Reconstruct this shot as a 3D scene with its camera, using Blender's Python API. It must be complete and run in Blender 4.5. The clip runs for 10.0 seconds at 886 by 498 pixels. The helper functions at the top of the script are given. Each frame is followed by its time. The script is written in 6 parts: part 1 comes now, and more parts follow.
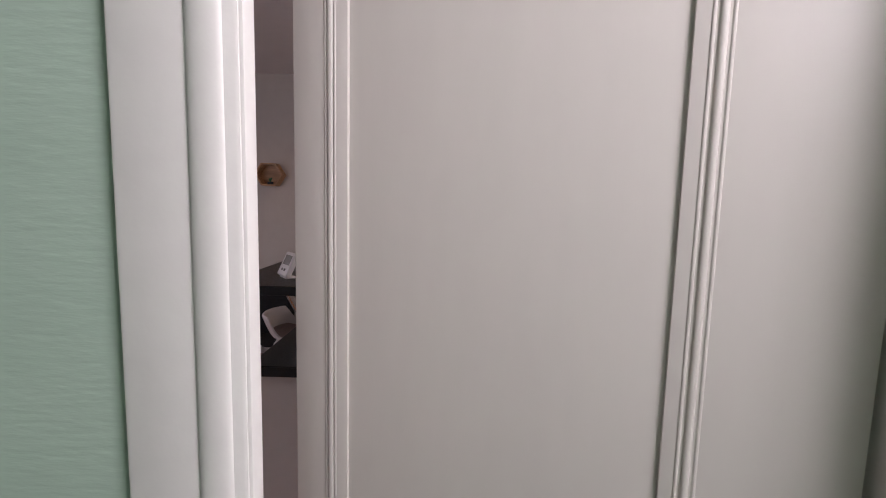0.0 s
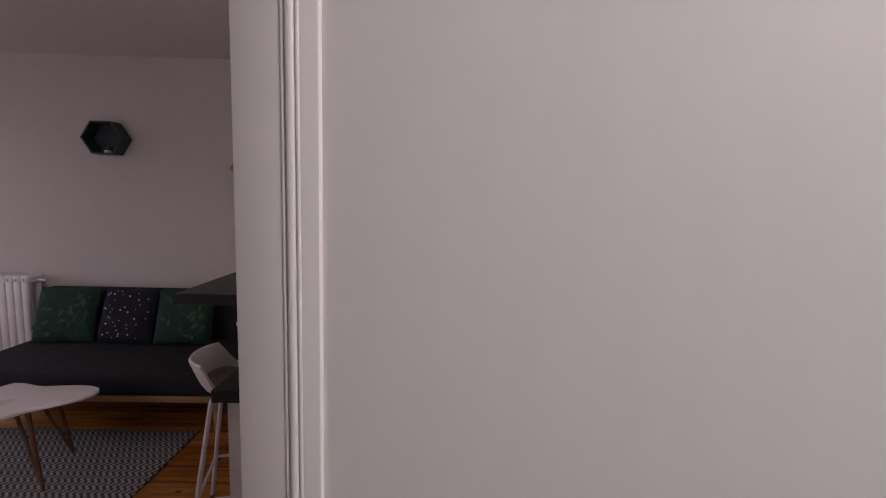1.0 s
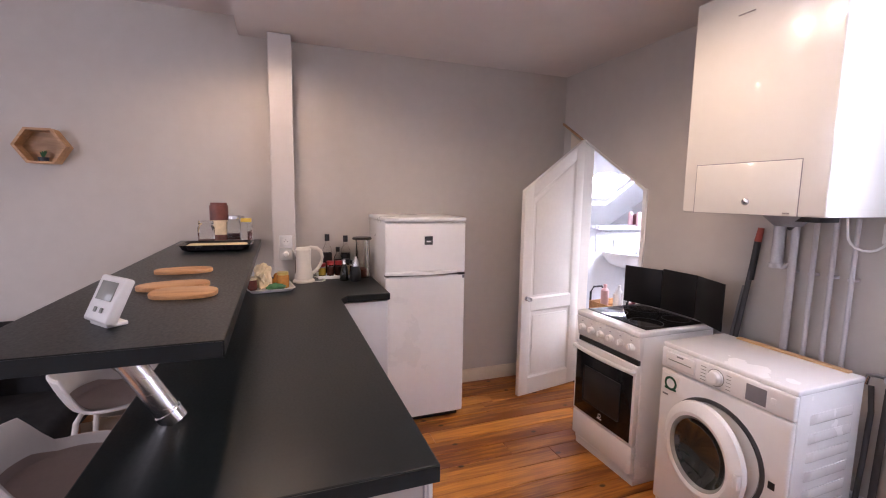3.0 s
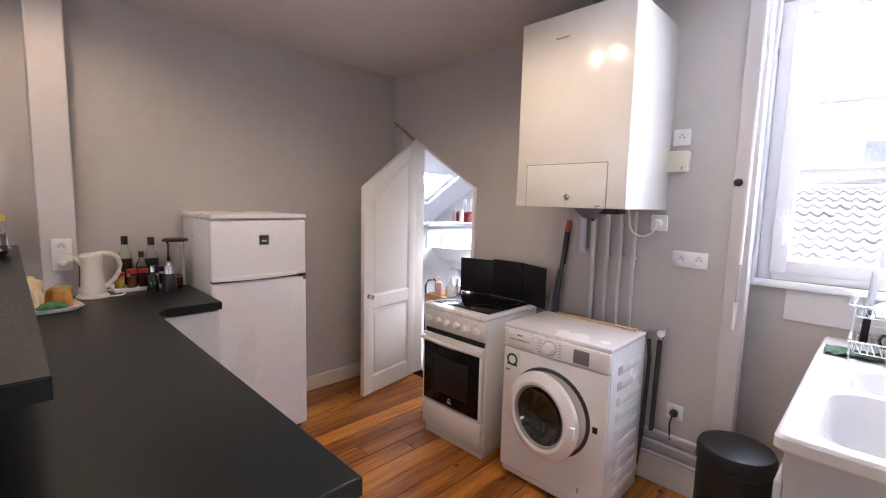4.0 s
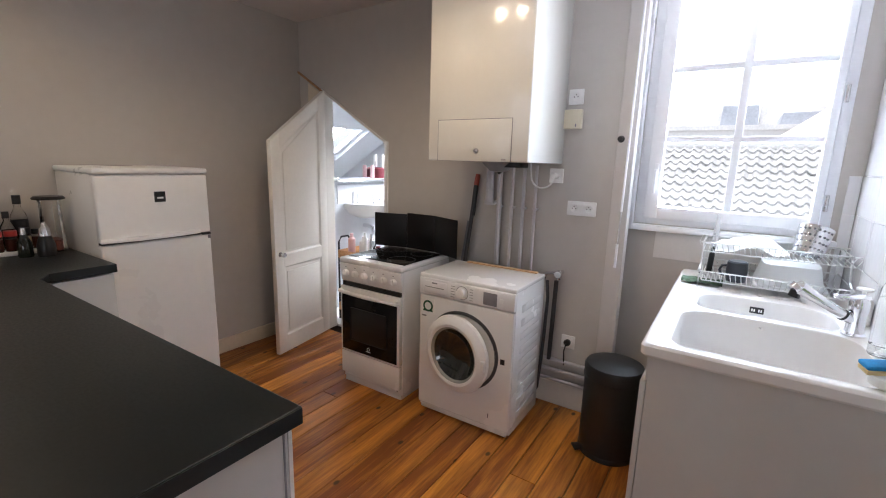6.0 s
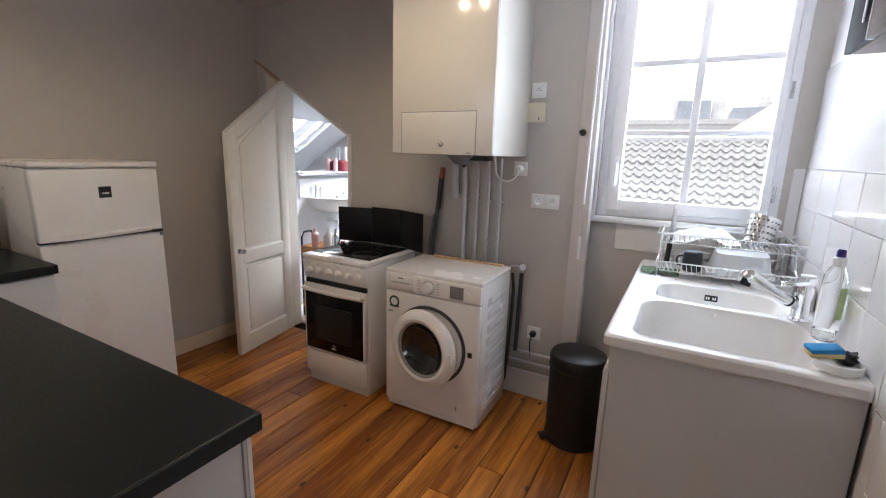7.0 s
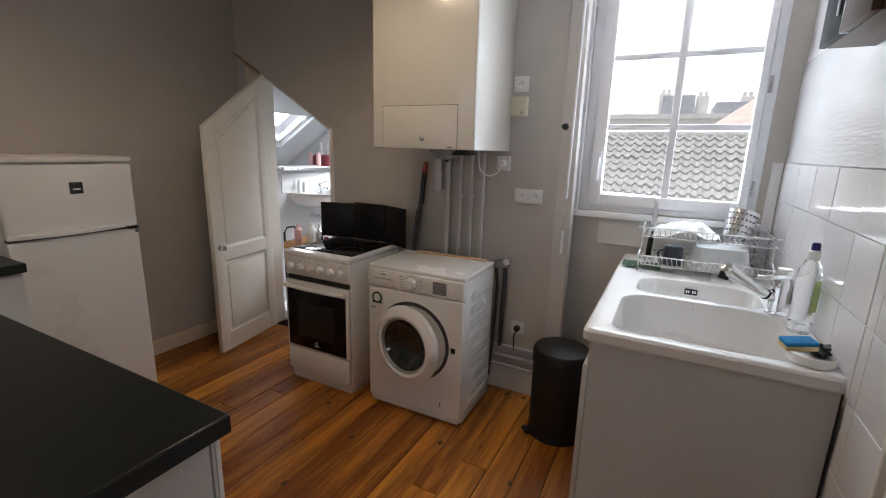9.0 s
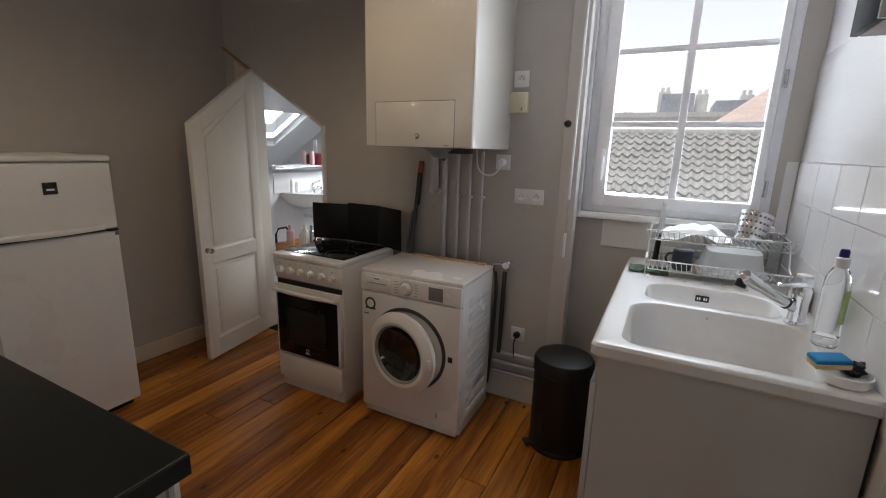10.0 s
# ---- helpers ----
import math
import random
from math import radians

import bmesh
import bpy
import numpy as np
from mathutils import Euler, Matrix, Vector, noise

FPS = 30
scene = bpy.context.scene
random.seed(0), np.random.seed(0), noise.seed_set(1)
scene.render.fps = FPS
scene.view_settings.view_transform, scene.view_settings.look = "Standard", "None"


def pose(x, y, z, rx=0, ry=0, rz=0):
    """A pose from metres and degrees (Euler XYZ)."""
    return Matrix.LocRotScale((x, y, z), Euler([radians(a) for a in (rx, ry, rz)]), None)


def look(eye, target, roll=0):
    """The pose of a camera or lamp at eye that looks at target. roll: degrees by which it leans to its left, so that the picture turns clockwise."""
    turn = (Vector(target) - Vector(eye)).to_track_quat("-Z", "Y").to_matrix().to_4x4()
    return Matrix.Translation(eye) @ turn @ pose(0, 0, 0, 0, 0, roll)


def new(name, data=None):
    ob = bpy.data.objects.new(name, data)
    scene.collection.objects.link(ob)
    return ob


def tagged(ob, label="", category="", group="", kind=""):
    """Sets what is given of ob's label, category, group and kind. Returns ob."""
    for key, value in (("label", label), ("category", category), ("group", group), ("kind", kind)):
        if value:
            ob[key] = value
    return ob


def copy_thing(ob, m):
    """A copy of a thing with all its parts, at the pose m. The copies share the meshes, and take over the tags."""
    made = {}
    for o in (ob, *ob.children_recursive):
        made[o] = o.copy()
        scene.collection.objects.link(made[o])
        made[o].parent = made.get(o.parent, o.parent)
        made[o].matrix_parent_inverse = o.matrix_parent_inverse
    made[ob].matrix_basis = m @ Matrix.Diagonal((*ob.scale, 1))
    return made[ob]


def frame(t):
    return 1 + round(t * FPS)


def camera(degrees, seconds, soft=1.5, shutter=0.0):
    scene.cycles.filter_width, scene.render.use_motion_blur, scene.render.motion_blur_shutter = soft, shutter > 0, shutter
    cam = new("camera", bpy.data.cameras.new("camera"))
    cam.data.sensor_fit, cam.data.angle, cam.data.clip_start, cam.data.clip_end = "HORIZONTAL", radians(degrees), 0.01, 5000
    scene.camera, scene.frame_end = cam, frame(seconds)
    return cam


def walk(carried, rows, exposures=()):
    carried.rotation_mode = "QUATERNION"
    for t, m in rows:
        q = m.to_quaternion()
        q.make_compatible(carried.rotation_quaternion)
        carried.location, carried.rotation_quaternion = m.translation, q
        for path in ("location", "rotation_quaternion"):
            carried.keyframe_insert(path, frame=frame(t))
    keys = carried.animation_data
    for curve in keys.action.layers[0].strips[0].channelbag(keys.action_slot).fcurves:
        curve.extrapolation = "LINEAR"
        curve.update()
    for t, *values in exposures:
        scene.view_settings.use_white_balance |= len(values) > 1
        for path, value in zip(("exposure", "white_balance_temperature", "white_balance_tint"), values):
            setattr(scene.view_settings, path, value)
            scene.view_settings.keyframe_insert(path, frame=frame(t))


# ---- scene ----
cam = camera(90.4, 10.0, soft=1.1)
PATH = [
    (0, (1.06, 0.591, 1.578), (-0.929, 0.572, 1.368), 1.4),
    (0.2, (1.02, 0.605, 1.582), (-0.968, 0.571, 1.363), 1.4),
    (0.5, (0.954, 0.623, 1.590), (-1.033, 0.648, 1.366), 1.4),
    (0.7, (0.898, 0.609, 1.586), (-1.09, 0.631, 1.361), 1.4),
    (1, (0.83, 0.549, 1.566), (-1.158, 0.593, 1.349), 1.4),
    (1.25, (0.740, 0.499, 1.540), (-1.248, 0.560, 1.333), 1.4),
    (1.5, (0.652, 0.411, 1.515), (-1.336, 0.524, 1.322), 1.4),
    (2, (0.608, 0.353, 1.534), (-1.349, 0.714, 1.34), 1.4),
    (2.2, (0.572, 0.333, 1.544), (-1.364, 0.787, 1.326), 1.4),
    (3.3, (0.232, 0.212, 1.525), (-1.516, 1.157, 1.302), 1.1),
    (3.5, (0.183, 0.168, 1.512), (-1.423, 1.341, 1.300), 1.4),
    (4, (0.18, 0.111, 1.498), (-1.23, 1.514, 1.284), 1.4),
    (4.5, (0.192, 0.077, 1.466), (-1.181, 1.5, 1.166), 1.4),
    (5, (0.195, 0.009, 1.464), (-1.15, 1.444, 1.098), 1.4),
    (5.5, (0.21, -0.002, 1.472), (-1.014, 1.533, 1.088), 1.4),
    (6, (0.211, 0.024, 1.478), (-0.861, 1.667, 1.088), 1.6),
    (7.5, (0.204, 0.046, 1.482), (-0.721, 1.768, 1.06), 1.6),
    (8, (0.214, 0.045, 1.485), (-0.699, 1.773, 1.058), 1.6),
    (8.5, (0.224, 0.061, 1.488), (-0.678, 1.793, 1.056), 1.6),
    (9, (0.225, 0.076, 1.481), (-0.666, 1.812, 1.042), 1.6),
    (9.5, (0.204, 0.114, 1.48), (-0.679, 1.853, 1.038), 1.6),
    (10, (0.177, 0.185, 1.479), (-0.705, 1.924, 1.035), 1.6),
]
EXPOSURES = [(0.0, 0.7, 6300, 28), (0.5, 0.5, 6300, 31), (1.0, 0.4, 6300, 33), (1.5, 0.85, 6550, 38), (2.2, 1.6, 6350, 36), (3.3, 2.03, 5860, 22), (4.0, 1.78, 5850, 17), (5.0, 1.56, 5900, 12),
             (6.0, 1.42, 5940, 10), (7.5, 1.07, 6150, 9), (9.0, 0.70, 6280, 8), (10.0, 0.36, 6380, 8)]
walk(cam, [(t, look(eye, aim, roll)) for t, eye, aim, roll in PATH], EXPOSURES)

# ---- light ----
world = bpy.data.worlds.new("sky_world")
scene.world = world
world.use_nodes = True
wn = world.node_tree
sky = wn.nodes.new("ShaderNodeTexSky")
sky.sky_type = 'NISHITA'
sky.sun_disc = False
sky.sun_elevation = radians(80)
sky.sun_rotation = radians(301)
sky.dust_density = 1.0
sky.air_density = 1.0
pale = wn.nodes.new("ShaderNodeHueSaturation")
pale.inputs["Saturation"].default_value = 0.12
wn.links.new(sky.outputs[0], pale.inputs["Color"])
wn.links.new(pale.outputs[0], wn.nodes["Background"].inputs[0])
wn.nodes["Background"].inputs[1].default_value = 0.15


def lamp(name, kind, energy, m, color=(1, 1, 1), size=0.1, size_y=None, angle=None):
    d = bpy.data.lights.new(name, kind)
    d.energy, d.color = energy, color
    if kind == 'AREA':
        d.shape, d.size, d.size_y = 'RECTANGLE', size, size_y or size
    elif kind == 'SUN':
        d.angle = radians(angle or 1)
    elif kind == 'SPOT':
        d.shadow_soft_size, d.spot_size, d.spot_blend = size, radians(angle or 100), 0.6
    else:
        d.shadow_soft_size = size
    ob = new(name, d)
    ob.matrix_world = m
    return ob


# overcast sun, added area lamps for kitchen-window skylight, living-room, roof-window and hall light
lamp("sun", 'SUN', 2.2, look((-1.5, 0.9, 10), (0, 0, 0)), (1, 0.97, 0.92), angle=8)
# two area lamps outside, out of sight, stand in for the sky's light
lamp("kitchen_window_daylight", 'AREA', 120, look((0.25, 5.0, 4.35), (0.1, 2.2, 1.4)), (0.82, 0.91, 1.0), 2.4, 1.4)
lamp("kitchen_window_daylight", 'AREA', 60, look((2.9, 4.8, 3.4), (0.15, 2.6, 1.75)), (0.82, 0.91, 1.0), 3.4, 3.0)
# added fill hidden below the sill, brightens the ceiling like bounce off the roofs
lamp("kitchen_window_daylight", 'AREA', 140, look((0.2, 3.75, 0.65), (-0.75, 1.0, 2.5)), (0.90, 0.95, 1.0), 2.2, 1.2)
lamp("living_window_daylight", 'AREA', 2.6, look((-1.9, -4.22, 1.45), (-1.9, 0, 1.2)), (1.0, 0.94, 0.92), 1.1, 1.5)
# added fill lamp in an unseen east opening, brightens the west walls
lamp("living_window_daylight", 'AREA', 7.0, look((0.71, -2.5, 1.45), (-2.9, -1.6, 1.5)), (1.0, 0.92, 0.88), 1.3, 1.5)
lamp("roof_window_daylight", 'AREA', 10.5, look((-1.87, 3.87, 1.85), (-2.35, 3.80, 0.9)), (0.97, 0.98, 1.0), 0.5, 0.55)
lamp("hall_lamp_light", 'AREA', 19, look((1.35, 1.35, 2.42), (0.9, 0.9, 1.2)), (1.0, 0.97, 0.94), 0.5, 0.5)

# ---- materials ----
def material(name, color, rough=0.5, metal=0.0, vary=0.08, scale=6.0, bump=0.0, bump_scale=60.0, stretch=(1, 1, 1),
             coat=0.0, rand=0.0, transmission=0.0, ior=1.45, emission=None, alpha=1.0):
    m = bpy.data.materials.new(name)
    m.use_nodes = True
    nt = m.node_tree
    b = nt.nodes["Principled BSDF"]
    L = nt.links.new
    b.inputs["Metallic"].default_value = metal
    b.inputs["IOR"].default_value = ior
    b.inputs["Coat Weight"].default_value = coat
    b.inputs["Transmission Weight"].default_value = transmission
    if emission:
        b.inputs["Emission Color"].default_value = (*emission[0], 1)
        b.inputs["Emission Strength"].default_value = emission[1]
    tc = nt.nodes.new("ShaderNodeTexCoord")
    mp = nt.nodes.new("ShaderNodeMapping")
    mp.inputs["Scale"].default_value = stretch
    L(tc.outputs["Object"], mp.inputs[0])
    n1 = nt.nodes.new("ShaderNodeTexNoise")
    n1.inputs["Scale"].default_value, n1.inputs["Detail"].default_value = scale, 4
    n2 = nt.nodes.new("ShaderNodeTexNoise")
    n2.inputs["Scale"].default_value, n2.inputs["Detail"].default_value = scale * 9, 5
    L(mp.outputs[0], n1.inputs[0])
    L(mp.outputs[0], n2.inputs[0])
    add = nt.nodes.new("ShaderNodeMath")
    add.operation = 'ADD'
    L(n1.outputs[0], add.inputs[0])
    L(n2.outputs[0], add.inputs[1])
    value = add
    if rand:
        oi = nt.nodes.new("ShaderNodeObjectInfo")
        r = nt.nodes.new("ShaderNodeMath")
        r.operation = 'MULTIPLY_ADD'
        L(oi.outputs["Random"], r.inputs[0])
        r.inputs[1].default_value = rand
        L(add.outputs[0], r.inputs[2])
        value = r
    ramp = nt.nodes.new("ShaderNodeMapRange")
    ramp.inputs["From Min"].default_value, ramp.inputs["From Max"].default_value = 0.6, 1.4 + rand
    ramp.inputs["To Min"].default_value, ramp.inputs["To Max"].default_value = 1 - vary, 1 + vary
    L(value.outputs[0], ramp.inputs["Value"])
    mul = nt.nodes.new("ShaderNodeMix")
    mul.data_type, mul.blend_type = 'RGBA', 'MULTIPLY'
    mul.inputs["Factor"].default_value = 1
    mul.inputs["A"].default_value = (*color, 1)
    L(ramp.outputs[0], mul.inputs["B"])
    L(mul.outputs["Result"], b.inputs["Base Color"])
    rr = nt.nodes.new("ShaderNodeMapRange")
    rr.inputs["From Min"].default_value, rr.inputs["From Max"].default_value = 0.3, 0.7
    rr.inputs["To Min"].default_value, rr.inputs["To Max"].default_value = max(0, rough * 0.85), min(1, rough * 1.15)
    L(n1.outputs[0], rr.inputs["Value"])
    L(rr.outputs[0], b.inputs["Roughness"])
    if bump:
        n3 = nt.nodes.new("ShaderNodeTexNoise")
        n3.inputs["Scale"].default_value, n3.inputs["Detail"].default_value = bump_scale, 3
        L(mp.outputs[0], n3.inputs[0])
        bp = nt.nodes.new("ShaderNodeBump")
        bp.inputs["Strength"].default_value, bp.inputs["Distance"].default_value = bump, 0.002
        L(n3.outputs[0], bp.inputs["Height"])
        L(bp.outputs[0], b.inputs["Normal"])
    return m


def wood_material(name, dark, light, rough, along='y', scale=1.0, rand=0.5, knots=True, coat=0.0, spec=0.5):
    """Sawn softwood: long grain, growth rings, a few knots."""
    m = bpy.data.materials.new(name)
    m.use_nodes = True
    nt = m.node_tree
    b = nt.nodes["Principled BSDF"]
    L = nt.links.new
    tc = nt.nodes.new("ShaderNodeTexCoord")
    oi = nt.nodes.new("ShaderNodeObjectInfo")
    off = nt.nodes.new("ShaderNodeVectorMath")
    off.operation = 'MULTIPLY_ADD'
    cmb = nt.nodes.new("ShaderNodeCombineXYZ")
    for i in range(3):
        L(oi.outputs["Random"], cmb.inputs[i])
    off.inputs[1].default_value = (37, 53, 11)
    L(cmb.outputs[0], off.inputs[0])
    L(tc.outputs["Object"], off.inputs[2])
    mp = nt.nodes.new("ShaderNodeMapping")
    mp.inputs["Scale"].default_value = {'y': (9 * scale, 0.55 * scale, 9 * scale), 'x': (0.55 * scale, 9 * scale, 9 * scale), 'z': (9 * scale, 9 * scale, 0.55 * scale)}[along]
    L(off.outputs[0], mp.inputs[0])
    g = nt.nodes.new("ShaderNodeTexNoise")
    g.inputs["Scale"].default_value, g.inputs["Detail"].default_value, g.inputs["Distortion"].default_value = 2.2, 6, 0.6
    L(mp.outputs[0], g.inputs[0])
    f = nt.nodes.new("ShaderNodeTexNoise")
    f.inputs["Scale"].default_value, f.inputs["Detail"].default_value = 14, 5
    L(mp.outputs[0], f.inputs[0])
    mixv = nt.nodes.new("ShaderNodeMath")
    mixv.operation = 'MULTIPLY_ADD'
    L(f.outputs[0], mixv.inputs[0])
    mixv.inputs[1].default_value = 0.48
    L(g.outputs[0], mixv.inputs[2])
    pl = nt.nodes.new("ShaderNodeMath")
    pl.operation = 'MULTIPLY_ADD'
    L(oi.outputs["Random"], pl.inputs[0])
    pl.inputs[1].default_value = rand * 0.3
    L(mixv.outputs[0], pl.inputs[2])
    ramp = nt.nodes.new("ShaderNodeValToRGB")
    e = ramp.color_ramp.elements
    e[0].position, e[0].color = 0.62, (*light, 1)
    e[1].position, e[1].color = 1.0, (*dark, 1)
    L(pl.outputs[0], ramp.inputs[0])
    color = ramp.outputs[0]
    if knots:
        v = nt.nodes.new("ShaderNodeTexVoronoi")
        v.voronoi_dimensions = '2D'
        v.inputs["Scale"].default_value = 4.2
        kp = nt.nodes.new("ShaderNodeMapping")
        kp.inputs["Scale"].default_value = (1.3, 0.8, 0.0) if along == 'y' else (0.8, 1.3, 0.0)
        L(off.outputs[0], kp.inputs[0])
        L(kp.outputs[0], v.inputs[0])
        kr = nt.nodes.new("ShaderNodeMapRange")
        kr.inputs["From Min"].default_value, kr.inputs["From Max"].default_value = 0.04, 0.08
        kr.inputs["To Min"].default_value, kr.inputs["To Max"].default_value = 0.95, 0.0
        L(v.outputs["Distance"], kr.inputs["Value"])
        km = nt.nodes.new("ShaderNodeMix")
        km.data_type = 'RGBA'
        # only some of the cells hold a knot
        sep = nt.nodes.new("ShaderNodeSeparateColor")
        L(v.outputs["Color"], sep.inputs[0])
        some = nt.nodes.new("ShaderNodeMath")
        some.operation = 'GREATER_THAN'
        L(sep.outputs[0], some.inputs[0])
        some.inputs[1].default_value = 0.58
        both = nt.nodes.new("ShaderNodeMath")
        both.operation = 'MULTIPLY'
        L(some.outputs[0], both.inputs[0])
        L(kr.outputs[0], both.inputs[1])
        L(both.outputs[0], km.inputs["Factor"])
        L(color, km.inputs["A"])
        km.inputs["B"].default_value = (dark[0] * 0.14, dark[1] * 0.09, dark[2] * 0.1, 1)
        color = km.outputs["Result"]
    L(color, b.inputs["Base Color"])
    b.inputs["Roughness"].default_value = rough
    b.inputs["Specular IOR Level"].default_value = spec
    b.inputs["Coat Weight"].default_value = coat
    b.inputs["Coat Roughness"].default_value = 0.25
    bp = nt.nodes.new("ShaderNodeBump")
    bp.inputs["Strength"].default_value, bp.inputs["Distance"].default_value = 0.15, 0.001
    L(mixv.outputs[0], bp.inputs["Height"])
    L(bp.outputs[0], b.inputs["Normal"])
    return m


M_WALL = material("wall_paint", (0.510, 0.482, 0.452), 0.75, vary=0.04, scale=1.5, bump=0.25, bump_scale=180)
M_WALL_PALE = material("pale_wall_paint", (0.62, 0.60, 0.61), 0.7, vary=0.03, scale=2, bump=0.2, bump_scale=180)
M_POST = material("post_paint", (0.575, 0.545, 0.525), 0.7, vary=0.03, scale=2, bump=0.2, bump_scale=180)
M_GREEN = material("green_wallpaper", (0.40, 0.52, 0.43), 0.7, vary=0.05, scale=3, bump=0.2, bump_scale=40, stretch=(1, 1, 5))
M_CEIL = material("ceiling_paint", (0.66, 0.61, 0.59), 0.8, vary=0.03, scale=1.2, bump=0.15, bump_scale=140)
M_TRIM = material("white_trim_paint", (0.74, 0.72, 0.69), 0.42, vary=0.04, scale=4, bump=0.12, bump_scale=70)
M_DOOR = material("door_paint", (0.60, 0.575, 0.53), 0.5, vary=0.03, scale=3, bump=0.15, bump_scale=50, stretch=(1, 1, 0.25))
M_BATHDOOR = material("bathroom_door_paint", (0.84, 0.81, 0.74), 0.42, vary=0.03, scale=4, bump=0.12, bump_scale=70)
M_BASE = material("baseboard_paint", (0.70, 0.62, 0.50), 0.45, vary=0.06, scale=4)
M_PVC = material("window_pvc", (0.84, 0.85, 0.88), 0.3, vary=0.02, scale=4)
M_WHITE = material("white_enamel", (0.80, 0.80, 0.80), 0.25, vary=0.02, scale=3, coat=0.3)
M_FRIDGE = material("fridge_lacquer", (0.78, 0.775, 0.76), 0.3, vary=0.025, scale=3, bump=0.08, bump_scale=260)
M_BOILER = material("boiler_lacquer", (0.72, 0.71, 0.665), 0.22, vary=0.02, scale=3, coat=0.55)
M_PLASTIC = material("white_plastic", (0.80, 0.80, 0.79), 0.35, vary=0.03, scale=8)
M_CREAM = material("cream_plastic", (0.72, 0.67, 0.52), 0.4, vary=0.03, scale=8)
M_LAMINATE = material("white_laminate", (0.53, 0.525, 0.515), 0.35, vary=0.02, scale=3)
M_COUNTER = material("anthracite_worktop", (0.0085, 0.0125, 0.0140), 0.34, vary=0.07, scale=110, bump=0.0, stretch=(0.8, 1.2, 1))
M_COUNTER.node_tree.nodes["Principled BSDF"].inputs["Specular IOR Level"].default_value = 0.36
M_COUNTER_EDGE = material("anthracite_edge_band", (0.011, 0.017, 0.021), 0.38, vary=0.3, scale=40, stretch=(1, 1, 8))
M_SINK = material("sink_composite", (0.74, 0.73, 0.72), 0.20, vary=0.02, scale=4, coat=0.2)
M_CHROME = material("chrome", (0.80, 0.80, 0.82), 0.12, 1.0, vary=0.03, scale=12)
M_STEEL = material("brushed_steel", (0.66, 0.66, 0.67), 0.24, 1.0, vary=0.01, scale=20, stretch=(1, 1, 10))
M_WIRE = material("wire_steel", (0.70, 0.71, 0.70), 0.3, 1.0, vary=0.05, scale=20)
M_BLACK = material("black_plastic", (0.013, 0.013, 0.014), 0.35, vary=0.2, scale=12)
M_BLACK_GLASS = material("black_glass", (0.008, 0.008, 0.009), 0.09, vary=0.1, scale=5, coat=0.0)
M_PORTHOLE = material("porthole_glass", (0.016, 0.019, 0.017), 0.06, vary=0.3, scale=7, coat=0.5)
M_BLACK_MATT = material("matt_black_front", (0.012, 0.012, 0.016), 0.7, vary=0.2, scale=12)
M_BLACK_MATT.node_tree.nodes["Principled BSDF"].inputs["Specular IOR Level"].default_value = 0.15
M_SPLASH = material("black_splash_guard", (0.006, 0.006, 0.007), 0.4, vary=0.2, scale=9)
M_BIN = material("grey_bin_enamel", (0.012, 0.0125, 0.0125), 0.45, vary=0.1, scale=5)
M_RUBBER = material("grey_rubber", (0.06, 0.06, 0.065), 0.7, vary=0.1, scale=10)
M_PIPE = material("painted_pipe", (0.55, 0.54, 0.56), 0.4, vary=0.05, scale=8)
M_PINE_STRIP = wood_material("raw_pine_strip", (0.45, 0.28, 0.14), (0.62, 0.42, 0.24), 0.6, 'x', 2, 0.2, False)
M_FLOOR = wood_material("waxed_pine", (0.19, 0.050, 0.006), (0.60, 0.240, 0.032), 0.32, 'y', 0.8, 0.80, True, 0.0, 0.5)
M_GAP = material("floor_gap_dirt", (0.03, 0.018, 0.010), 0.9, vary=0.3, scale=20)
M_BOARD = wood_material("beech_board", (0.42, 0.20, 0.075), (0.60, 0.33, 0.14), 0.5, 'y', 2.5, 0.4, False)
M_OAK = wood_material("oak_veneer", (0.30, 0.16, 0.07), (0.50, 0.29, 0.14), 0.45, 'y', 2.0, 0.3, False)
M_WENGE = wood_material("dark_cabinet_wood", (0.03, 0.014, 0.008), (0.07, 0.033, 0.018), 0.7, 'y', 1.5, 0.2, False, 0.0, 0.2)
M_SOFA = material("dark_sofa_cloth", (0.011, 0.012, 0.015), 0.95, vary=0.25, scale=14, bump=0.6, bump_scale=420)
M_GREENCUSH = material("green_leaf_cushion", (0.010, 0.036, 0.024), 0.9, vary=0.9, scale=9, bump=0.5, bump_scale=300)
M_BLUECUSH = material("navy_cushion", (0.007, 0.009, 0.017), 0.9, vary=0.3, scale=9, bump=0.5, bump_scale=300)
M_DOT = material("cushion_dots", (0.60, 0.58, 0.50), 0.8)
M_STOOL = material("white_stool_shell", (0.74, 0.72, 0.71), 0.35, vary=0.03, scale=6)
M_STOOL_IN = material("taupe_stool_seat", (0.34, 0.27, 0.25), 0.6, vary=0.06, scale=8)
M_STOOL_LEG = material("white_powder_coat", (0.66, 0.65, 0.63), 0.4, vary=0.04, scale=8)
M_TABLE = material("white_tabletop", (0.76, 0.74, 0.75), 0.3, vary=0.03, scale=4)
M_WALNUT = wood_material("walnut_leg", (0.07, 0.03, 0.015), (0.15, 0.07, 0.035), 0.4, 'z', 2, 0.2, False)
M_BRASS = material("label_gold", (0.55, 0.40, 0.12), 0.4, 0.6)
M_RED = material("dark_red_paint", (0.17, 0.025, 0.035), 0.45, vary=0.1)
M_PINK = material("pink_plastic", (0.70, 0.45, 0.45), 0.4, vary=0.05)
M_ORANGE = material("orange_grip", (0.36, 0.07, 0.045), 0.5, vary=0.1)
M_YELLOW = material("yellow_plastic", (0.72, 0.50, 0.06), 0.45, vary=0.08)
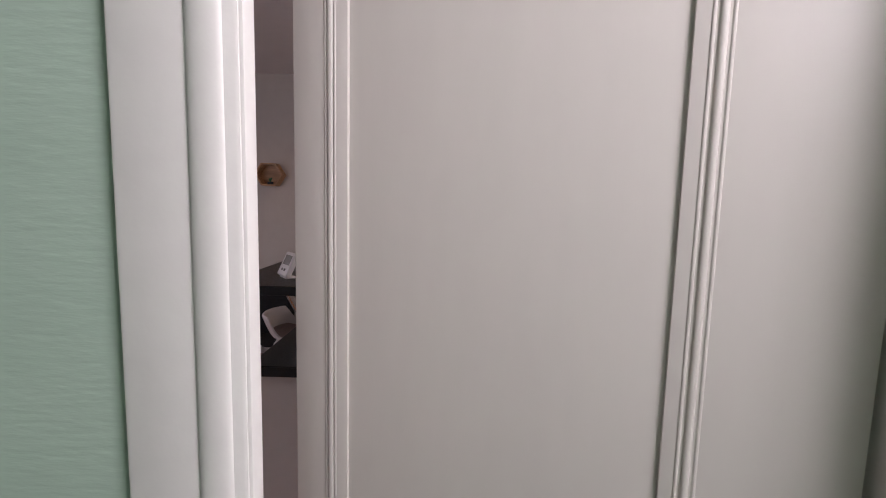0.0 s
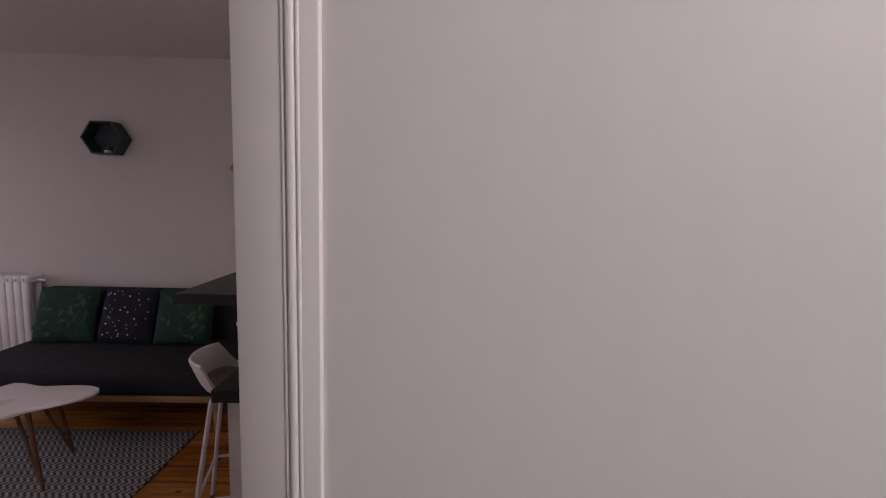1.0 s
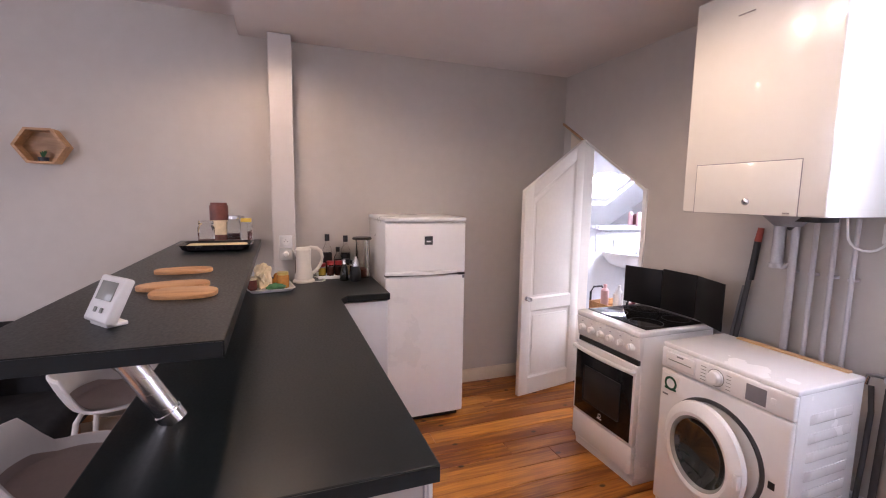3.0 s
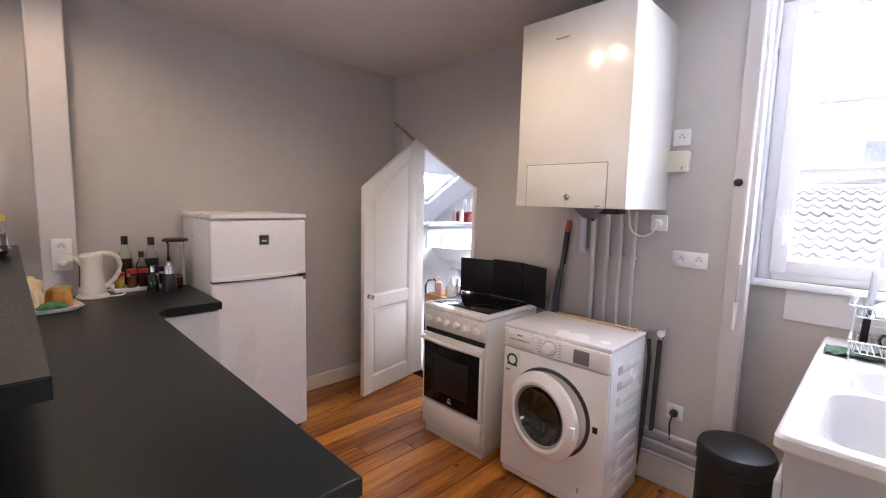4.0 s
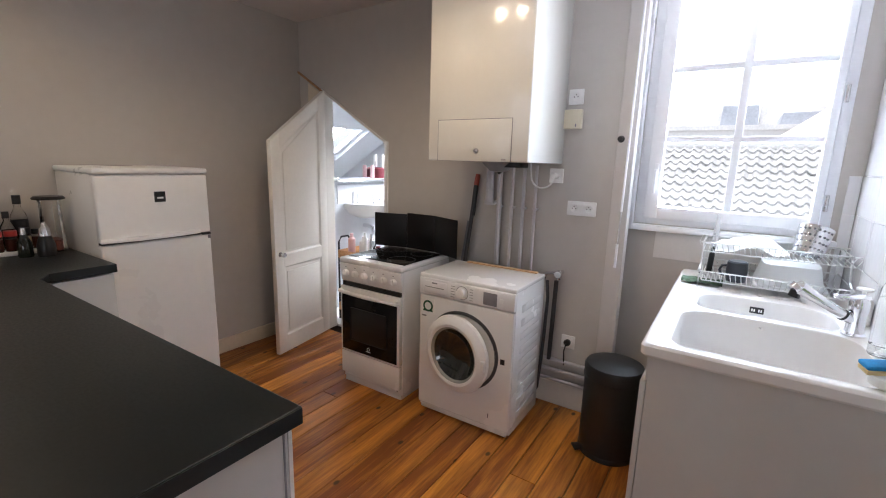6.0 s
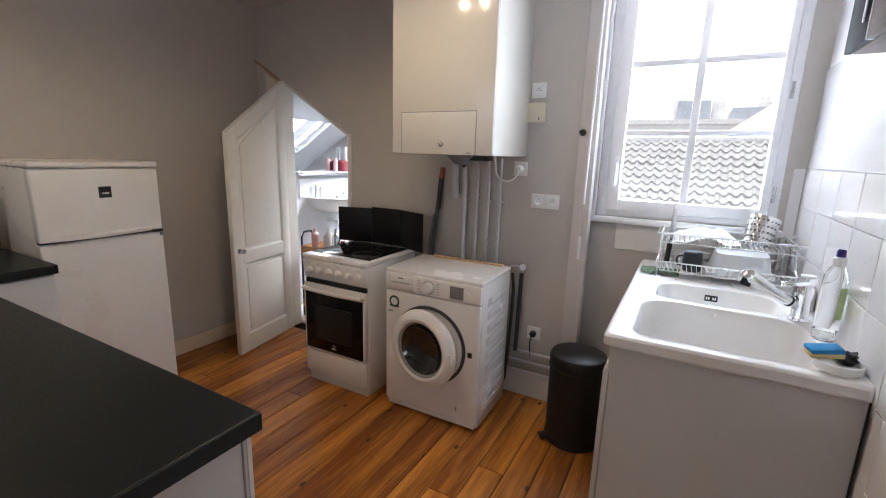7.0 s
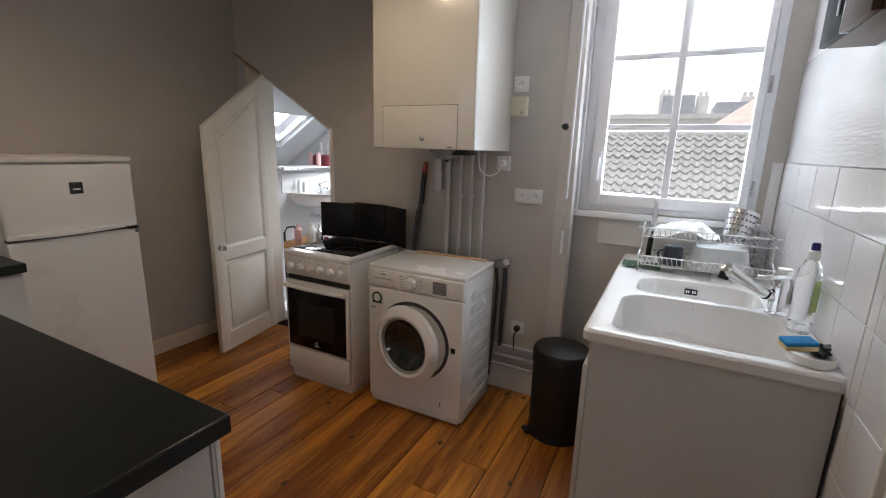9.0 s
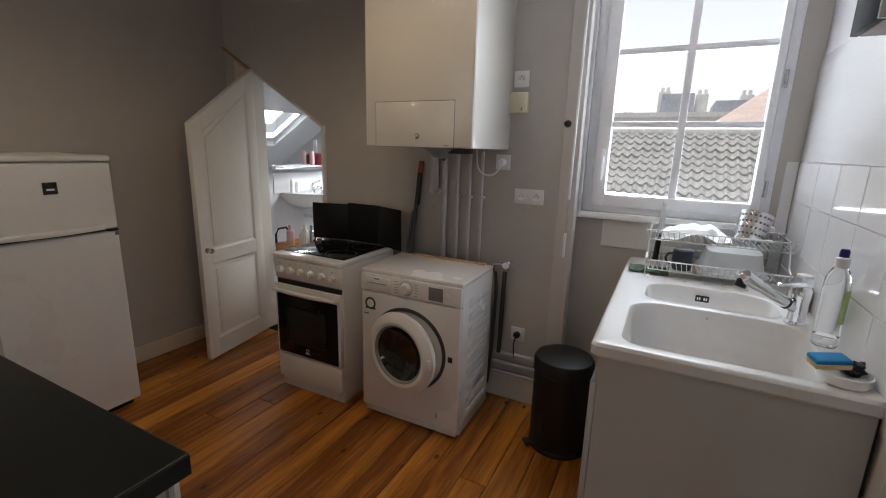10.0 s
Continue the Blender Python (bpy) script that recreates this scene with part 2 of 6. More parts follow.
M_FOOD = material("cream_wrapper", (0.72, 0.58, 0.36), 0.5, vary=0.25, scale=25)
M_HONEY = material("honey_jar", (0.50, 0.22, 0.04), 0.15, vary=0.2)
M_LIME = material("pale_lime_label", (0.50, 0.62, 0.30), 0.5, vary=0.15, scale=30)
M_GREENP = material("green_pack", (0.05, 0.16, 0.06), 0.5, vary=0.3, scale=20)
M_SPICE = material("spice_red", (0.10, 0.02, 0.013), 0.5, vary=0.35, scale=25)
M_BROWN = material("brown_tin", (0.16, 0.05, 0.035), 0.4, vary=0.4, scale=25)
M_OIL = material("dark_oil", (0.03, 0.018, 0.006), 0.15, vary=0.2)
M_LIDRED = material("red_jar_lid", (0.36, 0.035, 0.03), 0.4, vary=0.1)
M_DARKGLASS = material("dark_bottle_glass", (0.012, 0.014, 0.010), 0.08, coat=0.5)
M_BLUE = material("blue_sponge", (0.02, 0.20, 0.45), 0.95, vary=0.25, scale=40, bump=0.8, bump_scale=160)
M_SPONGE = material("sponge_foam", (0.66, 0.50, 0.25), 0.95, vary=0.15, scale=40, bump=0.8, bump_scale=200)
M_CAPBLUE = material("blue_cap", (0.02, 0.02, 0.16), 0.35)
M_SLATE = material("slate_mug", (0.035, 0.042, 0.055), 0.35, vary=0.1)
M_LCD = material("lcd_grey", (0.30, 0.31, 0.29), 0.25)
M_LOGO = material("badge_black", (0.02, 0.02, 0.02), 0.3)
M_PRINT = material("grey_print", (0.20, 0.20, 0.22), 0.5)
M_PRINTGREEN = material("green_label_print", (0.015, 0.085, 0.045), 0.5)
M_TILE = material("white_glazed_tile", (0.82, 0.82, 0.84), 0.08, vary=0.025, scale=3, bump=0.25, bump_scale=22, coat=0.4)
M_GROUT = material("tile_grout", (0.78, 0.78, 0.77), 0.85, vary=0.1, scale=30)
M_SINKTILE = material("pale_tile_panel", (0.72, 0.70, 0.68), 0.25, vary=0.03)
M_MIRROR = material("mirror_silver", (0.9, 0.9, 0.9), 0.02, 1.0, vary=0.0)
M_LAMP = material("spot_bulb", (1, 1, 1), 0.4, emission=((1.0, 0.9, 0.75), 14))
M_ROOFTILE = material("weathered_roof_tile", (0.35, 0.335, 0.325), 0.85, vary=0.3, scale=4, bump=0.6, bump_scale=40)
# far-house colours are paled to stand in for glare and haze
M_REDROOF = material("red_roof_tile", (0.60, 0.47, 0.43), 0.85, vary=0.2, scale=1.5, bump=0.5, bump_scale=20, stretch=(1, 1, 6))
M_RENDER = material("grey_render", (0.66, 0.64, 0.63), 0.9, vary=0.12, scale=1)
M_SLATEROOF = material("slate_mansard", (0.42, 0.43, 0.47), 0.7, vary=0.2, scale=2)
M_BRICK = material("chimney_render", (0.70, 0.67, 0.65), 0.9, vary=0.2, scale=2)
M_ZINC = material("zinc_gutter", (0.38, 0.40, 0.42), 0.45, 0.6, vary=0.1)
M_FABRIC = material("white_dish_cloth", (0.80, 0.80, 0.79), 0.9, vary=0.05, scale=14, bump=0.5, bump_scale=200)
M_GREENCLOTH = material("green_cloth", (0.06, 0.10, 0.055), 0.9, vary=0.3, scale=14, bump=0.5, bump_scale=200)
M_TRAY = material("black_oven_tray", (0.018, 0.016, 0.018), 0.25, vary=0.1, coat=0.3)


def glass_material(name, color=(1, 1, 1), rough=0.0, ior=1.45):
    m = bpy.data.materials.new(name)
    m.use_nodes = True
    b = m.node_tree.nodes["Principled BSDF"]
    b.inputs["Base Color"].default_value = (*color, 1)
    b.inputs["Roughness"].default_value = rough
    b.inputs["IOR"].default_value = ior
    b.inputs["Transmission Weight"].default_value = 1
    return m


for m_ in (M_BLACK_GLASS, M_SPLASH, M_WENGE):
    m_.node_tree.nodes["Principled BSDF"].inputs["Specular IOR Level"].default_value = 0.3
M_GLASS = glass_material("window_glass", ior=1.05)
M_CLEAR = glass_material("clear_plastic", (0.96, 0.97, 0.96), 0.03, 1.2)
M_JAR = glass_material("jar_glass", (0.95, 0.95, 0.93), 0.02, 1.3)


M_FROST = glass_material("frosted_plastic", (0.93, 0.95, 0.96), 0.35, 1.3)
M_FROST.node_tree.nodes["Principled BSDF"].inputs["Transmission Weight"].default_value = 0.55


def rug_material():
    m = bpy.data.materials.new("zigzag_rug")
    m.use_nodes = True
    nt = m.node_tree
    b = nt.nodes["Principled BSDF"]
    L = nt.links.new
    tc = nt.nodes.new("ShaderNodeTexCoord")
    sp = nt.nodes.new("ShaderNodeSeparateXYZ")
    L(tc.outputs["Object"], sp.inputs[0])
    pp = nt.nodes.new("ShaderNodeMath")
    pp.operation = 'PINGPONG'
    pp.inputs[1].default_value = 0.03
    L(sp.outputs[0], pp.inputs[0])
    ad = nt.nodes.new("ShaderNodeMath")
    ad.operation = 'ADD'
    L(pp.outputs[0], ad.inputs[0])
    L(sp.outputs[1], ad.inputs[1])
    p2 = nt.nodes.new("ShaderNodeMath")
    p2.operation = 'PINGPONG'
    p2.inputs[1].default_value = 0.018
    L(ad.outputs[0], p2.inputs[0])
    r = nt.nodes.new("ShaderNodeMapRange")
    r.inputs["From Min"].default_value, r.inputs["From Max"].default_value = 0.007, 0.011
    L(p2.outputs[0], r.inputs["Value"])
    nz = nt.nodes.new("ShaderNodeTexNoise")
    nz.inputs["Scale"].default_value = 90
    L(tc.outputs["Object"], nz.inputs[0])
    ml = nt.nodes.new("ShaderNodeMath")
    ml.operation = 'MULTIPLY'
    L(r.outputs[0], ml.inputs[0])
    L(nz.outputs[0], ml.inputs[1])
    mx = nt.nodes.new("ShaderNodeMix")
    mx.data_type = 'RGBA'
    L(ml.outputs[0], mx.inputs["Factor"])
    mx.inputs["A"].default_value = (0.06, 0.065, 0.075, 1)
    mx.inputs["B"].default_value = (0.62, 0.60, 0.58, 1)
    L(mx.outputs["Result"], b.inputs["Base Color"])
    b.inputs["Roughness"].default_value = 0.95
    bp = nt.nodes.new("ShaderNodeBump")
    bp.inputs["Strength"].default_value, bp.inputs["Distance"].default_value = 0.6, 0.003
    L(nz.outputs[0], bp.inputs["Height"])
    L(bp.outputs[0], b.inputs["Normal"])
    return m


M_RUG = rug_material()


# ---- mesh helpers ----
def box(bm, x0, x1, y0, y1, z0, z1, bevel=0.0, seg=2, m=None):
    r = bmesh.ops.create_cube(bm, size=1)
    vs = r["verts"]
    for v in vs:
        v.co = Vector(((x0 + x1) / 2 + v.co.x * (x1 - x0), (y0 + y1) / 2 + v.co.y * (y1 - y0), (z0 + z1) / 2 + v.co.z * (z1 - z0)))
    if m is not None:
        bmesh.ops.transform(bm, matrix=m, verts=vs)
    if bevel:
        es = list({e for v in vs for e in v.link_edges})
        bmesh.ops.bevel(bm, geom=es, offset=bevel, segments=seg, affect='EDGES', profile=0.5)
    return bm


def boxed(*a, **k):
    return box(bmesh.new(), *a, **k)


def cyl(bm, p0, p1, r0, r1=None, n=20, caps=True):
    p0, p1 = Vector(p0), Vector(p1)
    r1 = r0 if r1 is None else r1
    d = p1 - p0
    q = d.to_track_quat('Z', 'Y').to_matrix().to_4x4()
    bmesh.ops.create_cone(bm, cap_ends=caps, segments=n, radius1=r0, radius2=r1, depth=d.length, matrix=Matrix.Translation((p0 + p1) / 2) @ q)
    return bm


def lathe(bm, profile, n=28, at=(0, 0, 0), m=None):
    """Revolves (radius, height) pairs round the z axis."""
    rings = []
    base = Matrix.Translation(at) @ (m or Matrix.Identity(4))
    for r, z in profile:
        if r < 1e-5:
            rings.append([bm.verts.new(base @ Vector((0, 0, z)))])
        else:
            rings.append([bm.verts.new(base @ Vector((r * math.cos(2 * math.pi * i / n), r * math.sin(2 * math.pi * i / n), z))) for i in range(n)])
    for a, b in zip(rings, rings[1:]):
        for i in range(n):
            j = (i + 1) % n
            q = [a[i % len(a)], a[j % len(a)], b[j % len(b)], b[i % len(b)]]
            q = [v for k, v in enumerate(q) if v not in q[:k]]
            if len(q) > 2:
                bm.faces.new(q)
    bmesh.ops.recalc_face_normals(bm, faces=bm.faces)
    return bm


def tube(bm, pts, r, n=10, closed=False):
    """A round bar along points."""
    pts = [Vector(p) for p in pts]
    rings = []
    k = len(pts)
    up = Vector((0.123, 0.31, 0.94))
    for i, p in enumerate(pts):
        a = pts[(i - 1) % k] if (closed or i) else p
        b = pts[(i + 1) % k] if (closed or i < k - 1) else p
        t = (b - a).normalized()
        s = t.cross(up).normalized()
        u = s.cross(t)
        rings.append([bm.verts.new(p + r * (math.cos(2 * math.pi * j / n) * s + math.sin(2 * math.pi * j / n) * u)) for j in range(n)])
    pairs = list(zip(rings, rings[1:])) + ([(rings[-1], rings[0])] if closed else [])
    for a, b in pairs:
        for j in range(n):
            bm.faces.new((a[j], a[(j + 1) % n], b[(j + 1) % n], b[j]))
    if not closed:
        bm.faces.new(rings[0])
        bm.faces.new(rings[-1])
    bmesh.ops.recalc_face_normals(bm, faces=bm.faces)
    return bm


def prism(bm, outline, lift, bevel=0.0, m=None, seg=2):
    """Extrudes a flat outline (list of 3D points) by the vector lift."""
    lift = Vector(lift)
    a = [bm.verts.new(Vector(p)) for p in outline]
    b = [bm.verts.new(Vector(p) + lift) for p in outline]
    bm.faces.new(a)
    bm.faces.new(b)
    k = len(a)
    for i in range(k):
        bm.faces.new((a[i], a[(i + 1) % k], b[(i + 1) % k], b[i]))
    bmesh.ops.recalc_face_normals(bm, faces=bm.faces)
    if m is not None:
        bmesh.ops.transform(bm, matrix=m, verts=a + b)
    if bevel:
        es = list({e for v in a + b for e in v.link_edges})
        bmesh.ops.bevel(bm, geom=es, offset=bevel, segments=seg, affect='EDGES', profile=0.5)
    return bm


def arc(cx, cy, r, a0, a1, n, z=0.0):
    return [(cx + r * math.cos(radians(a0 + (a1 - a0) * i / n)), cy + r * math.sin(radians(a0 + (a1 - a0) * i / n)), z) for i in range(n + 1)]


def mesh(name, bm, mat, smooth=True):
    me = bpy.data.meshes.new(name)
    for f in bm.faces:
        f.smooth = smooth
    bm.to_mesh(me)
    bm.free()
    if smooth:
        me.set_sharp_from_angle(angle=radians(35))
    me.materials.append(mat)
    return me


def part(name, bm, mat, parent, label="", smooth=True):
    ob = new(name, mesh(name, bm, mat, smooth))
    ob.parent = parent
    return tagged(ob, label)


def structure(name, bm, mat, label, category, smooth=False):
    return tagged(new(name, mesh(name, bm, mat, smooth)), label, category, kind="structure")


def thing(name, label, category, m=None, group=""):
    ob = new(name)
    ob.empty_display_size = 0.1
    if m is not None:
        ob.matrix_world = m
    return tagged(ob, label, category, group)


# ---- the shell: walls, ceilings, floor ----
X_W, X_E, Y_N, Y_S = -2.90, 0.69, 2.56, -4.15
Z_K, Z_L = 2.545, 2.66
Y_STEP = 0.05
HX, HY = -2.64, 2.56       # hinge of the bathroom door
DW_R = -1.965              # other side of its opening
Z_AP, Z_DR = 2.0, 1.59     # height of the opening at the hinge and at the far jamb


# north wall of the kitchen, with the gabled opening to the bathroom
bm = bmesh.new()
box(bm, X_W - 0.12, HX, Y_N, Y_N + 0.10, 0, Z_K)
box(bm, DW_R, -0.30, Y_N, Y_N + 0.10, 0, Z_K)
prism(bm, [(HX, Y_N, Z_AP), (DW_R, Y_N, Z_DR), (DW_R, Y_N, Z_K), (HX, Y_N, Z_K)], (0, 0.10, 0))
wall_north = structure("wall_north", bm, M_WALL, "lavender grey painted wall with a gabled doorway", "wall")
# window niche: reveal, back wall round the window
WX0, WX1, WZ0, WZ1, WY = -0.245, 0.60, 1.17, 2.44, 2.70
bm = bmesh.new()
box(bm, -0.30, WX0, WY, WY + 0.16, 0, Z_K)
box(bm, WX1, X_E + 0.12, WY, WY + 0.16, 0, Z_K)
box(bm, WX0, WX1, WY, WY + 0.16, 0, WZ0)
box(bm, WX0, WX1, WY, WY + 0.16, WZ1, Z_K)
box(bm, -0.40, -0.30, Y_N + 0.10, WY + 0.16, 0, Z_K)
structure("wall_niche", bm, M_WALL, "lavender grey painted wall round the window", "wall")
bm = bmesh.new()
box(bm, X_W - 0.12, X_W, Y_S - 0.1, Y_N, 0, 2.75)
structure("wall_west", bm, M_WALL, "lavender grey painted wall", "wall")
# east wall with the entrance
DY0, DY1, DZ = 0.450, 1.022, 2.28
bm = bmesh.new()
box(bm, X_E, X_E + 0.05, DY1, WY + 0.16, 0, 2.75)
# the opening from y -3.2 to -1.8 is added for the living-room fill lamp
box(bm, X_E, X_E + 0.05, Y_S - 0.1, -3.2, 0, 2.75)
box(bm, X_E, X_E + 0.05, -1.8, DY0 - 0.066, 0, 2.75)
box(bm, X_E, X_E + 0.05, -3.2, -1.8, 0, 0.65)
box(bm, X_E, X_E + 0.05, -3.2, -1.8, 2.25, 2.75)
box(bm, X_E, X_E + 0.05, DY0 - 0.066, DY1, DZ, 2.75)
structure("wall_east", bm, M_WALL_PALE, "pale painted wall with the entrance doorway and an added unseen opening", "wall")
bm = bmesh.new()
box(bm, X_E + 0.051, X_E + 0.056, -1.4, DY0 - 0.09, 0, 2.5)
box(bm, X_E + 0.051, X_E + 0.056, DY1 + 0.09, 1.9, 0, 2.5)
structure("wallpaper", bm, M_GREEN, "sage green textured wallpaper in the hall", "wall")
# south wall with a window opening
bm = bmesh.new()
for a, b in ((X_W - 0.12, -2.5), (-1.3, X_E + 0.11)):
    box(bm, a, b, Y_S - 0.15, Y_S, 0, 2.75)
for a, b in ((-2.5, -1.3),):
    box(bm, a, b, Y_S - 0.15, Y_S, 0, 0.65)
    box(bm, a, b, Y_S - 0.15, Y_S, 2.25, 2.75)
structure("wall_south", bm, M_WALL, "lavender grey painted wall with a window", "wall")
bm = bmesh.new()
box(bm, X_W - 0.12, X_E + 0.11, Y_STEP, WY + 0.16, Z_K, Z_K + 0.3)
structure("ceiling_kitchen", bm, M_CEIL, "lowered white kitchen ceiling with recessed spots", "ceiling")
bm = bmesh.new()
box(bm, X_W - 0.12, X_E + 0.11, Y_S - 0.15, Y_STEP - 0.002, Z_L, Z_L + 0.15)
prism(bm, [(X_W, Y_S, 2.22), (X_W, -3.2, Z_L), (X_W, Y_S, Z_L)], (X_E - X_W, 0, 0))
structure("ceiling_living", bm, M_CEIL, "white living-room ceiling, sloping at its end", "ceiling")
bm = bmesh.new()
box(bm, X_W - 0.12, X_E + 0.11, Y_S - 0.15, WY + 0.16, -0.12, -0.022)
box(bm, X_E + 0.05, 2.4, -1.5, 2.0, -0.12, 0.0)
structure("floor", bm, M_GAP, "dark subfloor showing in the joints of the boards", "floor")
# hall
bm = bmesh.new()
box(bm, 2.3, 2.42, -1.5, 2.0, 0, 2.5)
box(bm, X_E + 0.057, 2.3, -1.5, -1.4, 0, 2.5)
box(bm, X_E + 0.057, 2.3, 1.9, 2.0, 0, 2.5)
structure("wall_hall", bm, M_GREEN, "sage green hall walls", "wall")
bm = boxed(X_E + 0.051, 2.42, -1.5, 2.0, 2.5, 2.6)
structure("ceiling_hall", bm, M_CEIL, "white hall ceiling", "ceiling")

# post against the west wall
bm = boxed(X_W, X_W + 0.15, 0.220, 0.364, 0, Z_K - 0.002, 0.006)
structure("wall_post", bm, M_POST, "pale painted boxed post against the wall", "wall")
# baseboards
bm = boxed(X_W, X_W + 0.018, 1.46, 2.54, 0.0, 0.11, 0.004)
structure("baseboard", bm, M_BASE, "cream painted wooden baseboard", "baseboard")
bm = boxed(X_W, X_W + 0.018, Y_S, -0.35, 0.0, 0.11, 0.004)
structure("baseboard", bm, M_BASE, "cream painted wooden baseboard", "baseboard")
bm = boxed(DW_R + 0.03, -0.34, Y_N - 0.02, Y_N, 0.0, 0.15, 0.004)
structure("baseboard", bm, M_TRIM, "white painted baseboard under the heating pipes", "baseboard")

# casing of the gabled opening
bm = bmesh.new()
t = 0.045
prism(bm, [(HX, Y_N - 0.010, Z_AP), (DW_R, Y_N - 0.010, Z_DR), (DW_R, Y_N - 0.010, Z_DR + 0.02), (HX, Y_N - 0.010, Z_AP + 0.02)], (0, 0.11, 0), 0.003)
box(bm, DW_R - 0.012, DW_R + 0.02, Y_N - 0.012, Y_N + 0.1, 0, Z_DR + 0.02, 0.003)
structure("trim", bm, M_TRIM, "white painted sloping trim of the bathroom doorway", "trim")
bm = bmesh.new()
prism(bm, [(HX - 0.14, Y_N - 0.02, 0), (HX - 0.01, Y_N - 0.02, 0), (HX - 0.01, Y_N - 0.02, Z_AP - 0.01), (HX - 0.14, Y_N - 0.02, Z_AP + 0.07)], (0, 0.018, 0), 0.003)
structure("trim", bm, M_BASE, "cream painted door jamb", "trim")
bm = prism(bmesh.new(), [(HX - 0.26, Y_N - 0.022, Z_AP + 0.155), (HX + 0.02, Y_N - 0.022, Z_AP - 0.012), (HX + 0.02, Y_N - 0.022, Z_AP + 0.004), (HX - 0.26, Y_N - 0.022, Z_AP + 0.171)], (0, 0.02, 0), 0.002)
structure("trim", bm, M_OAK, "brown bare wooden edge above the bathroom door", "trim")


bm = boxed(HX + 0.001, HX + 0.014, Y_N - 0.004, Y_N + 0.102, 0, Z_AP - 0.012, 0.002)
structure("trim", bm, M_BATHDOOR, "white painted hinge jamb of the bathroom doorway", "trim")


# ---- window ----
def build_window():
    w = tagged(new("window_1"), "white casement window with six panes and a view over roofs", "window", kind="structure")
    y = WY + 0.02
    x0, x1, z0, z1 = WX0, WX1, WZ0, WZ1
    bm = bmesh.new()
    for a in ((x0, x0 + 0.055, z0, z1), (x1 - 0.04, x1, z0, z1), (x0 + 0.055, x1 - 0.04, z0, z0 + 0.045), (x0 + 0.055, x1 - 0.04, z1 - 0.045, z1)):
        box(bm, a[0], a[1], y - 0.02, y + 0.06, a[2], a[3], 0.004)
    part("window_frame", bm, M_PVC, w)
    sx0, sx1, sz0, sz1 = x0 + 0.05, x1 - 0.045, z0 + 0.035, z1 - 0.04
    gx0, gx1, gz0, gz1 = -0.130, 0.522, 1.265, 2.35
    bm = bmesh.new()
    for a in ((sx0, gx0, sz0, sz1), (gx1, sx1, sz0, sz1), (gx0, gx1, sz0, gz0), (gx0, gx1, gz1, sz1)):
        box(bm, a[0], a[1], y - 0.045, y + 0.02, a[2], a[3], 0.006)
    sash = part("sash", bm, M_PVC, w)
    xm = 0.19
    bm = bmesh.new()
    box(bm, xm - 0.018, xm + 0.018, y - 0.03, y + 0.015, gz0, gz1, 0.004)
    part("glazing_bar", bm, M_PVC, sash)
    bars = (gz0, 1.625, 1.975, gz1)
    for z in bars[1:3]:
        part("glazing_bar", boxed(gx0, gx1, y - 0.028, y + 0.013, z - 0.016, z + 0.016, 0.004), M_PVC, sash)
    for a, b in ((gx0, xm), (xm, gx1)):
        for c, d in zip(bars, bars[1:]):
            p = part("pane", boxed(a, b, y - 0.008, y - 0.004, c, d), M_GLASS, sash, smooth=False)
            p.visible_shadow = False
    bm = bmesh.new()
    box(bm, sx0 + 0.03, sx0 + 0.05, y - 0.052, y - 0.044, 1.36, 1.50, 0.003)
    box(bm, sx0 + 0.032, sx0 + 0.048, y - 0.085, y - 0.072, 1.34, 1.47, 0.006, 3)
    cyl(bm, (sx0 + 0.04, y - 0.05, 1.455), (sx0 + 0.04, y - 0.078, 1.455), 0.008, n=12)
    part("window_handle", bm, M_PVC, sash)
    for z in (1.30, 1.78, 2.2):
        bm = bmesh.new()
        cyl(bm, (sx1 + 0.012, y - 0.045, z), (sx1 + 0.012, y - 0.045, z + 0.075), 0.009, n=12)
        cyl(bm, (sx1 + 0.012, y - 0.045, z + 0.03), (sx1 + 0.012, y - 0.045, z + 0.034), 0.0105, n=12)
        part("window_hinge", bm, M_STEEL, w)
    # stepped wooden lining and sill
    bm = bmesh.new()
    for k, (dx, dy) in enumerate(((0.0, 0.018), (0.018, 0.034), (0.036, 0.05))):
        box(bm, x0 - 0.055 + dx, x0 - 0.037 + dx, WY - dy, WY - 0.001, z0 - 0.03, z1 + 0.03, 0.003)
    part("window_lining", bm, M_PVC, w, "stepped white wooden lining")
    part("window_sill", boxed(x0 - 0.055, x1 + 0.03, WY - 0.045, WY + 0.0, z0 - 0.035, z0 - 0.002, 0.006), M_PVC, w)


build_window()
# shutter housing beside the window, with its knob and cord
bm = boxed(-0.345, -0.255, 2.545, 2.62, 0.0, Z_K - 0.003, 0.004)
structure("trim", bm, M_POST, "pale painted casing strip beside the window", "trim")
knob = thing("shutter_lock", "small dark metal lock on the casing strip", "lock", pose(-0.325, 2.545, 1.62))
part("rosette", lathe(bmesh.new(), [(0, 0), (0.016, 0), (0.018, 0.004), (0.010, 0.008), (0.009, 0.018), (0.015, 0.024), (0.013, 0.034), (0, 0.037)], 18, m=pose(0, 0, 0, 90)), M_BLACK, knob)
rod = thing("blind_rod", "thin white blind rod with a steel joint hanging beside the window", "rod", pose(-0.283, 2.525, 0))
part("upper_rod", cyl(bmesh.new(), (0, 0, 1.24), (0.01, 0, 2.45), 0.006, n=10), M_PVC, rod)
part("joint", cyl(bmesh.new(), (-0.003, 0, 1.06), (0, 0, 1.24), 0.004, n=8), M_STEEL, rod)
part("grip", cyl(bmesh.new(), (-0.004, 0, 0.93), (-0.003, 0, 1.06), 0.007, n=10), M_PVC, rod)
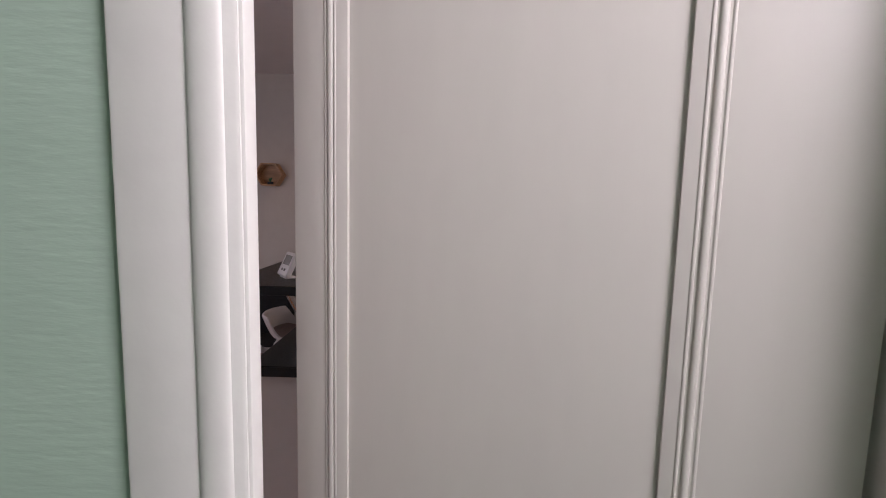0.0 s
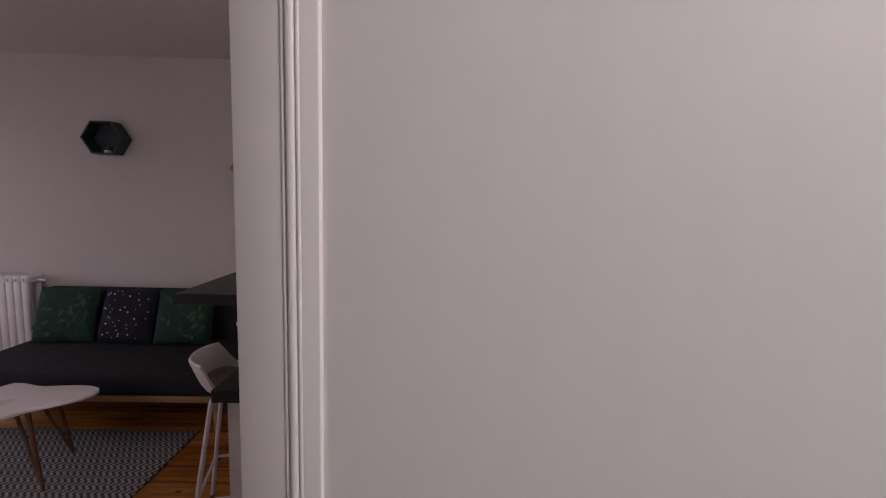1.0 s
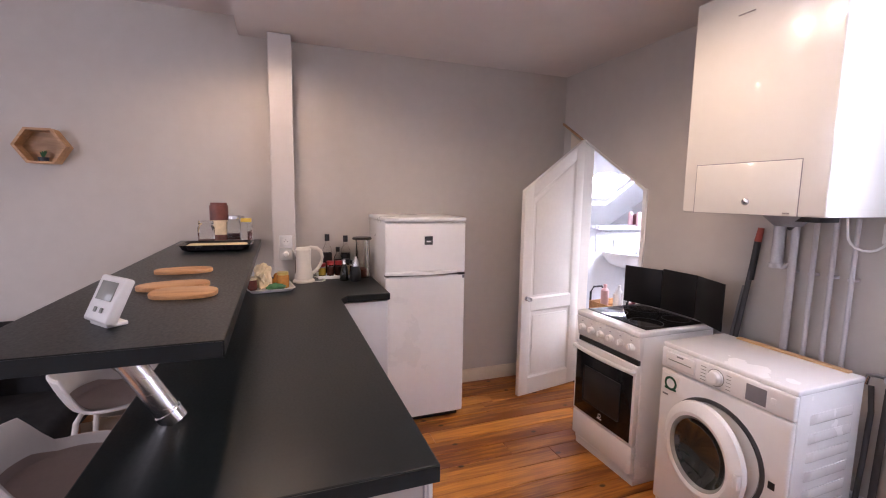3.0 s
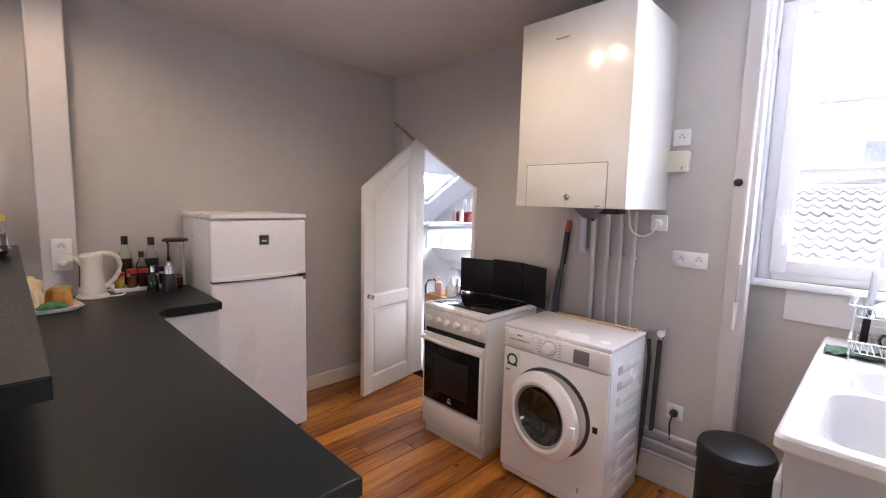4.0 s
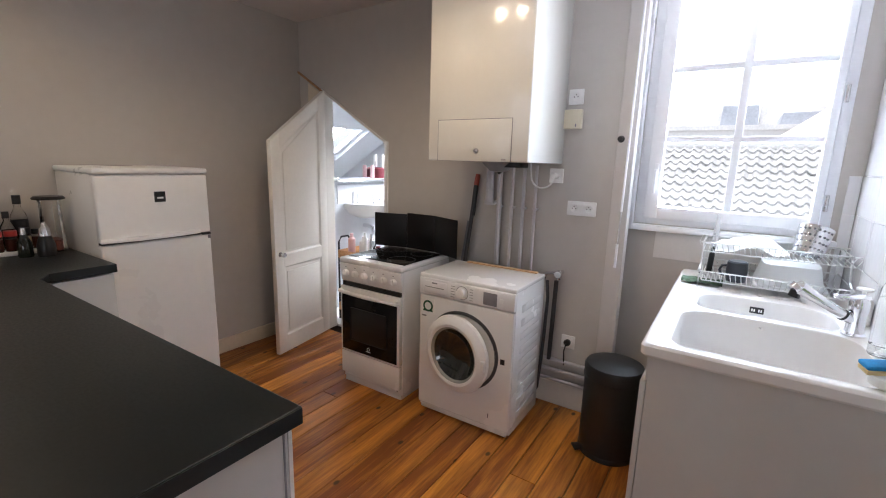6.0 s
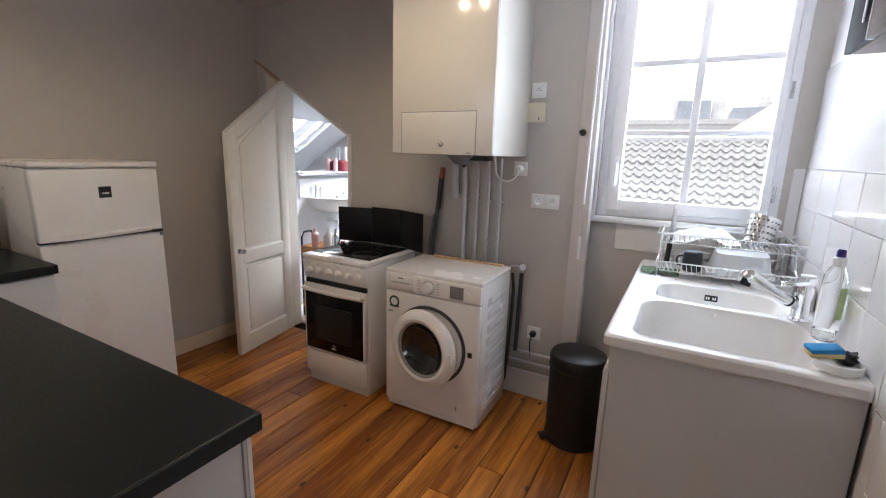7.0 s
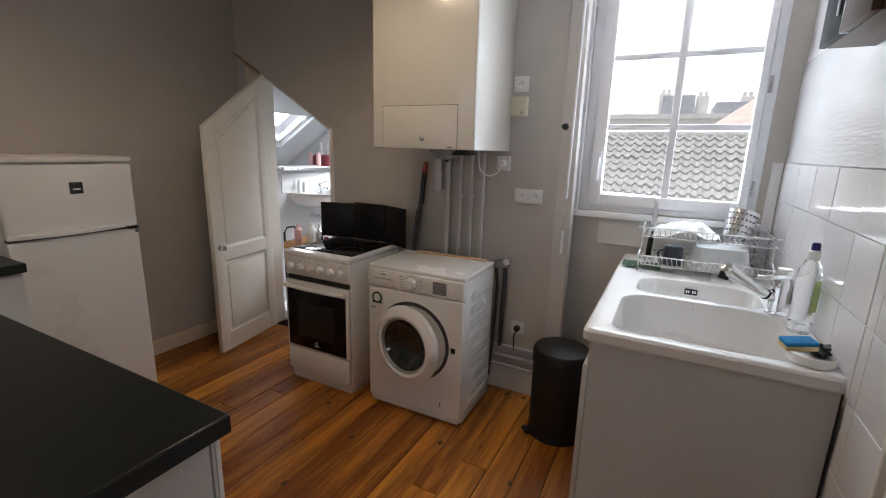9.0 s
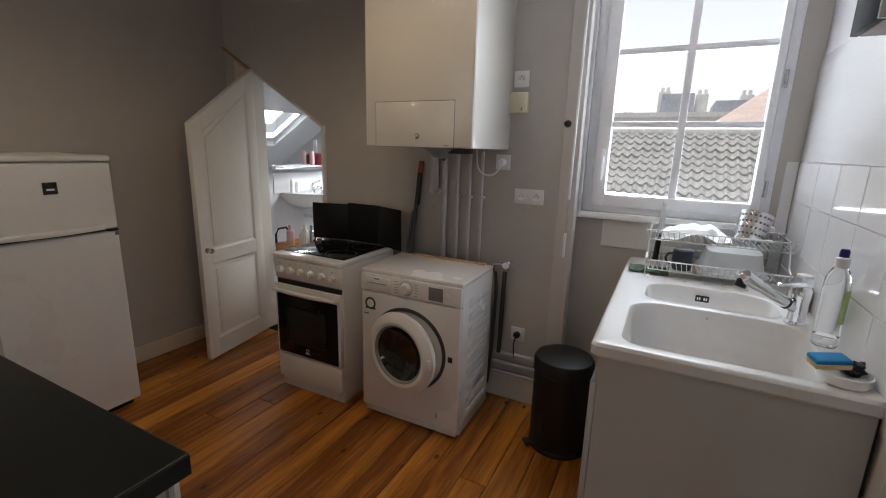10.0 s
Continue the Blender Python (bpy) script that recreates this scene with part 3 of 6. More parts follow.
part("hook", tube(bmesh.new(), [(0.01, 0, 2.45), (0.012, 0.01, 2.47), (0.012, 0.035, 2.475)], 0.004), M_STEEL, rod)
panel = thing("tile_panel", "pale tiled panel on the wall below the window", "panel", pose(0, WY - 0.001, 0))
for i in range(3):
    part("tile", boxed(-0.125 + i * 0.25, 0.121 + i * 0.25, -0.008, 0, 0.985, 1.135, 0.002), M_SINKTILE, panel, smooth=False)


# ---- fridge ----
def build_fridge():
    f = thing("fridge", "white two-door fridge freezer standing against the wall beside the worktop", "fridge", pose(-2.375, 0.885, 0))
    w, d, h, s = 0.553, 0.525, 1.402, 1.022
    part("cabinet", boxed(-d, -0.055, 0.004, w - 0.004, 0.035, h - 0.03, 0.008), M_FRIDGE, f)
    part("top", boxed(-d, 0.004, -0.003, w + 0.003, h - 0.03, h, 0.010, 3), M_FRIDGE, f)
    part("plinth", boxed(-d + 0.02, -0.05, 0.02, w - 0.02, 0.0, 0.04, 0.004), M_BLACK, f, "black base plinth")
    bm = bmesh.new()
    box(bm, -0.05, 0.0, 0.0, w, s + 0.006, h - 0.036, 0.012, 3)
    fd = part("freezer_door", bm, M_FRIDGE, f)
    bm = bmesh.new()
    box(bm, -0.05, 0.0, 0.0, w, 0.045, s - 0.006, 0.012, 3)
    dd = part("fridge_door", bm, M_FRIDGE, f)
    # curved grip ledge between the doors
    out = [(0.0, 0.0, 0), (0.0, w - 0.06, 0)] + [(0.004 + 0.034 * math.sin(math.pi * i / 12), (w - 0.06) * (1 - i / 12), 0) for i in range(13)]
    part("door_grip", prism(bmesh.new(), [(a, b, s + 0.006) for a, b, _ in out[2:]] + [(-0.01, 0, s + 0.006), (-0.01, w - 0.06, s + 0.006)], (0, 0, 0.022), 0.004), M_PLASTIC, fd)
    # dark strip standing in for the shade in the groove between the doors
    part("door_seal", boxed(-0.046, -0.010, 0.006, w - 0.052, s - 0.0055, s + 0.0055), M_RUBBER, f, smooth=False)
    part("hinge", boxed(-0.045, 0.006, w - 0.05, w - 0.004, s - 0.007, s + 0.007, 0.002), M_BLACK, f)
    part("badge", boxed(0.0, 0.003, 0.262, 0.318, 1.222, 1.278, 0.001), M_LOGO, fd, "square black badge")
    part("badge_mark", boxed(0.003, 0.004, 0.275, 0.306, 1.240, 1.249), M_PLASTIC, fd, smooth=False)
    part("latch_mark", boxed(0.0, 0.002, w - 0.02, w - 0.004, s - 0.03, s - 0.01), M_PRINT, dd)


build_fridge()


# ---- peninsula, bar ----
ZC = 0.965
wt = thing("worktop", "anthracite laminate L-shaped worktop on white base units", "worktop", pose(-0.49, 0.24, ZC))
ox, oy = -0.49, 0.24
outline = [(X_W - ox, -0.132 - oy, -0.040), (-0.0, -0.132 - oy, -0.040), (0.0, 0.574 - oy, -0.040), (-2.09 - ox, 0.574 - oy, -0.040), (-2.165 - ox, 0.62 - oy, -0.040), (-2.165 - ox, 0.868 - oy, -0.040), (X_W - ox, 0.868 - oy, -0.040)]
part("slab", prism(bmesh.new(), outline, (0, 0, 0.040), 0.004), M_COUNTER, wt, smooth=False)
part("edge_band", boxed(0.0005, 0.0025, -0.132 - oy + 0.003, 0.574 - oy - 0.003, -0.038, -0.002), M_COUNTER_EDGE, wt, smooth=False)


def build_base_unit(x0, x1, y0, y1, label, face):
    u = thing("base_cabinet", label, "cabinet", pose(x0, y0, 0), "base cabinets")
    w, d = x1 - x0, y1 - y0
    part("body", boxed(0, w, 0, d, 0.10, ZC - 0.042, 0.002), M_LAMINATE, u, smooth=False)
    part("plinth", boxed(0.03, w - 0.03, 0.03, d - 0.03, 0.0, 0.10), M_LAMINATE, u, smooth=False)
    if face == 'n':
        n = 2 if w > 0.7 else 1
        for i in range(n):
            dr = part("door", boxed(i * w / n + 0.002, (i + 1) * w / n - 0.002, d, d + 0.018, 0.11, ZC - 0.05, 0.002), M_LAMINATE, u)
            part("handle", tube(bmesh.new(), [((i + 0.5) * w / n - 0.06, d + 0.018, 0.82), ((i + 0.5) * w / n - 0.06, d + 0.045, 0.82), ((i + 0.5) * w / n + 0.06, d + 0.045, 0.82), ((i + 0.5) * w / n + 0.06, d + 0.018, 0.82)], 0.005), M_STEEL, dr)
    elif face == 'e':
        part("door", boxed(w, w + 0.018, 0.002, d - 0.002, 0.11, ZC - 0.05, 0.002), M_LAMINATE, u)


build_base_unit(-2.10, -1.32, -0.02, 0.525, "white laminate base cabinet under the dark worktop", 'n')
build_base_unit(-1.318, -0.545, -0.02, 0.525, "white laminate base cabinet under the dark worktop", 'n')
build_base_unit(X_W + 0.002, -2.205, 0.30, 0.86, "white laminate corner cabinet beside the fridge", 'e')
ep = thing("end_panel", "white laminate end panel of the peninsula", "panel", pose(-0.52, 0, 0))
part("panel", boxed(-0.022, 0.0, -0.095, 0.555, 0.0, ZC - 0.042, 0.0015), M_LAMINATE, ep, smooth=False)
part("edge_strip", boxed(-0.020, 0.001, 0.5565, 0.566, 0.0, ZC - 0.043), M_TRIM, ep, smooth=False)
part("edge_strip", boxed(-0.023, 0.002, 0.543, 0.547, 0.0, ZC - 0.043), M_PRINT, ep, smooth=False)

bar = thing("breakfast_bar", "raised anthracite laminate bar shelf carried by steel tubes over the worktop", "bar", pose(-0.668, -0.07, 1.19))
part("slab", boxed(X_W + 0.668, 0.0, -0.266, 0.216, 0.0, 0.038, 0.003), M_COUNTER, bar, smooth=False)
part("edge_band", boxed(0.0005, 0.0025, -0.262, 0.212, 0.002, 0.036), M_COUNTER_EDGE, bar, smooth=False)
for x in (-0.885, -2.35):
    leg = thing("bar_support", "slanting brushed steel tube under the bar shelf", "support", pose(x, -0.005, ZC), "bar supports")
    part("tube", cyl(bmesh.new(), (0, 0.0, 0.012), (0.01, -0.112, 0.222), 0.029, n=28), M_STEEL, leg)
    part("collar", cyl(bmesh.new(), (0, 0.006, 0.001), (0.001, -0.008, 0.027), 0.032, n=28), M_CHROME, leg)
    part("top_plate", boxed(-0.035, 0.055, -0.15, -0.07, 0.220, 0.2245, 0.001), M_STEEL, leg)


# ---- stove ----
def build_stove():
    s = thing("cooker", "white freestanding electric cooker with a glass hob and oven", "cooker", pose(-1.855, 1.985, 0, 0, 0, 0.4))
    w, d, h = 0.50, 0.52, 0.86
    part("body", boxed(0, w, 0.02, d, 0.03, h - 0.03, 0.004), M_WHITE, s)
    bm = bmesh.new()
    box(bm, -0.003, w + 0.003, -0.012, d, h - 0.032, h, 0.010, 3)
    top = part("hob_top", bm, M_WHITE, s)
    part("hob_glass", boxed(0.02, w - 0.02, 0.05, d - 0.055, h + 0.0005, h + 0.005, 0.002), M_BLACK_GLASS, top)
    for cx, cy, r in ((0.13, 0.16, 0.075), (0.37, 0.16, 0.09), (0.13, 0.38, 0.09), (0.37, 0.38, 0.075)):
        bm = bmesh.new()
        lathe(bm, [(r - 0.0025, 0.0052), (r - 0.0025, 0.0056), (r, 0.0056), (r, 0.0052)], 40, (cx, cy, h))
        part("hob_ring", bm, M_RUBBER, top)
    bm = bmesh.new()
    prism(bm, [(0.0, -0.012, h - 0.033), (0.0, 0.02, h - 0.033), (0.0, 0.02, h - 0.155), (0.0, 0.006, h - 0.155)], (w, 0, 0), 0.003)
    cp = part("control_panel", bm, M_WHITE, s)
    tilt = pose(0, 0, 0, 82)
    for i in range(6):
        x = 0.055 + i * 0.078
        k = part("knob", lathe(bmesh.new(), [(0, 0), (0.023, 0), (0.023, 0.003), (0.019, 0.008), (0.018, 0.022), (0.015, 0.026), (0, 0.026)], 22, (x, -0.003, h - 0.095), tilt), M_PLASTIC, cp)
        part("pointer", boxed(x - 0.0035, x + 0.0035, -0.034, -0.028, h - 0.107, h - 0.078, 0.001), M_PLASTIC, k)
    for i in range(6):
        part("panel_print", boxed(0.049 + i * 0.078, 0.061 + i * 0.078, -0.0115, -0.0095, h - 0.058, h - 0.055), M_PRINT, cp, smooth=False)
    part("vent_gap", boxed(0.012, w - 0.012, 0.004, 0.03, h - 0.19, h - 0.158), M_BLACK, s)
    dz0, dz1 = 0.235, h - 0.185
    od = part("oven_door", boxed(0.006, w - 0.006, -0.012, 0.02, dz0, dz1, 0.004), M_WHITE, s)
    part("door_glass", boxed(0.022, w - 0.022, -0.017, -0.0115, dz0 + 0.012, dz1 - 0.055, 0.003), M_BLACK_GLASS, od)
    part("inner_window", boxed(0.10, w - 0.10, -0.0185, -0.0168, dz0 + 0.09, dz1 - 0.13, 0.008), M_BLACK, od)
    part("door_mark", boxed(w / 2 - 0.018, w / 2 + 0.018, -0.0182, -0.0170, dz0 + 0.035, dz0 + 0.04), M_PLASTIC, od, smooth=False)
    part("door_mark", lathe(bmesh.new(), [(0.009, 0), (0.009, 0.001), (0.011, 0.001), (0.011, 0)], 18, (w / 2, -0.017, dz0 + 0.055), pose(0, 0, 0, 90)), M_PLASTIC, od, smooth=False)
    hb = [(0.02, -0.012, dz1 - 0.03)] + [(0.02 + (w - 0.04) * i / 10, -0.035 - 0.016 * math.sin(math.pi * i / 10), dz1 - 0.03) for i in range(11)] + [(w - 0.02, -0.012, dz1 - 0.03)]
    bm = tube(bmesh.new(), hb, 0.012, 12)
    part("door_handle", bm, M_PLASTIC, od)
    part("drawer", boxed(0.006, w - 0.006, -0.010, 0.02, 0.075, dz0 - 0.008, 0.005), M_WHITE, s)
    part("drawer_grip", boxed(0.03, w - 0.03, -0.004, 0.02, 0.055, 0.074, 0.004), M_WHITE, s)
    part("foot_plinth", boxed(0.012, w - 0.012, 0.02, d - 0.02, 0.0, 0.056), M_WHITE, s)


build_stove()
# folding splash guard standing behind the hob
sg = thing("splash_guard", "black three-panel folding splash guard standing behind the hob", "splash guard", pose(-1.575, 2.46, 0.866))
for pts, dz in ((((-0.37, -0.05), (-0.125, 0.012)), 0.01), (((-0.122, 0.013), (0.118, 0.010)), 0.0), (((0.121, 0.008), (0.355, -0.085)), 0.0)):
    (ax, ay), (bx, by) = pts
    bm = bmesh.new()
    prism(bm, [(ax, ay, 0.0), (bx, by, 0.0), (bx, by + 0.008, 0.0), (ax, ay + 0.008, 0.0)], (0, 0, 0.25 - dz), 0.003)
    part("guard_panel", bm, M_SPLASH, sg)


# ---- washing machine ----
def build_washer():
    s = thing("washing_machine", "white front-loading washing machine with its door ajar", "washing machine", pose(-1.236, 2.008, 0, 0, 0, 0.6))
    w, d, h = 0.595, 0.42, 0.852
    fy = 0.0
    part("body", boxed(0, w, 0.022, d, 0.02, h - 0.022, 0.006), M_WHITE, s)
    part("front_panel", boxed(0, w, fy, 0.024, 0.045, h - 0.125, 0.012, 3), M_WHITE, s)
    part("plinth", boxed(0.015, w - 0.015, 0.012, 0.03, 0.012, 0.046, 0.003), M_WHITE, s)
    part("top_plate", boxed(-0.002, w + 0.002, 0.004, d, h - 0.024, h, 0.007, 3), M_WHITE, s)
    cp = part("control_panel", boxed(0, w, -0.004, 0.024, h - 0.122, h - 0.022, 0.008, 3), M_WHITE, s)
    dr = part("detergent_drawer", boxed(0.03, 0.185, -0.008, 0.0, h - 0.108, h - 0.036, 0.006, 3), M_WHITE, cp)
    part("drawer_grip", boxed(0.045, 0.17, -0.011, -0.0075, h - 0.074, h - 0.069, 0.002), M_LCD, dr)
    part("brand_bar", boxed(0.09, 0.125, -0.0092, -0.008, h - 0.05, h - 0.043), M_PRINT, dr, smooth=False)
    part("program_dial", lathe(bmesh.new(), [(0, 0), (0.034, 0), (0.034, 0.004), (0.029, 0.009), (0.027, 0.024), (0.022, 0.028), (0, 0.028)], 30, (0.285, -0.004, h - 0.072), pose(0, 0, 0, 90)), M_PLASTIC, cp)
    part("dial_ring", lathe(bmesh.new(), [(0.035, 0.0), (0.035, 0.0012), (0.038, 0.0012), (0.038, 0)], 30, (0.285, -0.004, h - 0.072), pose(0, 0, 0, 90)), M_LCD, cp)
    for i in range(5):
        for px0, px1 in ((0.213, 0.238), (0.332, 0.352)):
            part("program_print", boxed(px0, px1, -0.0052, -0.0038, h - 0.105 + i * 0.015, h - 0.102 + i * 0.015), M_LCD, cp, smooth=False)
    part("display", boxed(0.415, 0.495, -0.0055, -0.003, h - 0.108, h - 0.040, 0.001), M_PRINT, cp, "grey display window")
    part("buttons", boxed(0.51, 0.53, -0.0065, -0.003, h - 0.085, h - 0.06, 0.002), M_PLASTIC, cp)
    part("energy_label", boxed(0.015, 0.105, -0.0022, 0.001, h - 0.225, h - 0.145), M_PLASTIC, s, "energy sticker with a green mark", smooth=False)
    bm = lathe(bmesh.new(), [(0.023, 0), (0.023, 0.001), (0.034, 0.001), (0.034, 0)], 24, (0.062, -0.0022, h - 0.19), pose(0, 0, 0, 90))
    part("label_mark", bm, M_PRINTGREEN, s, smooth=False)
    part("label_mark", boxed(0.03, 0.095, -0.0032, -0.0022, h - 0.222, h - 0.212), M_PRINTGREEN, s, smooth=False)
    part("label_text", boxed(0.02, 0.05, -0.0018, 0.001, h - 0.255, h - 0.247), M_PRINT, s, smooth=False)
    # porthole recess and the door, opened by a hand's width
    cx, cz, R = 0.292, 0.448, 0.218
    turn = pose(0, 0, 0, 90)
    part("porthole_rim", lathe(bmesh.new(), [(R - 0.01, 0.0025), (R + 0.004, 0.0025), (R + 0.008, 0.0), (R + 0.008, -0.004), (R - 0.012, -0.02)], 56, (cx, 0, cz), turn), M_RUBBER, s)
    part("drum_mouth", lathe(bmesh.new(), [(0.0, -0.0015), (R - 0.012, -0.0015), (R - 0.012, 0.004)], 48, (cx, 0.0, cz), turn), M_BLACK, s)
    hinge = Matrix.Translation((cx - R, -0.006, cz)) @ pose(0, 0, 0, 0, 0, -9) @ Matrix.Translation((R, 0, 0)) @ turn
    door = part("door", lathe(bmesh.new(), [(0.150, 0.006), (R - 0.004, 0.002), (R, 0.010), (R - 0.004, 0.026), (R - 0.03, 0.044), (0.172, 0.050), (0.157, 0.046), (0.150, 0.030)], 64, (0, 0, 0), hinge), M_PLASTIC, s, "round white door ring standing ajar")
    part("door_glass", lathe(bmesh.new(), [(0.0, -0.018), (0.04, -0.016), (0.075, -0.010), (0.105, 0.002), (0.128, 0.017), (0.145, 0.034), (0.156, 0.042), (0.156, 0.030), (0.10, -0.012), (0.0, -0.024)], 56, (0, 0, 0), hinge), M_PORTHOLE, door, "dark bowl glass")
    part("glass_rim", lathe(bmesh.new(), [(0.143, 0.032), (0.146, 0.038), (0.152, 0.043), (0.157, 0.0445), (0.157, 0.036)], 56, (0, 0, 0), hinge), M_LCD, door, "thin grey rim round the glass")
    bm = boxed(-0.012, 0.012, -0.03, 0.03, 0.028, 0.052, 0.006, 2, m=hinge @ Matrix.Translation((R - 0.018, 0, -0.004)))
    part("door_latch", bm, M_PLASTIC, door)
    part("lock_slot", boxed(cx + R + 0.02, cx + R + 0.045, -0.0025, 0.001, cz - 0.015, cz + 0.015, 0.001), M_BLACK, s)
    part("filter_mark", boxed(0.47, 0.476, -0.002, 0.001, 0.10, 0.125), M_PRINT, s, smooth=False)
    # pressed ribs in the side
    for i in range(9):
        z = 0.085 + i * 0.077
        bm = bmesh.new()
        prism(bm, [(w - 0.002, 0.09, z), (w + 0.013, 0.115, z + 0.014), (w + 0.013, 0.335, z + 0.014), (w - 0.002, 0.36, z)], (0, 0, 0.042), 0.003)
        part("side_rib", bm, M_WHITE, s)
    part("wood_strip", boxed(0.09, w - 0.04, d - 0.036, d - 0.006, h, h + 0.009, 0.002), M_PINE_STRIP, s, "raw pine strip at the back edge")
    for x in (0.05, w - 0.05):
        for y in (0.06, d - 0.05):
            part("foot", cyl(bmesh.new(), (x, y, 0), (x, y, 0.022), 0.02, n=14), M_BLACK, s)


build_washer()


# ---- boiler ----
BX0, BX1, BY, BZ0, BZ1 = -1.222, -0.637, 2.055, 1.483, 2.40


def build_boiler():
    b = thing("boiler", "glossy white wall-mounted gas boiler with a flap at its base", "boiler", pose(BX0, BY, BZ0))
    w, d, h = BX1 - BX0, Y_N - BY, BZ1 - BZ0
    part("casing", boxed(0, w, 0.006, d, 0.0, h, 0.006), M_BOILER, b)
    fz = 0.212
    part("front", boxed(0.0, w, -0.010, 0.008, 0.0, h, 0.008, 3), M_BOILER, b)
    # dark plate whose rim stands in for the shaded gap round the flap
    part("flap_gap", boxed(0.062, w - 0.088, -0.0106, -0.008, 0.0, fz), M_PRINT, b, smooth=False)
    fl = part("flap", boxed(0.065, w - 0.091, -0.0125, -0.006, 0.001, fz - 0.003, 0.002), M_BOILER, b)
    part("flap_knob", lathe(bmesh.new(), [(0, 0), (0.016, 0), (0.013, 0.006), (0.007, 0.008), (0.0, 0.009)], 18, (0.30, -0.011, 0.052), pose(0, 0, 0, 90)), M_CHROME, fl)
    part("flap_slot", boxed(0.285, 0.315, -0.0135, -0.0105, 0.049, 0.056), M_BLACK, fl)
    part("badge", boxed(0.20, 0.27, -0.0135, -0.0115, h - 0.115, h - 0.110), M_STEEL, b, smooth=False)
    part("badge", boxed(w - 0.14, w - 0.115, -0.0135, -0.0105, 0.008, 0.014), M_STEEL, fl, smooth=False)
    part("flue", cyl(bmesh.new(), (w * 0.5, d * 0.55, h - 0.002), (w * 0.5, d * 0.55, Z_K - BZ0), 0.055, n=28), M_STEEL, b)
    bm = bmesh.new()
    lathe(bm, [(0.0, -0.055), (0.05, -0.05), (0.09, -0.012), (0.10, 0.0), (0.0, 0.0)], 24, (w * 0.50, d * 0.55, 0))
    part("burner_tray", bm, M_PRINT, b)
    part("valve_block", boxed(0.30, 0.44, d * 0.45, d * 0.7, -0.028, 0.0, 0.005), M_BLACK, b)
    part("cable", tube(bmesh.new(), [(0.36, 0.25, -0.01), (0.34, 0.27, -0.035), (0.30, 0.30, -0.045), (0.27, 0.33, -0.06)], 0.011), M_BLACK, b)


build_boiler()


def pipe_thing(label, pts, r, mat=M_PIPE, name="heating_pipe", group="boiler pipes"):
    p = thing(name, label, "pipe", pose(*pts[0]), group)
    part("run", tube(bmesh.new(), [Vector(q) - Vector(pts[0]) for q in pts], r, 14), mat, p)
    return p


YP = 2.525
for x, r in ((-1.010, 0.016), (-0.925, 0.010), (-0.850, 0.010), (-0.775, 0.009)):
    pp = pipe_thing("grey painted pipe running down the wall from the boiler", [(x, YP, 1.47), (x, YP, 1.2), (x, YP, 0.9), (x, YP, 0.22)], r)
    part("clip", boxed(-0.014, 0.014, -0.006, Y_N - YP, -0.265, -0.252, 0.002), M_PIPE, pp)
trap = thing("condensate_trap", "grey plastic drain trap below the boiler", "pipe", pose(-1.075, YP - 0.01, 1.47), "boiler pipes")
part("cup", lathe(bmesh.new(), [(0.0, -0.25), (0.03, -0.25), (0.032, -0.23), (0.026, -0.22), (0.024, -0.03), (0.028, 0.0), (0.0, 0.0)], 18), M_PIPE, trap)
part("elbow", tube(bmesh.new(), [(0, 0, -0.235), (0.03, 0.005, -0.24), (0.06, 0.01, -0.22), (0.065, 0.01, -0.12)], 0.014), M_PIPE, trap)
for z in (0.30, 0.235, 0.17):
    pipe_thing("grey painted heating pipe running along the wall above the baseboard", [(-0.92, YP, z), (-0.6, YP, z + 0.002), (-0.345, YP, z)], 0.0105)
pipe_thing("grey waste hose hanging beside the washing machine", [(-0.655, 2.50, 0.80), (-0.640, 2.49, 0.70), (-0.645, 2.49, 0.5), (-0.65, 2.48, 0.3), (-0.66, 2.47, 0.12), (-0.69, 2.46, 0.05)], 0.010, M_RUBBER, "waste_hose", "")
pipe_thing("dark grey standpipe on the wall beside the washing machine", [(-0.605, 2.52, 0.80), (-0.61, 2.52, 0.55), (-0.615, 2.52, 0.30)], 0.013, M_RUBBER, "standpipe", "")
tapw = thing("washer_tap", "chrome washing-machine tap on the wall", "tap", pose(-0.585, Y_N, 0.85))
part("stem", cyl(bmesh.new(), (0, 0, 0), (0, -0.07, 0), 0.011, n=16), M_CHROME, tapw)
part("body", lathe(bmesh.new(), [(0, -0.035), (0.012, -0.035), (0.018, -0.01), (0.018, 0.01), (0.012, 0.02), (0, 0.022)], 18, (0, -0.06, 0)), M_CHROME, tapw)
part("wheel", lathe(bmesh.new(), [(0, -0.008), (0.02, -0.008), (0.024, 0), (0.02, 0.008), (0, 0.008)], 14, (0, -0.085, 0), pose(0, 0, 0, 90)), M_CHROME, tapw)
part("spout", tube(bmesh.new(), [(0, -0.06, 0), (-0.05, -0.06, 0.0), (-0.085, -0.055, -0.01), (-0.09, -0.05, -0.05)], 0.009), M_CHROME, tapw)

# broom behind the cooker
br = thing("broom", "broom leaning against the wall, with an orange grip", "broom", pose(-1.27, 2.40, 0.02))
part("shaft", cyl(bmesh.new(), (0, 0, 0.05), (0.085, 0.125, 1.26), 0.013, n=12), M_RUBBER, br)
part("shaft", cyl(bmesh.new(), (-0.03, 0.0, 0.05), (0.055, 0.125, 1.08), 0.018, n=12), M_PRINT, br)
part("collar", cyl(bmesh.new(), (0.078, 0.115, 1.12), (0.088, 0.130, 1.315), 0.016, n=12), M_BLACK, br)
part("grip", cyl(bmesh.new(), (0.088, 0.130, 1.315), (0.094, 0.137, 1.385), 0.017, 0.014, n=12), M_ORANGE, br)
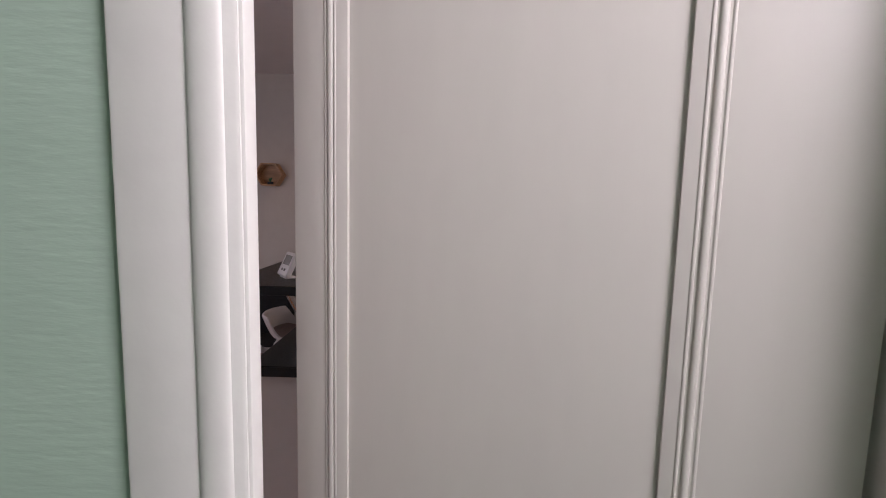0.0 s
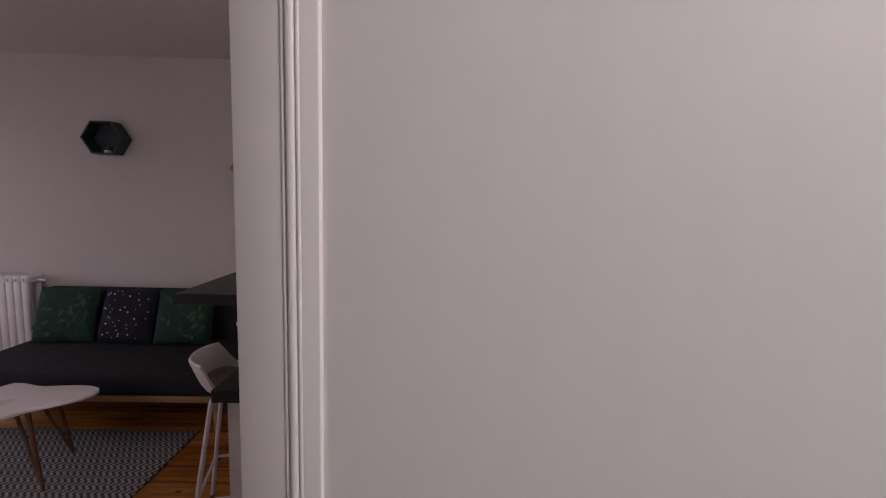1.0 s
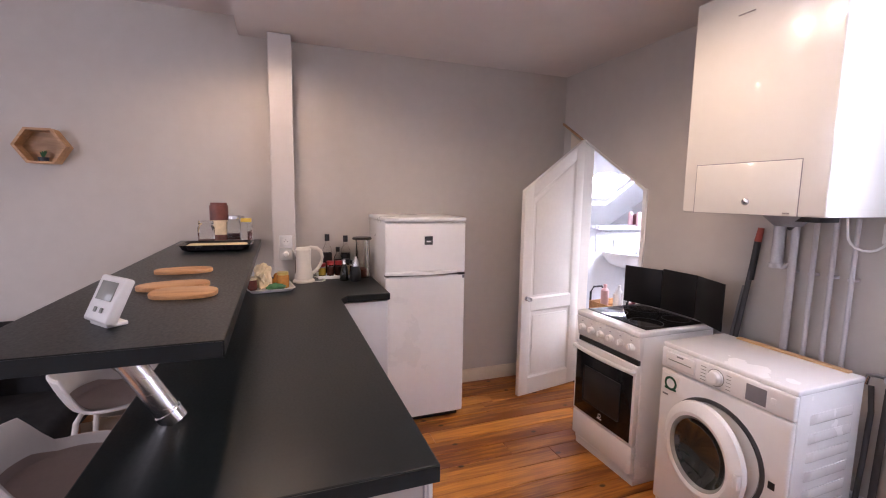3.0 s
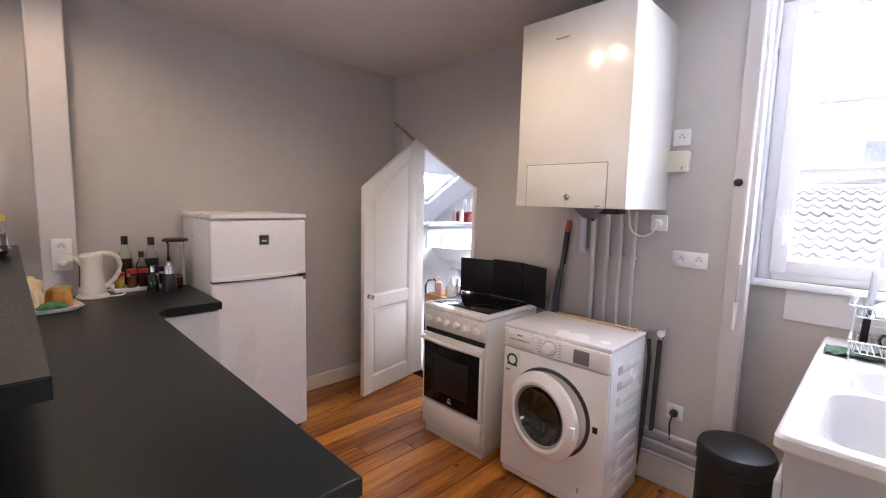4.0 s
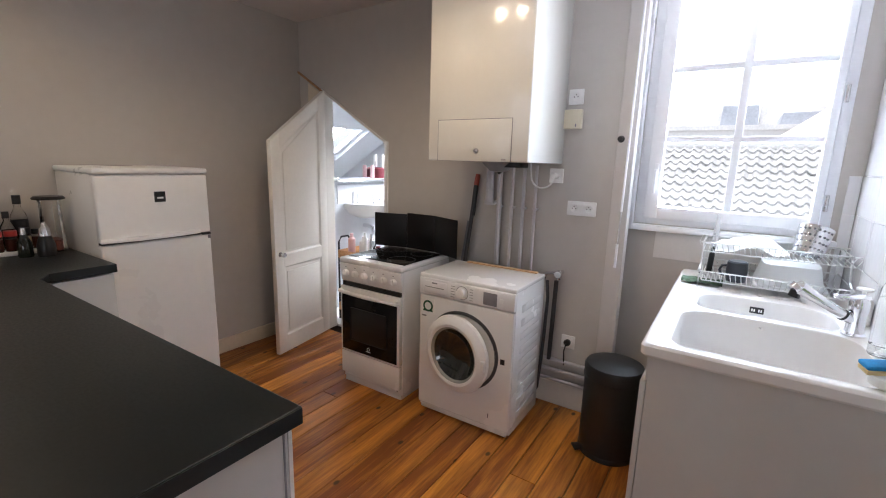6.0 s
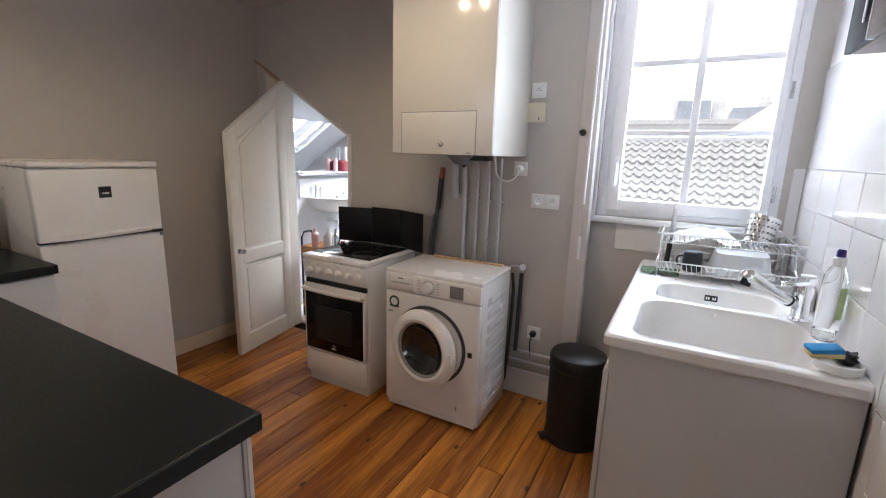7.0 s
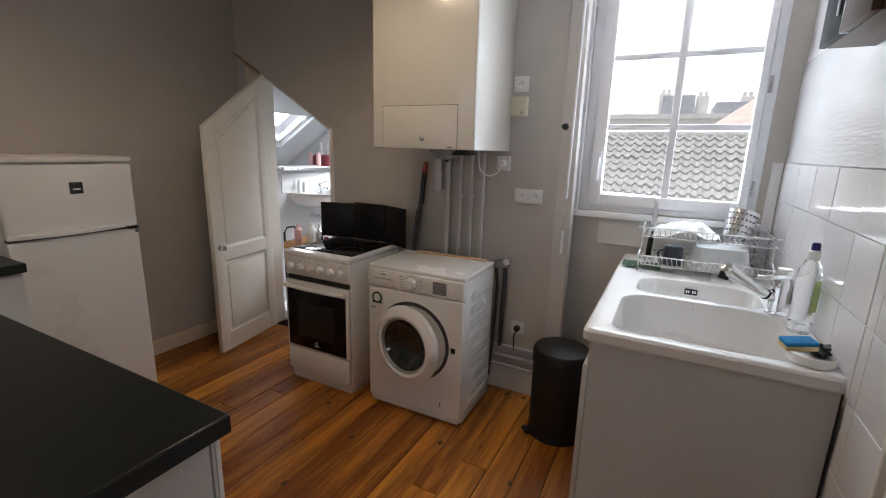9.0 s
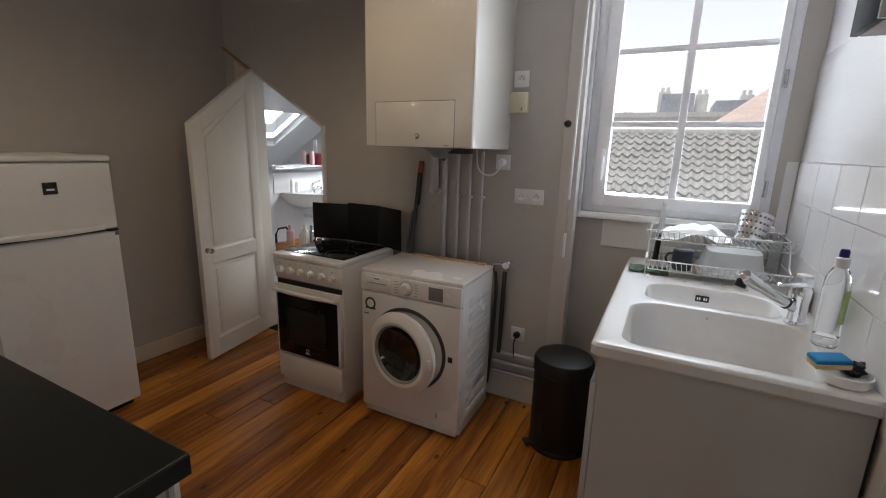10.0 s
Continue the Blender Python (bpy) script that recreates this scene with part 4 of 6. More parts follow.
part("head", boxed(-0.14, 0.14, -0.03, 0.03, 0.0, 0.05, 0.008), M_BLACK, br)


# ---- sockets and switches ----
def build_socket(x, y, z, n=1, m=None, label="white plastic wall socket on the painted wall"):
    s = thing("wall_socket", label, "socket", m or pose(x, y, z), "wall sockets")
    part("plate", boxed(-0.041 * n, 0.041 * n, -0.010, 0, -0.041, 0.041, 0.004, 2), M_PLASTIC, s)
    for i in range(n):
        cx = -0.041 * (n - 1) + 0.082 * i
        w = part("well", lathe(bmesh.new(), [(0.0, 0.0102), (0.019, 0.0102), (0.021, 0.0115), (0.0235, 0.0115), (0.0235, 0.008)], 22, (cx, 0, 0), pose(0, 0, 0, 90)), M_PLASTIC, s)
        for dx, dz, r in ((-0.0095, 0.0, 0.0032), (0.0095, 0.0, 0.0032), (0, 0.011, 0.003)):
            part("pin_hole", cyl(bmesh.new(), (cx + dx, -0.0106, dz), (cx + dx, -0.0112, dz), r, n=8), M_BLACK, w)
    return s


build_socket(-0.586, Y_N, 1.848)
sw = thing("thermostat", "cream plastic wall thermostat box", "switch", pose(-0.590, Y_N, 1.728))
part("case", boxed(-0.05, 0.05, -0.035, 0, -0.052, 0.052, 0.006, 3), M_CREAM, sw)
part("back_plate", boxed(-0.064, -0.050, -0.022, 0, -0.045, 0.045, 0.003), M_PRINT, sw)
part("slider", boxed(0.018, 0.024, -0.039, -0.034, -0.042, -0.026, 0.001), M_PRINT, sw)
build_socket(-0.505, Y_N, 1.235, 2, label="white double wall socket on the painted wall")
sb = build_socket(-0.665, Y_N, 1.415, label="white wall socket with a plugged cable of the boiler")
part("plug", lathe(bmesh.new(), [(0, 0), (0.02, 0), (0.02, 0.02), (0.013, 0.035), (0, 0.036)], 18, (0, -0.011, 0), pose(0, 0, 0, 90)), M_PLASTIC, sb)
part("cord", tube(bmesh.new(), [(0, -0.045, 0)] + [(-0.07 + 0.07 * math.cos(radians(a)), -0.045, -0.005 + 0.07 * math.sin(radians(a))) for a in range(-20, -181, -20)] + [(-0.145, -0.05, 0.07)], 0.005), M_PLASTIC, sb)
sl = build_socket(-0.515, Y_N, 0.425, label="white wall socket with a black plug low on the wall")
part("plug", lathe(bmesh.new(), [(0, 0), (0.019, 0), (0.02, 0.02), (0.012, 0.03), (0, 0.03)], 16, (0, -0.011, 0), pose(0, 0, 0, 90)), M_BLACK, sl)
part("cord", tube(bmesh.new(), [(0, -0.04, 0), (-0.01, -0.045, -0.05), (-0.005, -0.04, -0.14)], 0.004), M_BLACK, sl)
build_socket(0, 0, 0, 1, pose(X_W + 0.15, 0.30, 1.225, 0, 0, 90), "white wall socket on the post above the worktop")
sp_ = build_socket(0, 0, 0, 1, pose(X_W + 0.15, 0.30, 1.142, 0, 0, 90), "white wall socket on the post with a plugged kettle cord")
part("plug", lathe(bmesh.new(), [(0, 0), (0.019, 0), (0.02, 0.022), (0.012, 0.032), (0, 0.032)], 16, (0, -0.011, 0), pose(0, 0, 0, 90)), M_PLASTIC, sp_)
jb = thing("junction_box", "small white junction box on the wall beside the boiler", "box", pose(-1.40, Y_N, 1.87))
part("case", boxed(-0.02, 0.02, -0.03, 0, -0.04, 0.04, 0.004), M_PLASTIC, jb)


# ---- pedal bin ----
def build_bin():
    b = thing("pedal_bin", "dark grey metal pedal bin on the floor below the window", "bin", pose(-0.185, 2.275, 0))
    r, h = 0.142, 0.50
    part("drum", lathe(bmesh.new(), [(0, 0.012), (r, 0.012), (r, h - 0.085), (0, h - 0.085)], 48), M_BIN, b)
    part("base_ring", lathe(bmesh.new(), [(0, 0), (r + 0.004, 0), (r + 0.004, 0.02), (r, 0.026), (0, 0.026)], 48), M_BLACK, b)
    part("lid", lathe(bmesh.new(), [(r + 0.003, h - 0.083), (r + 0.005, h - 0.03), (r - 0.004, h - 0.014), (r - 0.05, h - 0.003), (0, h)], 48), M_BIN, b)
    part("rim", lathe(bmesh.new(), [(r + 0.001, h - 0.088), (r + 0.006, h - 0.086), (r + 0.006, h - 0.080), (r + 0.001, h - 0.078)], 48), M_BLACK, b)
    part("pedal", boxed(-0.028, 0.028, -0.048, 0.0, 0.012, 0.026, 0.006, 2, m=pose(-r * 0.75, -r * 0.62, 0.004, 0, 0, -52)), M_BLACK, b)
    part("lid_hinge", boxed(-0.03, 0.03, r - 0.004, r + 0.018, h - 0.11, h - 0.06, 0.005), M_BLACK, b)


build_bin()


# ---- sink unit ----
def rounded(x0, x1, y0, y1, r, z, n=6, near=1.0):
    pts = []
    q = r * near
    for cx, cy, a, rr in ((x1 - r, y1 - r, 0, r), (x0 + r, y1 - r, 90, r), (x0 + q, y0 + q, 180, q), (x1 - q, y0 + q, 270, q)):
        pts += arc(cx, cy, rr, a, a + 90, n, z)
    return pts


def loop(bm, pts):
    vs = [bm.verts.new(p) for p in pts]
    return vs, [bm.edges.new((vs[i], vs[(i + 1) % len(vs)])) for i in range(len(vs))]


def bridge(bm, a, b):
    for i in range(len(a)):
        j = (i + 1) % len(a)
        bm.faces.new((a[i], a[j], b[j], b[i]))


SX0, SX1, SY0, SY1, SZ = 0.028, 0.684, 1.447, 2.695, 0.943


def build_sink():
    s = thing("sink_unit", "white composite double sink on a white cabinet under the window", "sink", pose(SX0, SY0, 0))
    w, d = SX1 - SX0, SY1 - SY0
    bm = bmesh.new()
    outer, e0 = loop(bm, rounded(0.012, w, 0.012, d, 0.02, SZ))
    edges = list(e0)
    bowls = ((0.070, 0.590, 0.045, 0.495, 0.11, 0.20), (0.11, 0.56, 0.525, 0.80, 0.11, 0.15))
    for bx0, bx1, by0, by1, r, depth in bowls:
        b0, e1 = loop(bm, rounded(bx0, bx1, by0, by1, r, SZ, 6, 0.55))
        edges += e1
        prev = b0
        for inset, dz in ((0.004, 0.002), (0.008, 0.010), (0.014, depth * 0.4), (0.022, depth * 0.64), (0.036, depth * 0.80), (0.058, depth * 0.91), (0.085, depth * 0.975), (0.11, depth)):
            ring, _ = loop(bm, rounded(bx0 + inset, bx1 - inset, by0 + inset, by1 - inset, r - inset * 0.4, SZ - dz, 6, 0.55))
            bridge(bm, prev, ring)
            prev = ring
        bm.faces.new(prev)
    bmesh.ops.triangle_fill(bm, edges=edges, use_beauty=True, use_dissolve=False)
    prev = outer
    for grow, dz in ((-0.006, 0.002), (-0.012, 0.010), (-0.012, 0.036), (-0.006, 0.044), (0.02, 0.044)):
        g = 0.012 + grow
        ring, _ = loop(bm, rounded(g, w, g, d, 0.02, SZ - dz))
        bridge(bm, prev, ring)
        prev = ring
    bmesh.ops.recalc_face_normals(bm, faces=bm.faces)
    basin = part("basin_top", bm, M_SINK, s)
    part("overflow_plate", boxed(0.30, 0.35, 0.775, 0.779, SZ - 0.055, SZ - 0.028, 0.003, m=pose(0, 0, 0)), M_BLACK, basin)
    bm = bmesh.new()
    for i in range(5):
        if i != 2:
            box(bm, 0.306 + i * 0.008, 0.311 + i * 0.008, 0.7735, 0.7755, SZ - 0.047, SZ - 0.036)
    part("overflow_slot", bm, M_PLASTIC, basin, smooth=False)
    part("overflow_plug", lathe(bmesh.new(), [(0, 0), (0.010, 0), (0.010, 0.003), (0.004, 0.008), (0, 0.009)], 16, (0.325, 0.492, SZ - 0.03), pose(0, 0, 0, 90)), M_CHROME, basin)
    for cx, cy, dz in ((0.31, 0.28, 0.199), (0.33, 0.665, 0.149)):
        part("drain", lathe(bmesh.new(), [(0.0, 0.002), (0.03, 0.002), (0.042, 0.004), (0.045, 0.0)], 28, (cx, cy, SZ - dz)), M_CHROME, basin)
    for i in range(6):
        part("drainer_rib", boxed(0.10 + i * 0.075, 0.115 + i * 0.075, 0.86, 1.18, SZ - 0.001, SZ + 0.003, 0.0015), M_SINK, basin)
    part("side_panel", boxed(0.028, w - 0.006, 0.020, 0.038, 0.0, SZ - 0.0445, 0.001), M_LAMINATE, s, smooth=False)
    part("carcass", boxed(0.045, w - 0.002, 0.04, d - 0.002, 0.08, SZ - 0.28), M_LAMINATE, s, smooth=False)
    part("plinth", boxed(0.07, w - 0.02, 0.045, d - 0.01, 0.0, 0.08), M_LAMINATE, s, smooth=False)
    part("rail", boxed(0.040, 0.056, 0.04, d - 0.002, SZ - 0.28, SZ - 0.045), M_LAMINATE, s, smooth=False)
    part("back_rail", boxed(w - 0.018, w - 0.002, 0.04, d - 0.002, SZ - 0.28, SZ - 0.045), M_LAMINATE, s, smooth=False)
    for i in range(2):
        y0 = 0.022 + i * 0.61
        part("door", boxed(0.008, 0.026, y0, y0 + 0.602, 0.09, SZ - 0.135, 0.002), M_LAMINATE, s)
        part("drawer_front", boxed(0.022, 0.040, y0, y0 + 0.602, SZ - 0.130, SZ - 0.05, 0.002), M_LAMINATE, s)
    # solid black strip standing in for the shaded gap at the wall
    part("wall_gap", boxed(w - 0.006, w - 0.001, 0.021, 0.034, 0.0, SZ - 0.05), M_BLACK, s, smooth=False)


build_sink()


def build_tap():
    t = thing("kitchen_tap", "chrome single-lever kitchen tap with a pull-out spout", "tap", pose(0.605, 1.955, SZ))
    part("body", lathe(bmesh.new(), [(0, 0), (0.033, 0), (0.033, 0.006), (0.026, 0.012), (0.024, 0.075), (0.027, 0.09), (0.027, 0.118), (0.020, 0.13), (0, 0.132)], 28), M_CHROME, t)
    sp = part("spout", cyl(bmesh.new(), (0, 0, 0.045), (-0.13, -0.055, 0.125), 0.017, 0.019, n=22), M_CHROME, t)
    part("ring", cyl(bmesh.new(), (-0.035, -0.0148, 0.0666), (-0.040, -0.0169, 0.0696), 0.0195, n=22), M_BLACK, sp)
    bm = cyl(bmesh.new(), (-0.13, -0.055, 0.125), (-0.175, -0.074, 0.152), 0.021, 0.026, n=22)
    cyl(bm, (-0.175, -0.074, 0.152), (-0.187, -0.079, 0.143), 0.026, 0.021, n=22)
    hd = part("spray_head", bm, M_CHROME, sp)
    part("nozzle", cyl(bmesh.new(), (-0.176, -0.074, 0.140), (-0.182, -0.076, 0.118), 0.017, n=18), M_BLACK, hd)
    bm = bmesh.new()
    prism(bm, [(-0.07, -0.012, 0), (0.02, -0.02, 0), (0.028, 0, 0), (0.02, 0.02, 0), (-0.07, 0.012, 0), (-0.078, 0, 0)], (0, 0, 0.012), 0.004, m=pose(0, 0, 0.128, 0, -3, 18))
    part("lever", bm, M_CHROME, t)


build_tap()


def bottle(name, label, m, prof, mat, cap=None, cap_mat=None, cat="bottle", group="", fill=None, fill_mat=None, band=None, band_mat=None):
    b = thing(name, label, cat, m, group)
    part("body", lathe(bmesh.new(), prof, 24), mat, b)
    if cap:
        part("cap", lathe(bmesh.new(), cap, 20), cap_mat, b)
    if fill:
        part("contents", lathe(bmesh.new(), fill, 20), fill_mat, b)
    if band:
        r, z0, z1 = band
        part("paper_label", lathe(bmesh.new(), [(r, z0), (r + 0.0008, z0), (r + 0.0008, z1), (r, z1)], 24), band_mat, b)
    return b


deterg = bottle("detergent_bottle", "clear washing-up liquid bottle with a blue cap, nearly empty", pose(0.640, 1.785, SZ) @ Matrix.Scale(1.07, 4),
                [(0, 0.001), (0.027, 0), (0.030, 0.006), (0.030, 0.15), (0.028, 0.190), (0.019, 0.214), (0.014, 0.222), (0.014, 0.226), (0, 0.226)], M_CLEAR,
                [(0.015, 0.222), (0.016, 0.224), (0.016, 0.246), (0.010, 0.250), (0, 0.251)], M_PLASTIC, fill=[(0, 0.003), (0.026, 0.003), (0.028, 0.010), (0.028, 0.030), (0, 0.031)], fill_mat=M_CLEAR)
part("flip_top", lathe(bmesh.new(), [(0.0095, 0.2505), (0.011, 0.2505), (0.011, 0.266), (0.008, 0.272), (0, 0.273)], 18), M_CAPBLUE, deterg, "blue flip top")
bm = bmesh.new()
arcs = [(0.0306 * math.cos(radians(a)), 0.0306 * math.sin(radians(a))) for a in range(-75, 16, 10)]
lo, hi = [bm.verts.new((x, y, 0.07)) for x, y in arcs], [bm.verts.new((x, y, 0.165)) for x, y in arcs]
for k in range(len(lo) - 1):
    bm.faces.new((lo[k], lo[k + 1], hi[k + 1], hi[k]))
part("paper_label", bm, M_LIME, deterg, "pale green label at the back")
bottle("soap_dispenser", "white pump soap dispenser", pose(0.645, 2.12, SZ),
       [(0, 0), (0.030, 0), (0.032, 0.005), (0.032, 0.08), (0.025, 0.095), (0.012, 0.10), (0, 0.10)], M_PLASTIC,
       [(0.006, 0.10), (0.006, 0.125), (0.024, 0.125), (0.024, 0.133), (0, 0.134)], M_PLASTIC)
dish = thing("soap_dish", "white round dish with a sponge on the sink rim", "dish", pose(0.618, 1.53, SZ))
part("bowl", lathe(bmesh.new(), [(0, 0), (0.05, 0), (0.054, 0.004), (0.056, 0.026), (0.053, 0.028), (0.050, 0.010), (0, 0.008)], 32), M_PLASTIC, dish)
sponge = thing("sponge", "blue scouring sponge with a foam back", "sponge", pose(0.588, 1.54, SZ + 0.030, 4, -6, 15) @ Matrix.Scale(0.72, 4))
part("scourer", boxed(-0.055, 0.055, -0.033, 0.033, 0.018, 0.036, 0.007, 3), M_BLUE, sponge)
part("foam", boxed(-0.054, 0.054, -0.032, 0.032, 0.0, 0.018, 0.004), M_SPONGE, sponge)
wool = thing("scouring_pad", "dark wire scouring pad in the dish", "scouring pad", pose(0.645, 1.562, SZ + 0.028))
bm = bmesh.new()
bmesh.ops.create_icosphere(bm, subdivisions=3, radius=0.03)
for v in bm.verts:
    v.co *= 0.8 + 0.5 * noise.noise(v.co * 60)
    v.co.z *= 0.75
part("pad", bm, M_BLACK, wool)


# ---- dish rack and dishes ----
def build_rack():
    r = thing("dish_rack", "two-tier chrome wire dish rack on the draining board", "dish rack", pose(0.135, 2.32, SZ))
    w, d = 0.50, 0.33
    for z, y0, y1, x0, x1, nm in ((0.035, 0.0, d, 0.0, w, "lower_basket"), (0.155, 0.09, d, -0.012, w + 0.03, "upper_basket")):
        bm = bmesh.new()
        flare = 0.018
        tube(bm, [(x0 - flare, y0 - flare, z + 0.045), (x1 + flare, y0 - flare, z + 0.045), (x1 + flare, y1, z + 0.045), (x0 - flare, y1, z + 0.045)], 0.003, 6, True)
        tube(bm, [(x0, y0, z), (x1, y0, z), (x1, y1, z), (x0, y1, z)], 0.0025, 6, True)
        bk = part(nm, bm, M_WIRE, r)
        n = 26
        for i in range(n + 1):
            x = x0 + (x1 - x0) * i / n
            xf = x0 - flare + (x1 - x0 + 2 * flare) * i / n
            part("wire", tube(bmesh.new(), [(xf, y0 - flare, z + 0.045), (x, y0, z), (x, y1, z), (xf, y1, z + 0.045)], 0.0016, 5), M_WIRE, bk)
    for x in (-0.012, w + 0.012):
        part("side_post", tube(bmesh.new(), [(x, -0.005, -0.0), (x, -0.005, 0.085), (x, 0.04, 0.10), (x, 0.085, 0.20), (x, d, 0.20), (x, d, 0.0)], 0.0035, 8), M_WIRE, r)


build_rack()
mug = thing("mug", "dark slate mug upside down in the rack", "mug", pose(0.265, 2.375, SZ + 0.038))
part("cup", lathe(bmesh.new(), [(0.036, 0), (0.040, 0.002), (0.042, 0.05), (0.040, 0.088), (0.034, 0.094), (0, 0.095)], 30), M_SLATE, mug)
part("handle", tube(bmesh.new(), [(-0.038, 0, 0.02), (-0.058, 0, 0.025), (-0.066, 0, 0.045), (-0.058, 0, 0.066), (-0.038, 0, 0.07)], 0.0055), M_SLATE, mug)
box1 = thing("food_container", "frosted plastic food container drying upside down", "container", pose(0.455, 2.435, SZ + 0.042, 6, 0, 4) @ Matrix.Diagonal((1.2, 1.25, 1.45, 1)))
bm = bmesh.new()
prism(bm, rounded(-0.11, 0.11, -0.075, 0.075, 0.03, 0.0), (0, 0, 0.008))
part("rim", bm, M_FROST, box1)
bm = bmesh.new()
ring0, _ = loop(bm, rounded(-0.10, 0.10, -0.065, 0.065, 0.03, 0.008))
ring1, _ = loop(bm, rounded(-0.085, 0.085, -0.05, 0.05, 0.03, 0.07))
bridge(bm, ring0, ring1)
bm.faces.new(ring1)
bmesh.ops.recalc_face_normals(bm, faces=bm.faces)
part("tub", bm, M_FROST, box1)
cl = thing("dish_cloth", "crumpled white cloth lying in the upper rack", "cloth", pose(0.31, 2.53, SZ + 0.16))
bm = bmesh.new()
bmesh.ops.create_grid(bm, x_segments=26, y_segments=20, size=1)
for v in bm.verts:
    x, y = v.co.x, v.co.y
    v.co = Vector((x * 0.14, y * 0.085, 0.06 * max(0, 1 - x * x * 0.8 - y * y * 0.7) + 0.022 * noise.noise(Vector((x * 2.3, y * 2.6, 1.7))) + 0.004))
part("cloth", bm, M_FABRIC, cl)
gc = thing("green_cloth", "green patterned cloth under the rack", "cloth", pose(0.135, 2.41, SZ + 0.003))
bm = bmesh.new()
bmesh.ops.create_grid(bm, x_segments=30, y_segments=14, size=1)
for v in bm.verts:
    v.co = Vector((v.co.x * 0.085, v.co.y * 0.06, 0.010 + 0.012 * noise.noise(Vector((v.co.x * 2.5, v.co.y * 3, 4.2)))))
part("cloth", bm, M_GREENCLOTH, gc)
gr = thing("grater", "steel drum grater lying in the upper rack", "grater", pose(0.515, 2.53, SZ + 0.17, 0, 0, 0) @ Matrix.Scale(1.15, 4))
bm = lathe(bmesh.new(), [(0.047, 0), (0.05, 0.0), (0.058, 0.11), (0.055, 0.11), (0.047, 0.0)], 30, m=pose(0, 0, 0, -20, 12))
part("drum", bm, M_STEEL, gr)
for i in range(8):
    for k in range(4):
        a, z = radians(200 + i * 16 + 8 * (k % 2)), 0.02 + k * 0.024
        rr = 0.0505 + 0.008 * z / 0.11
        mm = pose(0, 0, 0, -20, 12)
        p0, p1 = mm @ Vector((rr * math.cos(a), rr * math.sin(a), z)), mm @ Vector(((rr + 0.0015) * math.cos(a), (rr + 0.0015) * math.sin(a), z))
        part("grater_hole", cyl(bmesh.new(), p0, p1, 0.004, n=8), M_PRINT, gr)
kn = thing("kitchen_knife", "steel knife standing upright in the rack", "knife", pose(0.155, 2.48, SZ + 0.04, 0, 3, 20))
part("blade", prism(bmesh.new(), [(-0.012, 0, 0.10), (0.012, 0, 0.10), (0.012, 0, 0.22), (0.004, 0, 0.27), (-0.012, 0, 0.285)], (0, 0.002, 0), 0.0005), M_STEEL, kn)
part("handle", boxed(-0.012, 0.012, -0.008, 0.008, 0.0, 0.10, 0.005), M_BLACK, kn)

# wall cabinet over the sink
wc = thing("wall_cabinet", "dark brown wooden wall cabinet above the sink", "cabinet", pose(0.575, 1.42, 1.80))
part("body", boxed(0.0, X_E - 0.5765, 0.0, 0.40, 0.0, 0.70, 0.003), M_WENGE, wc)
part("door", boxed(-0.020, -0.002, 0.0, 0.205, 0.0, 0.70, 0.003), M_WENGE, wc)
part("door", boxed(-0.020, -0.002, 0.2105, 0.40, 0.0, 0.70, 0.003), M_BLACK_MATT, wc, "black cabinet door")
part("handle", boxed(-0.028, -0.020, 0.235, 0.243, 0.05, 0.18, 0.002), M_STEEL, wc)
part("edge_strip", boxed(-0.021, -0.003, 0.2052, 0.2102, 0.0, 0.70, 0.0005), M_PVC, wc, "white edge strip")


# ---- entrance door ----
def build_entrance():
    d = tagged(new("door_1"), "white panelled wooden entrance door standing part open", "door", kind="structure")
    d.matrix_world = pose(0.450, 0.378, 0.012, 0, 0, 72.5)
    w, h, t = 0.660, 2.25, 0.033
    p0, p1 = 0.083, 0.478
    gaps = ((p0, p1, 0.90, 2.12), (p0, p1, 0.16, 0.74))
    bm = bmesh.new()
    for a in ((0, p0, 0, h), (p1, w, 0, h), (p0, p1, 0, 0.16), (p0, p1, 0.74, 0.90), (p0, p1, 2.12, h)):
        box(bm, a[0], a[1], 0, t, a[2], a[3], 0.0015)
    part("leaf", bm, M_DOOR, d)
    for x0, x1, z0, z1 in gaps:
        bm = bmesh.new()
        box(bm, x0 - 0.004, x1 + 0.004, 0.005, t - 0.005, z0 - 0.004, z1 + 0.004)
        part("panel", bm, M_DOOR, d)
        for a0, a1, b0, b1 in ((x0 - 0.035, x0 - 0.017, z0 - 0.036, z1 + 0.036), (x1 + 0.014, x1 + 0.038, z0 - 0.036, z1 + 0.036)):
            bm = bmesh.new()
            n = 10
            for off, r in ((0.5, 0.0045), (0.12, 0.0022), (0.88, 0.0022)):
                cx = a0 + (a1 - a0) * off
                prism(bm, [(cx + r * math.cos(math.pi * i / n), 0.0005 - r * 0.75 * math.sin(math.pi * i / n), b0) for i in range(n + 1)], (0, 0, b1 - b0))
            part("moulding", bm, M_DOOR, d)
        for b in (z0 - 0.028, z1 + 0.028):
            part("moulding", boxed(x0 - 0.036, x1 + 0.038, -0.006, 0.001, b - 0.008, b + 0.008, 0.004, 3), M_DOOR, d)


build_entrance()
# casing of the entrance on the hall side, jambs
fx = X_E + 0.05
bm = bmesh.new()
for y0, y1, yb in ((DY0 - 0.094, DY0 - 0.002, DY0 - 0.026), (DY1 + 0.002, DY1 + 0.094, DY1 + 0.026)):
    box(bm, fx, fx + 0.014, y0, y1, 0, DZ + 0.11, 0.004)
    n = 12
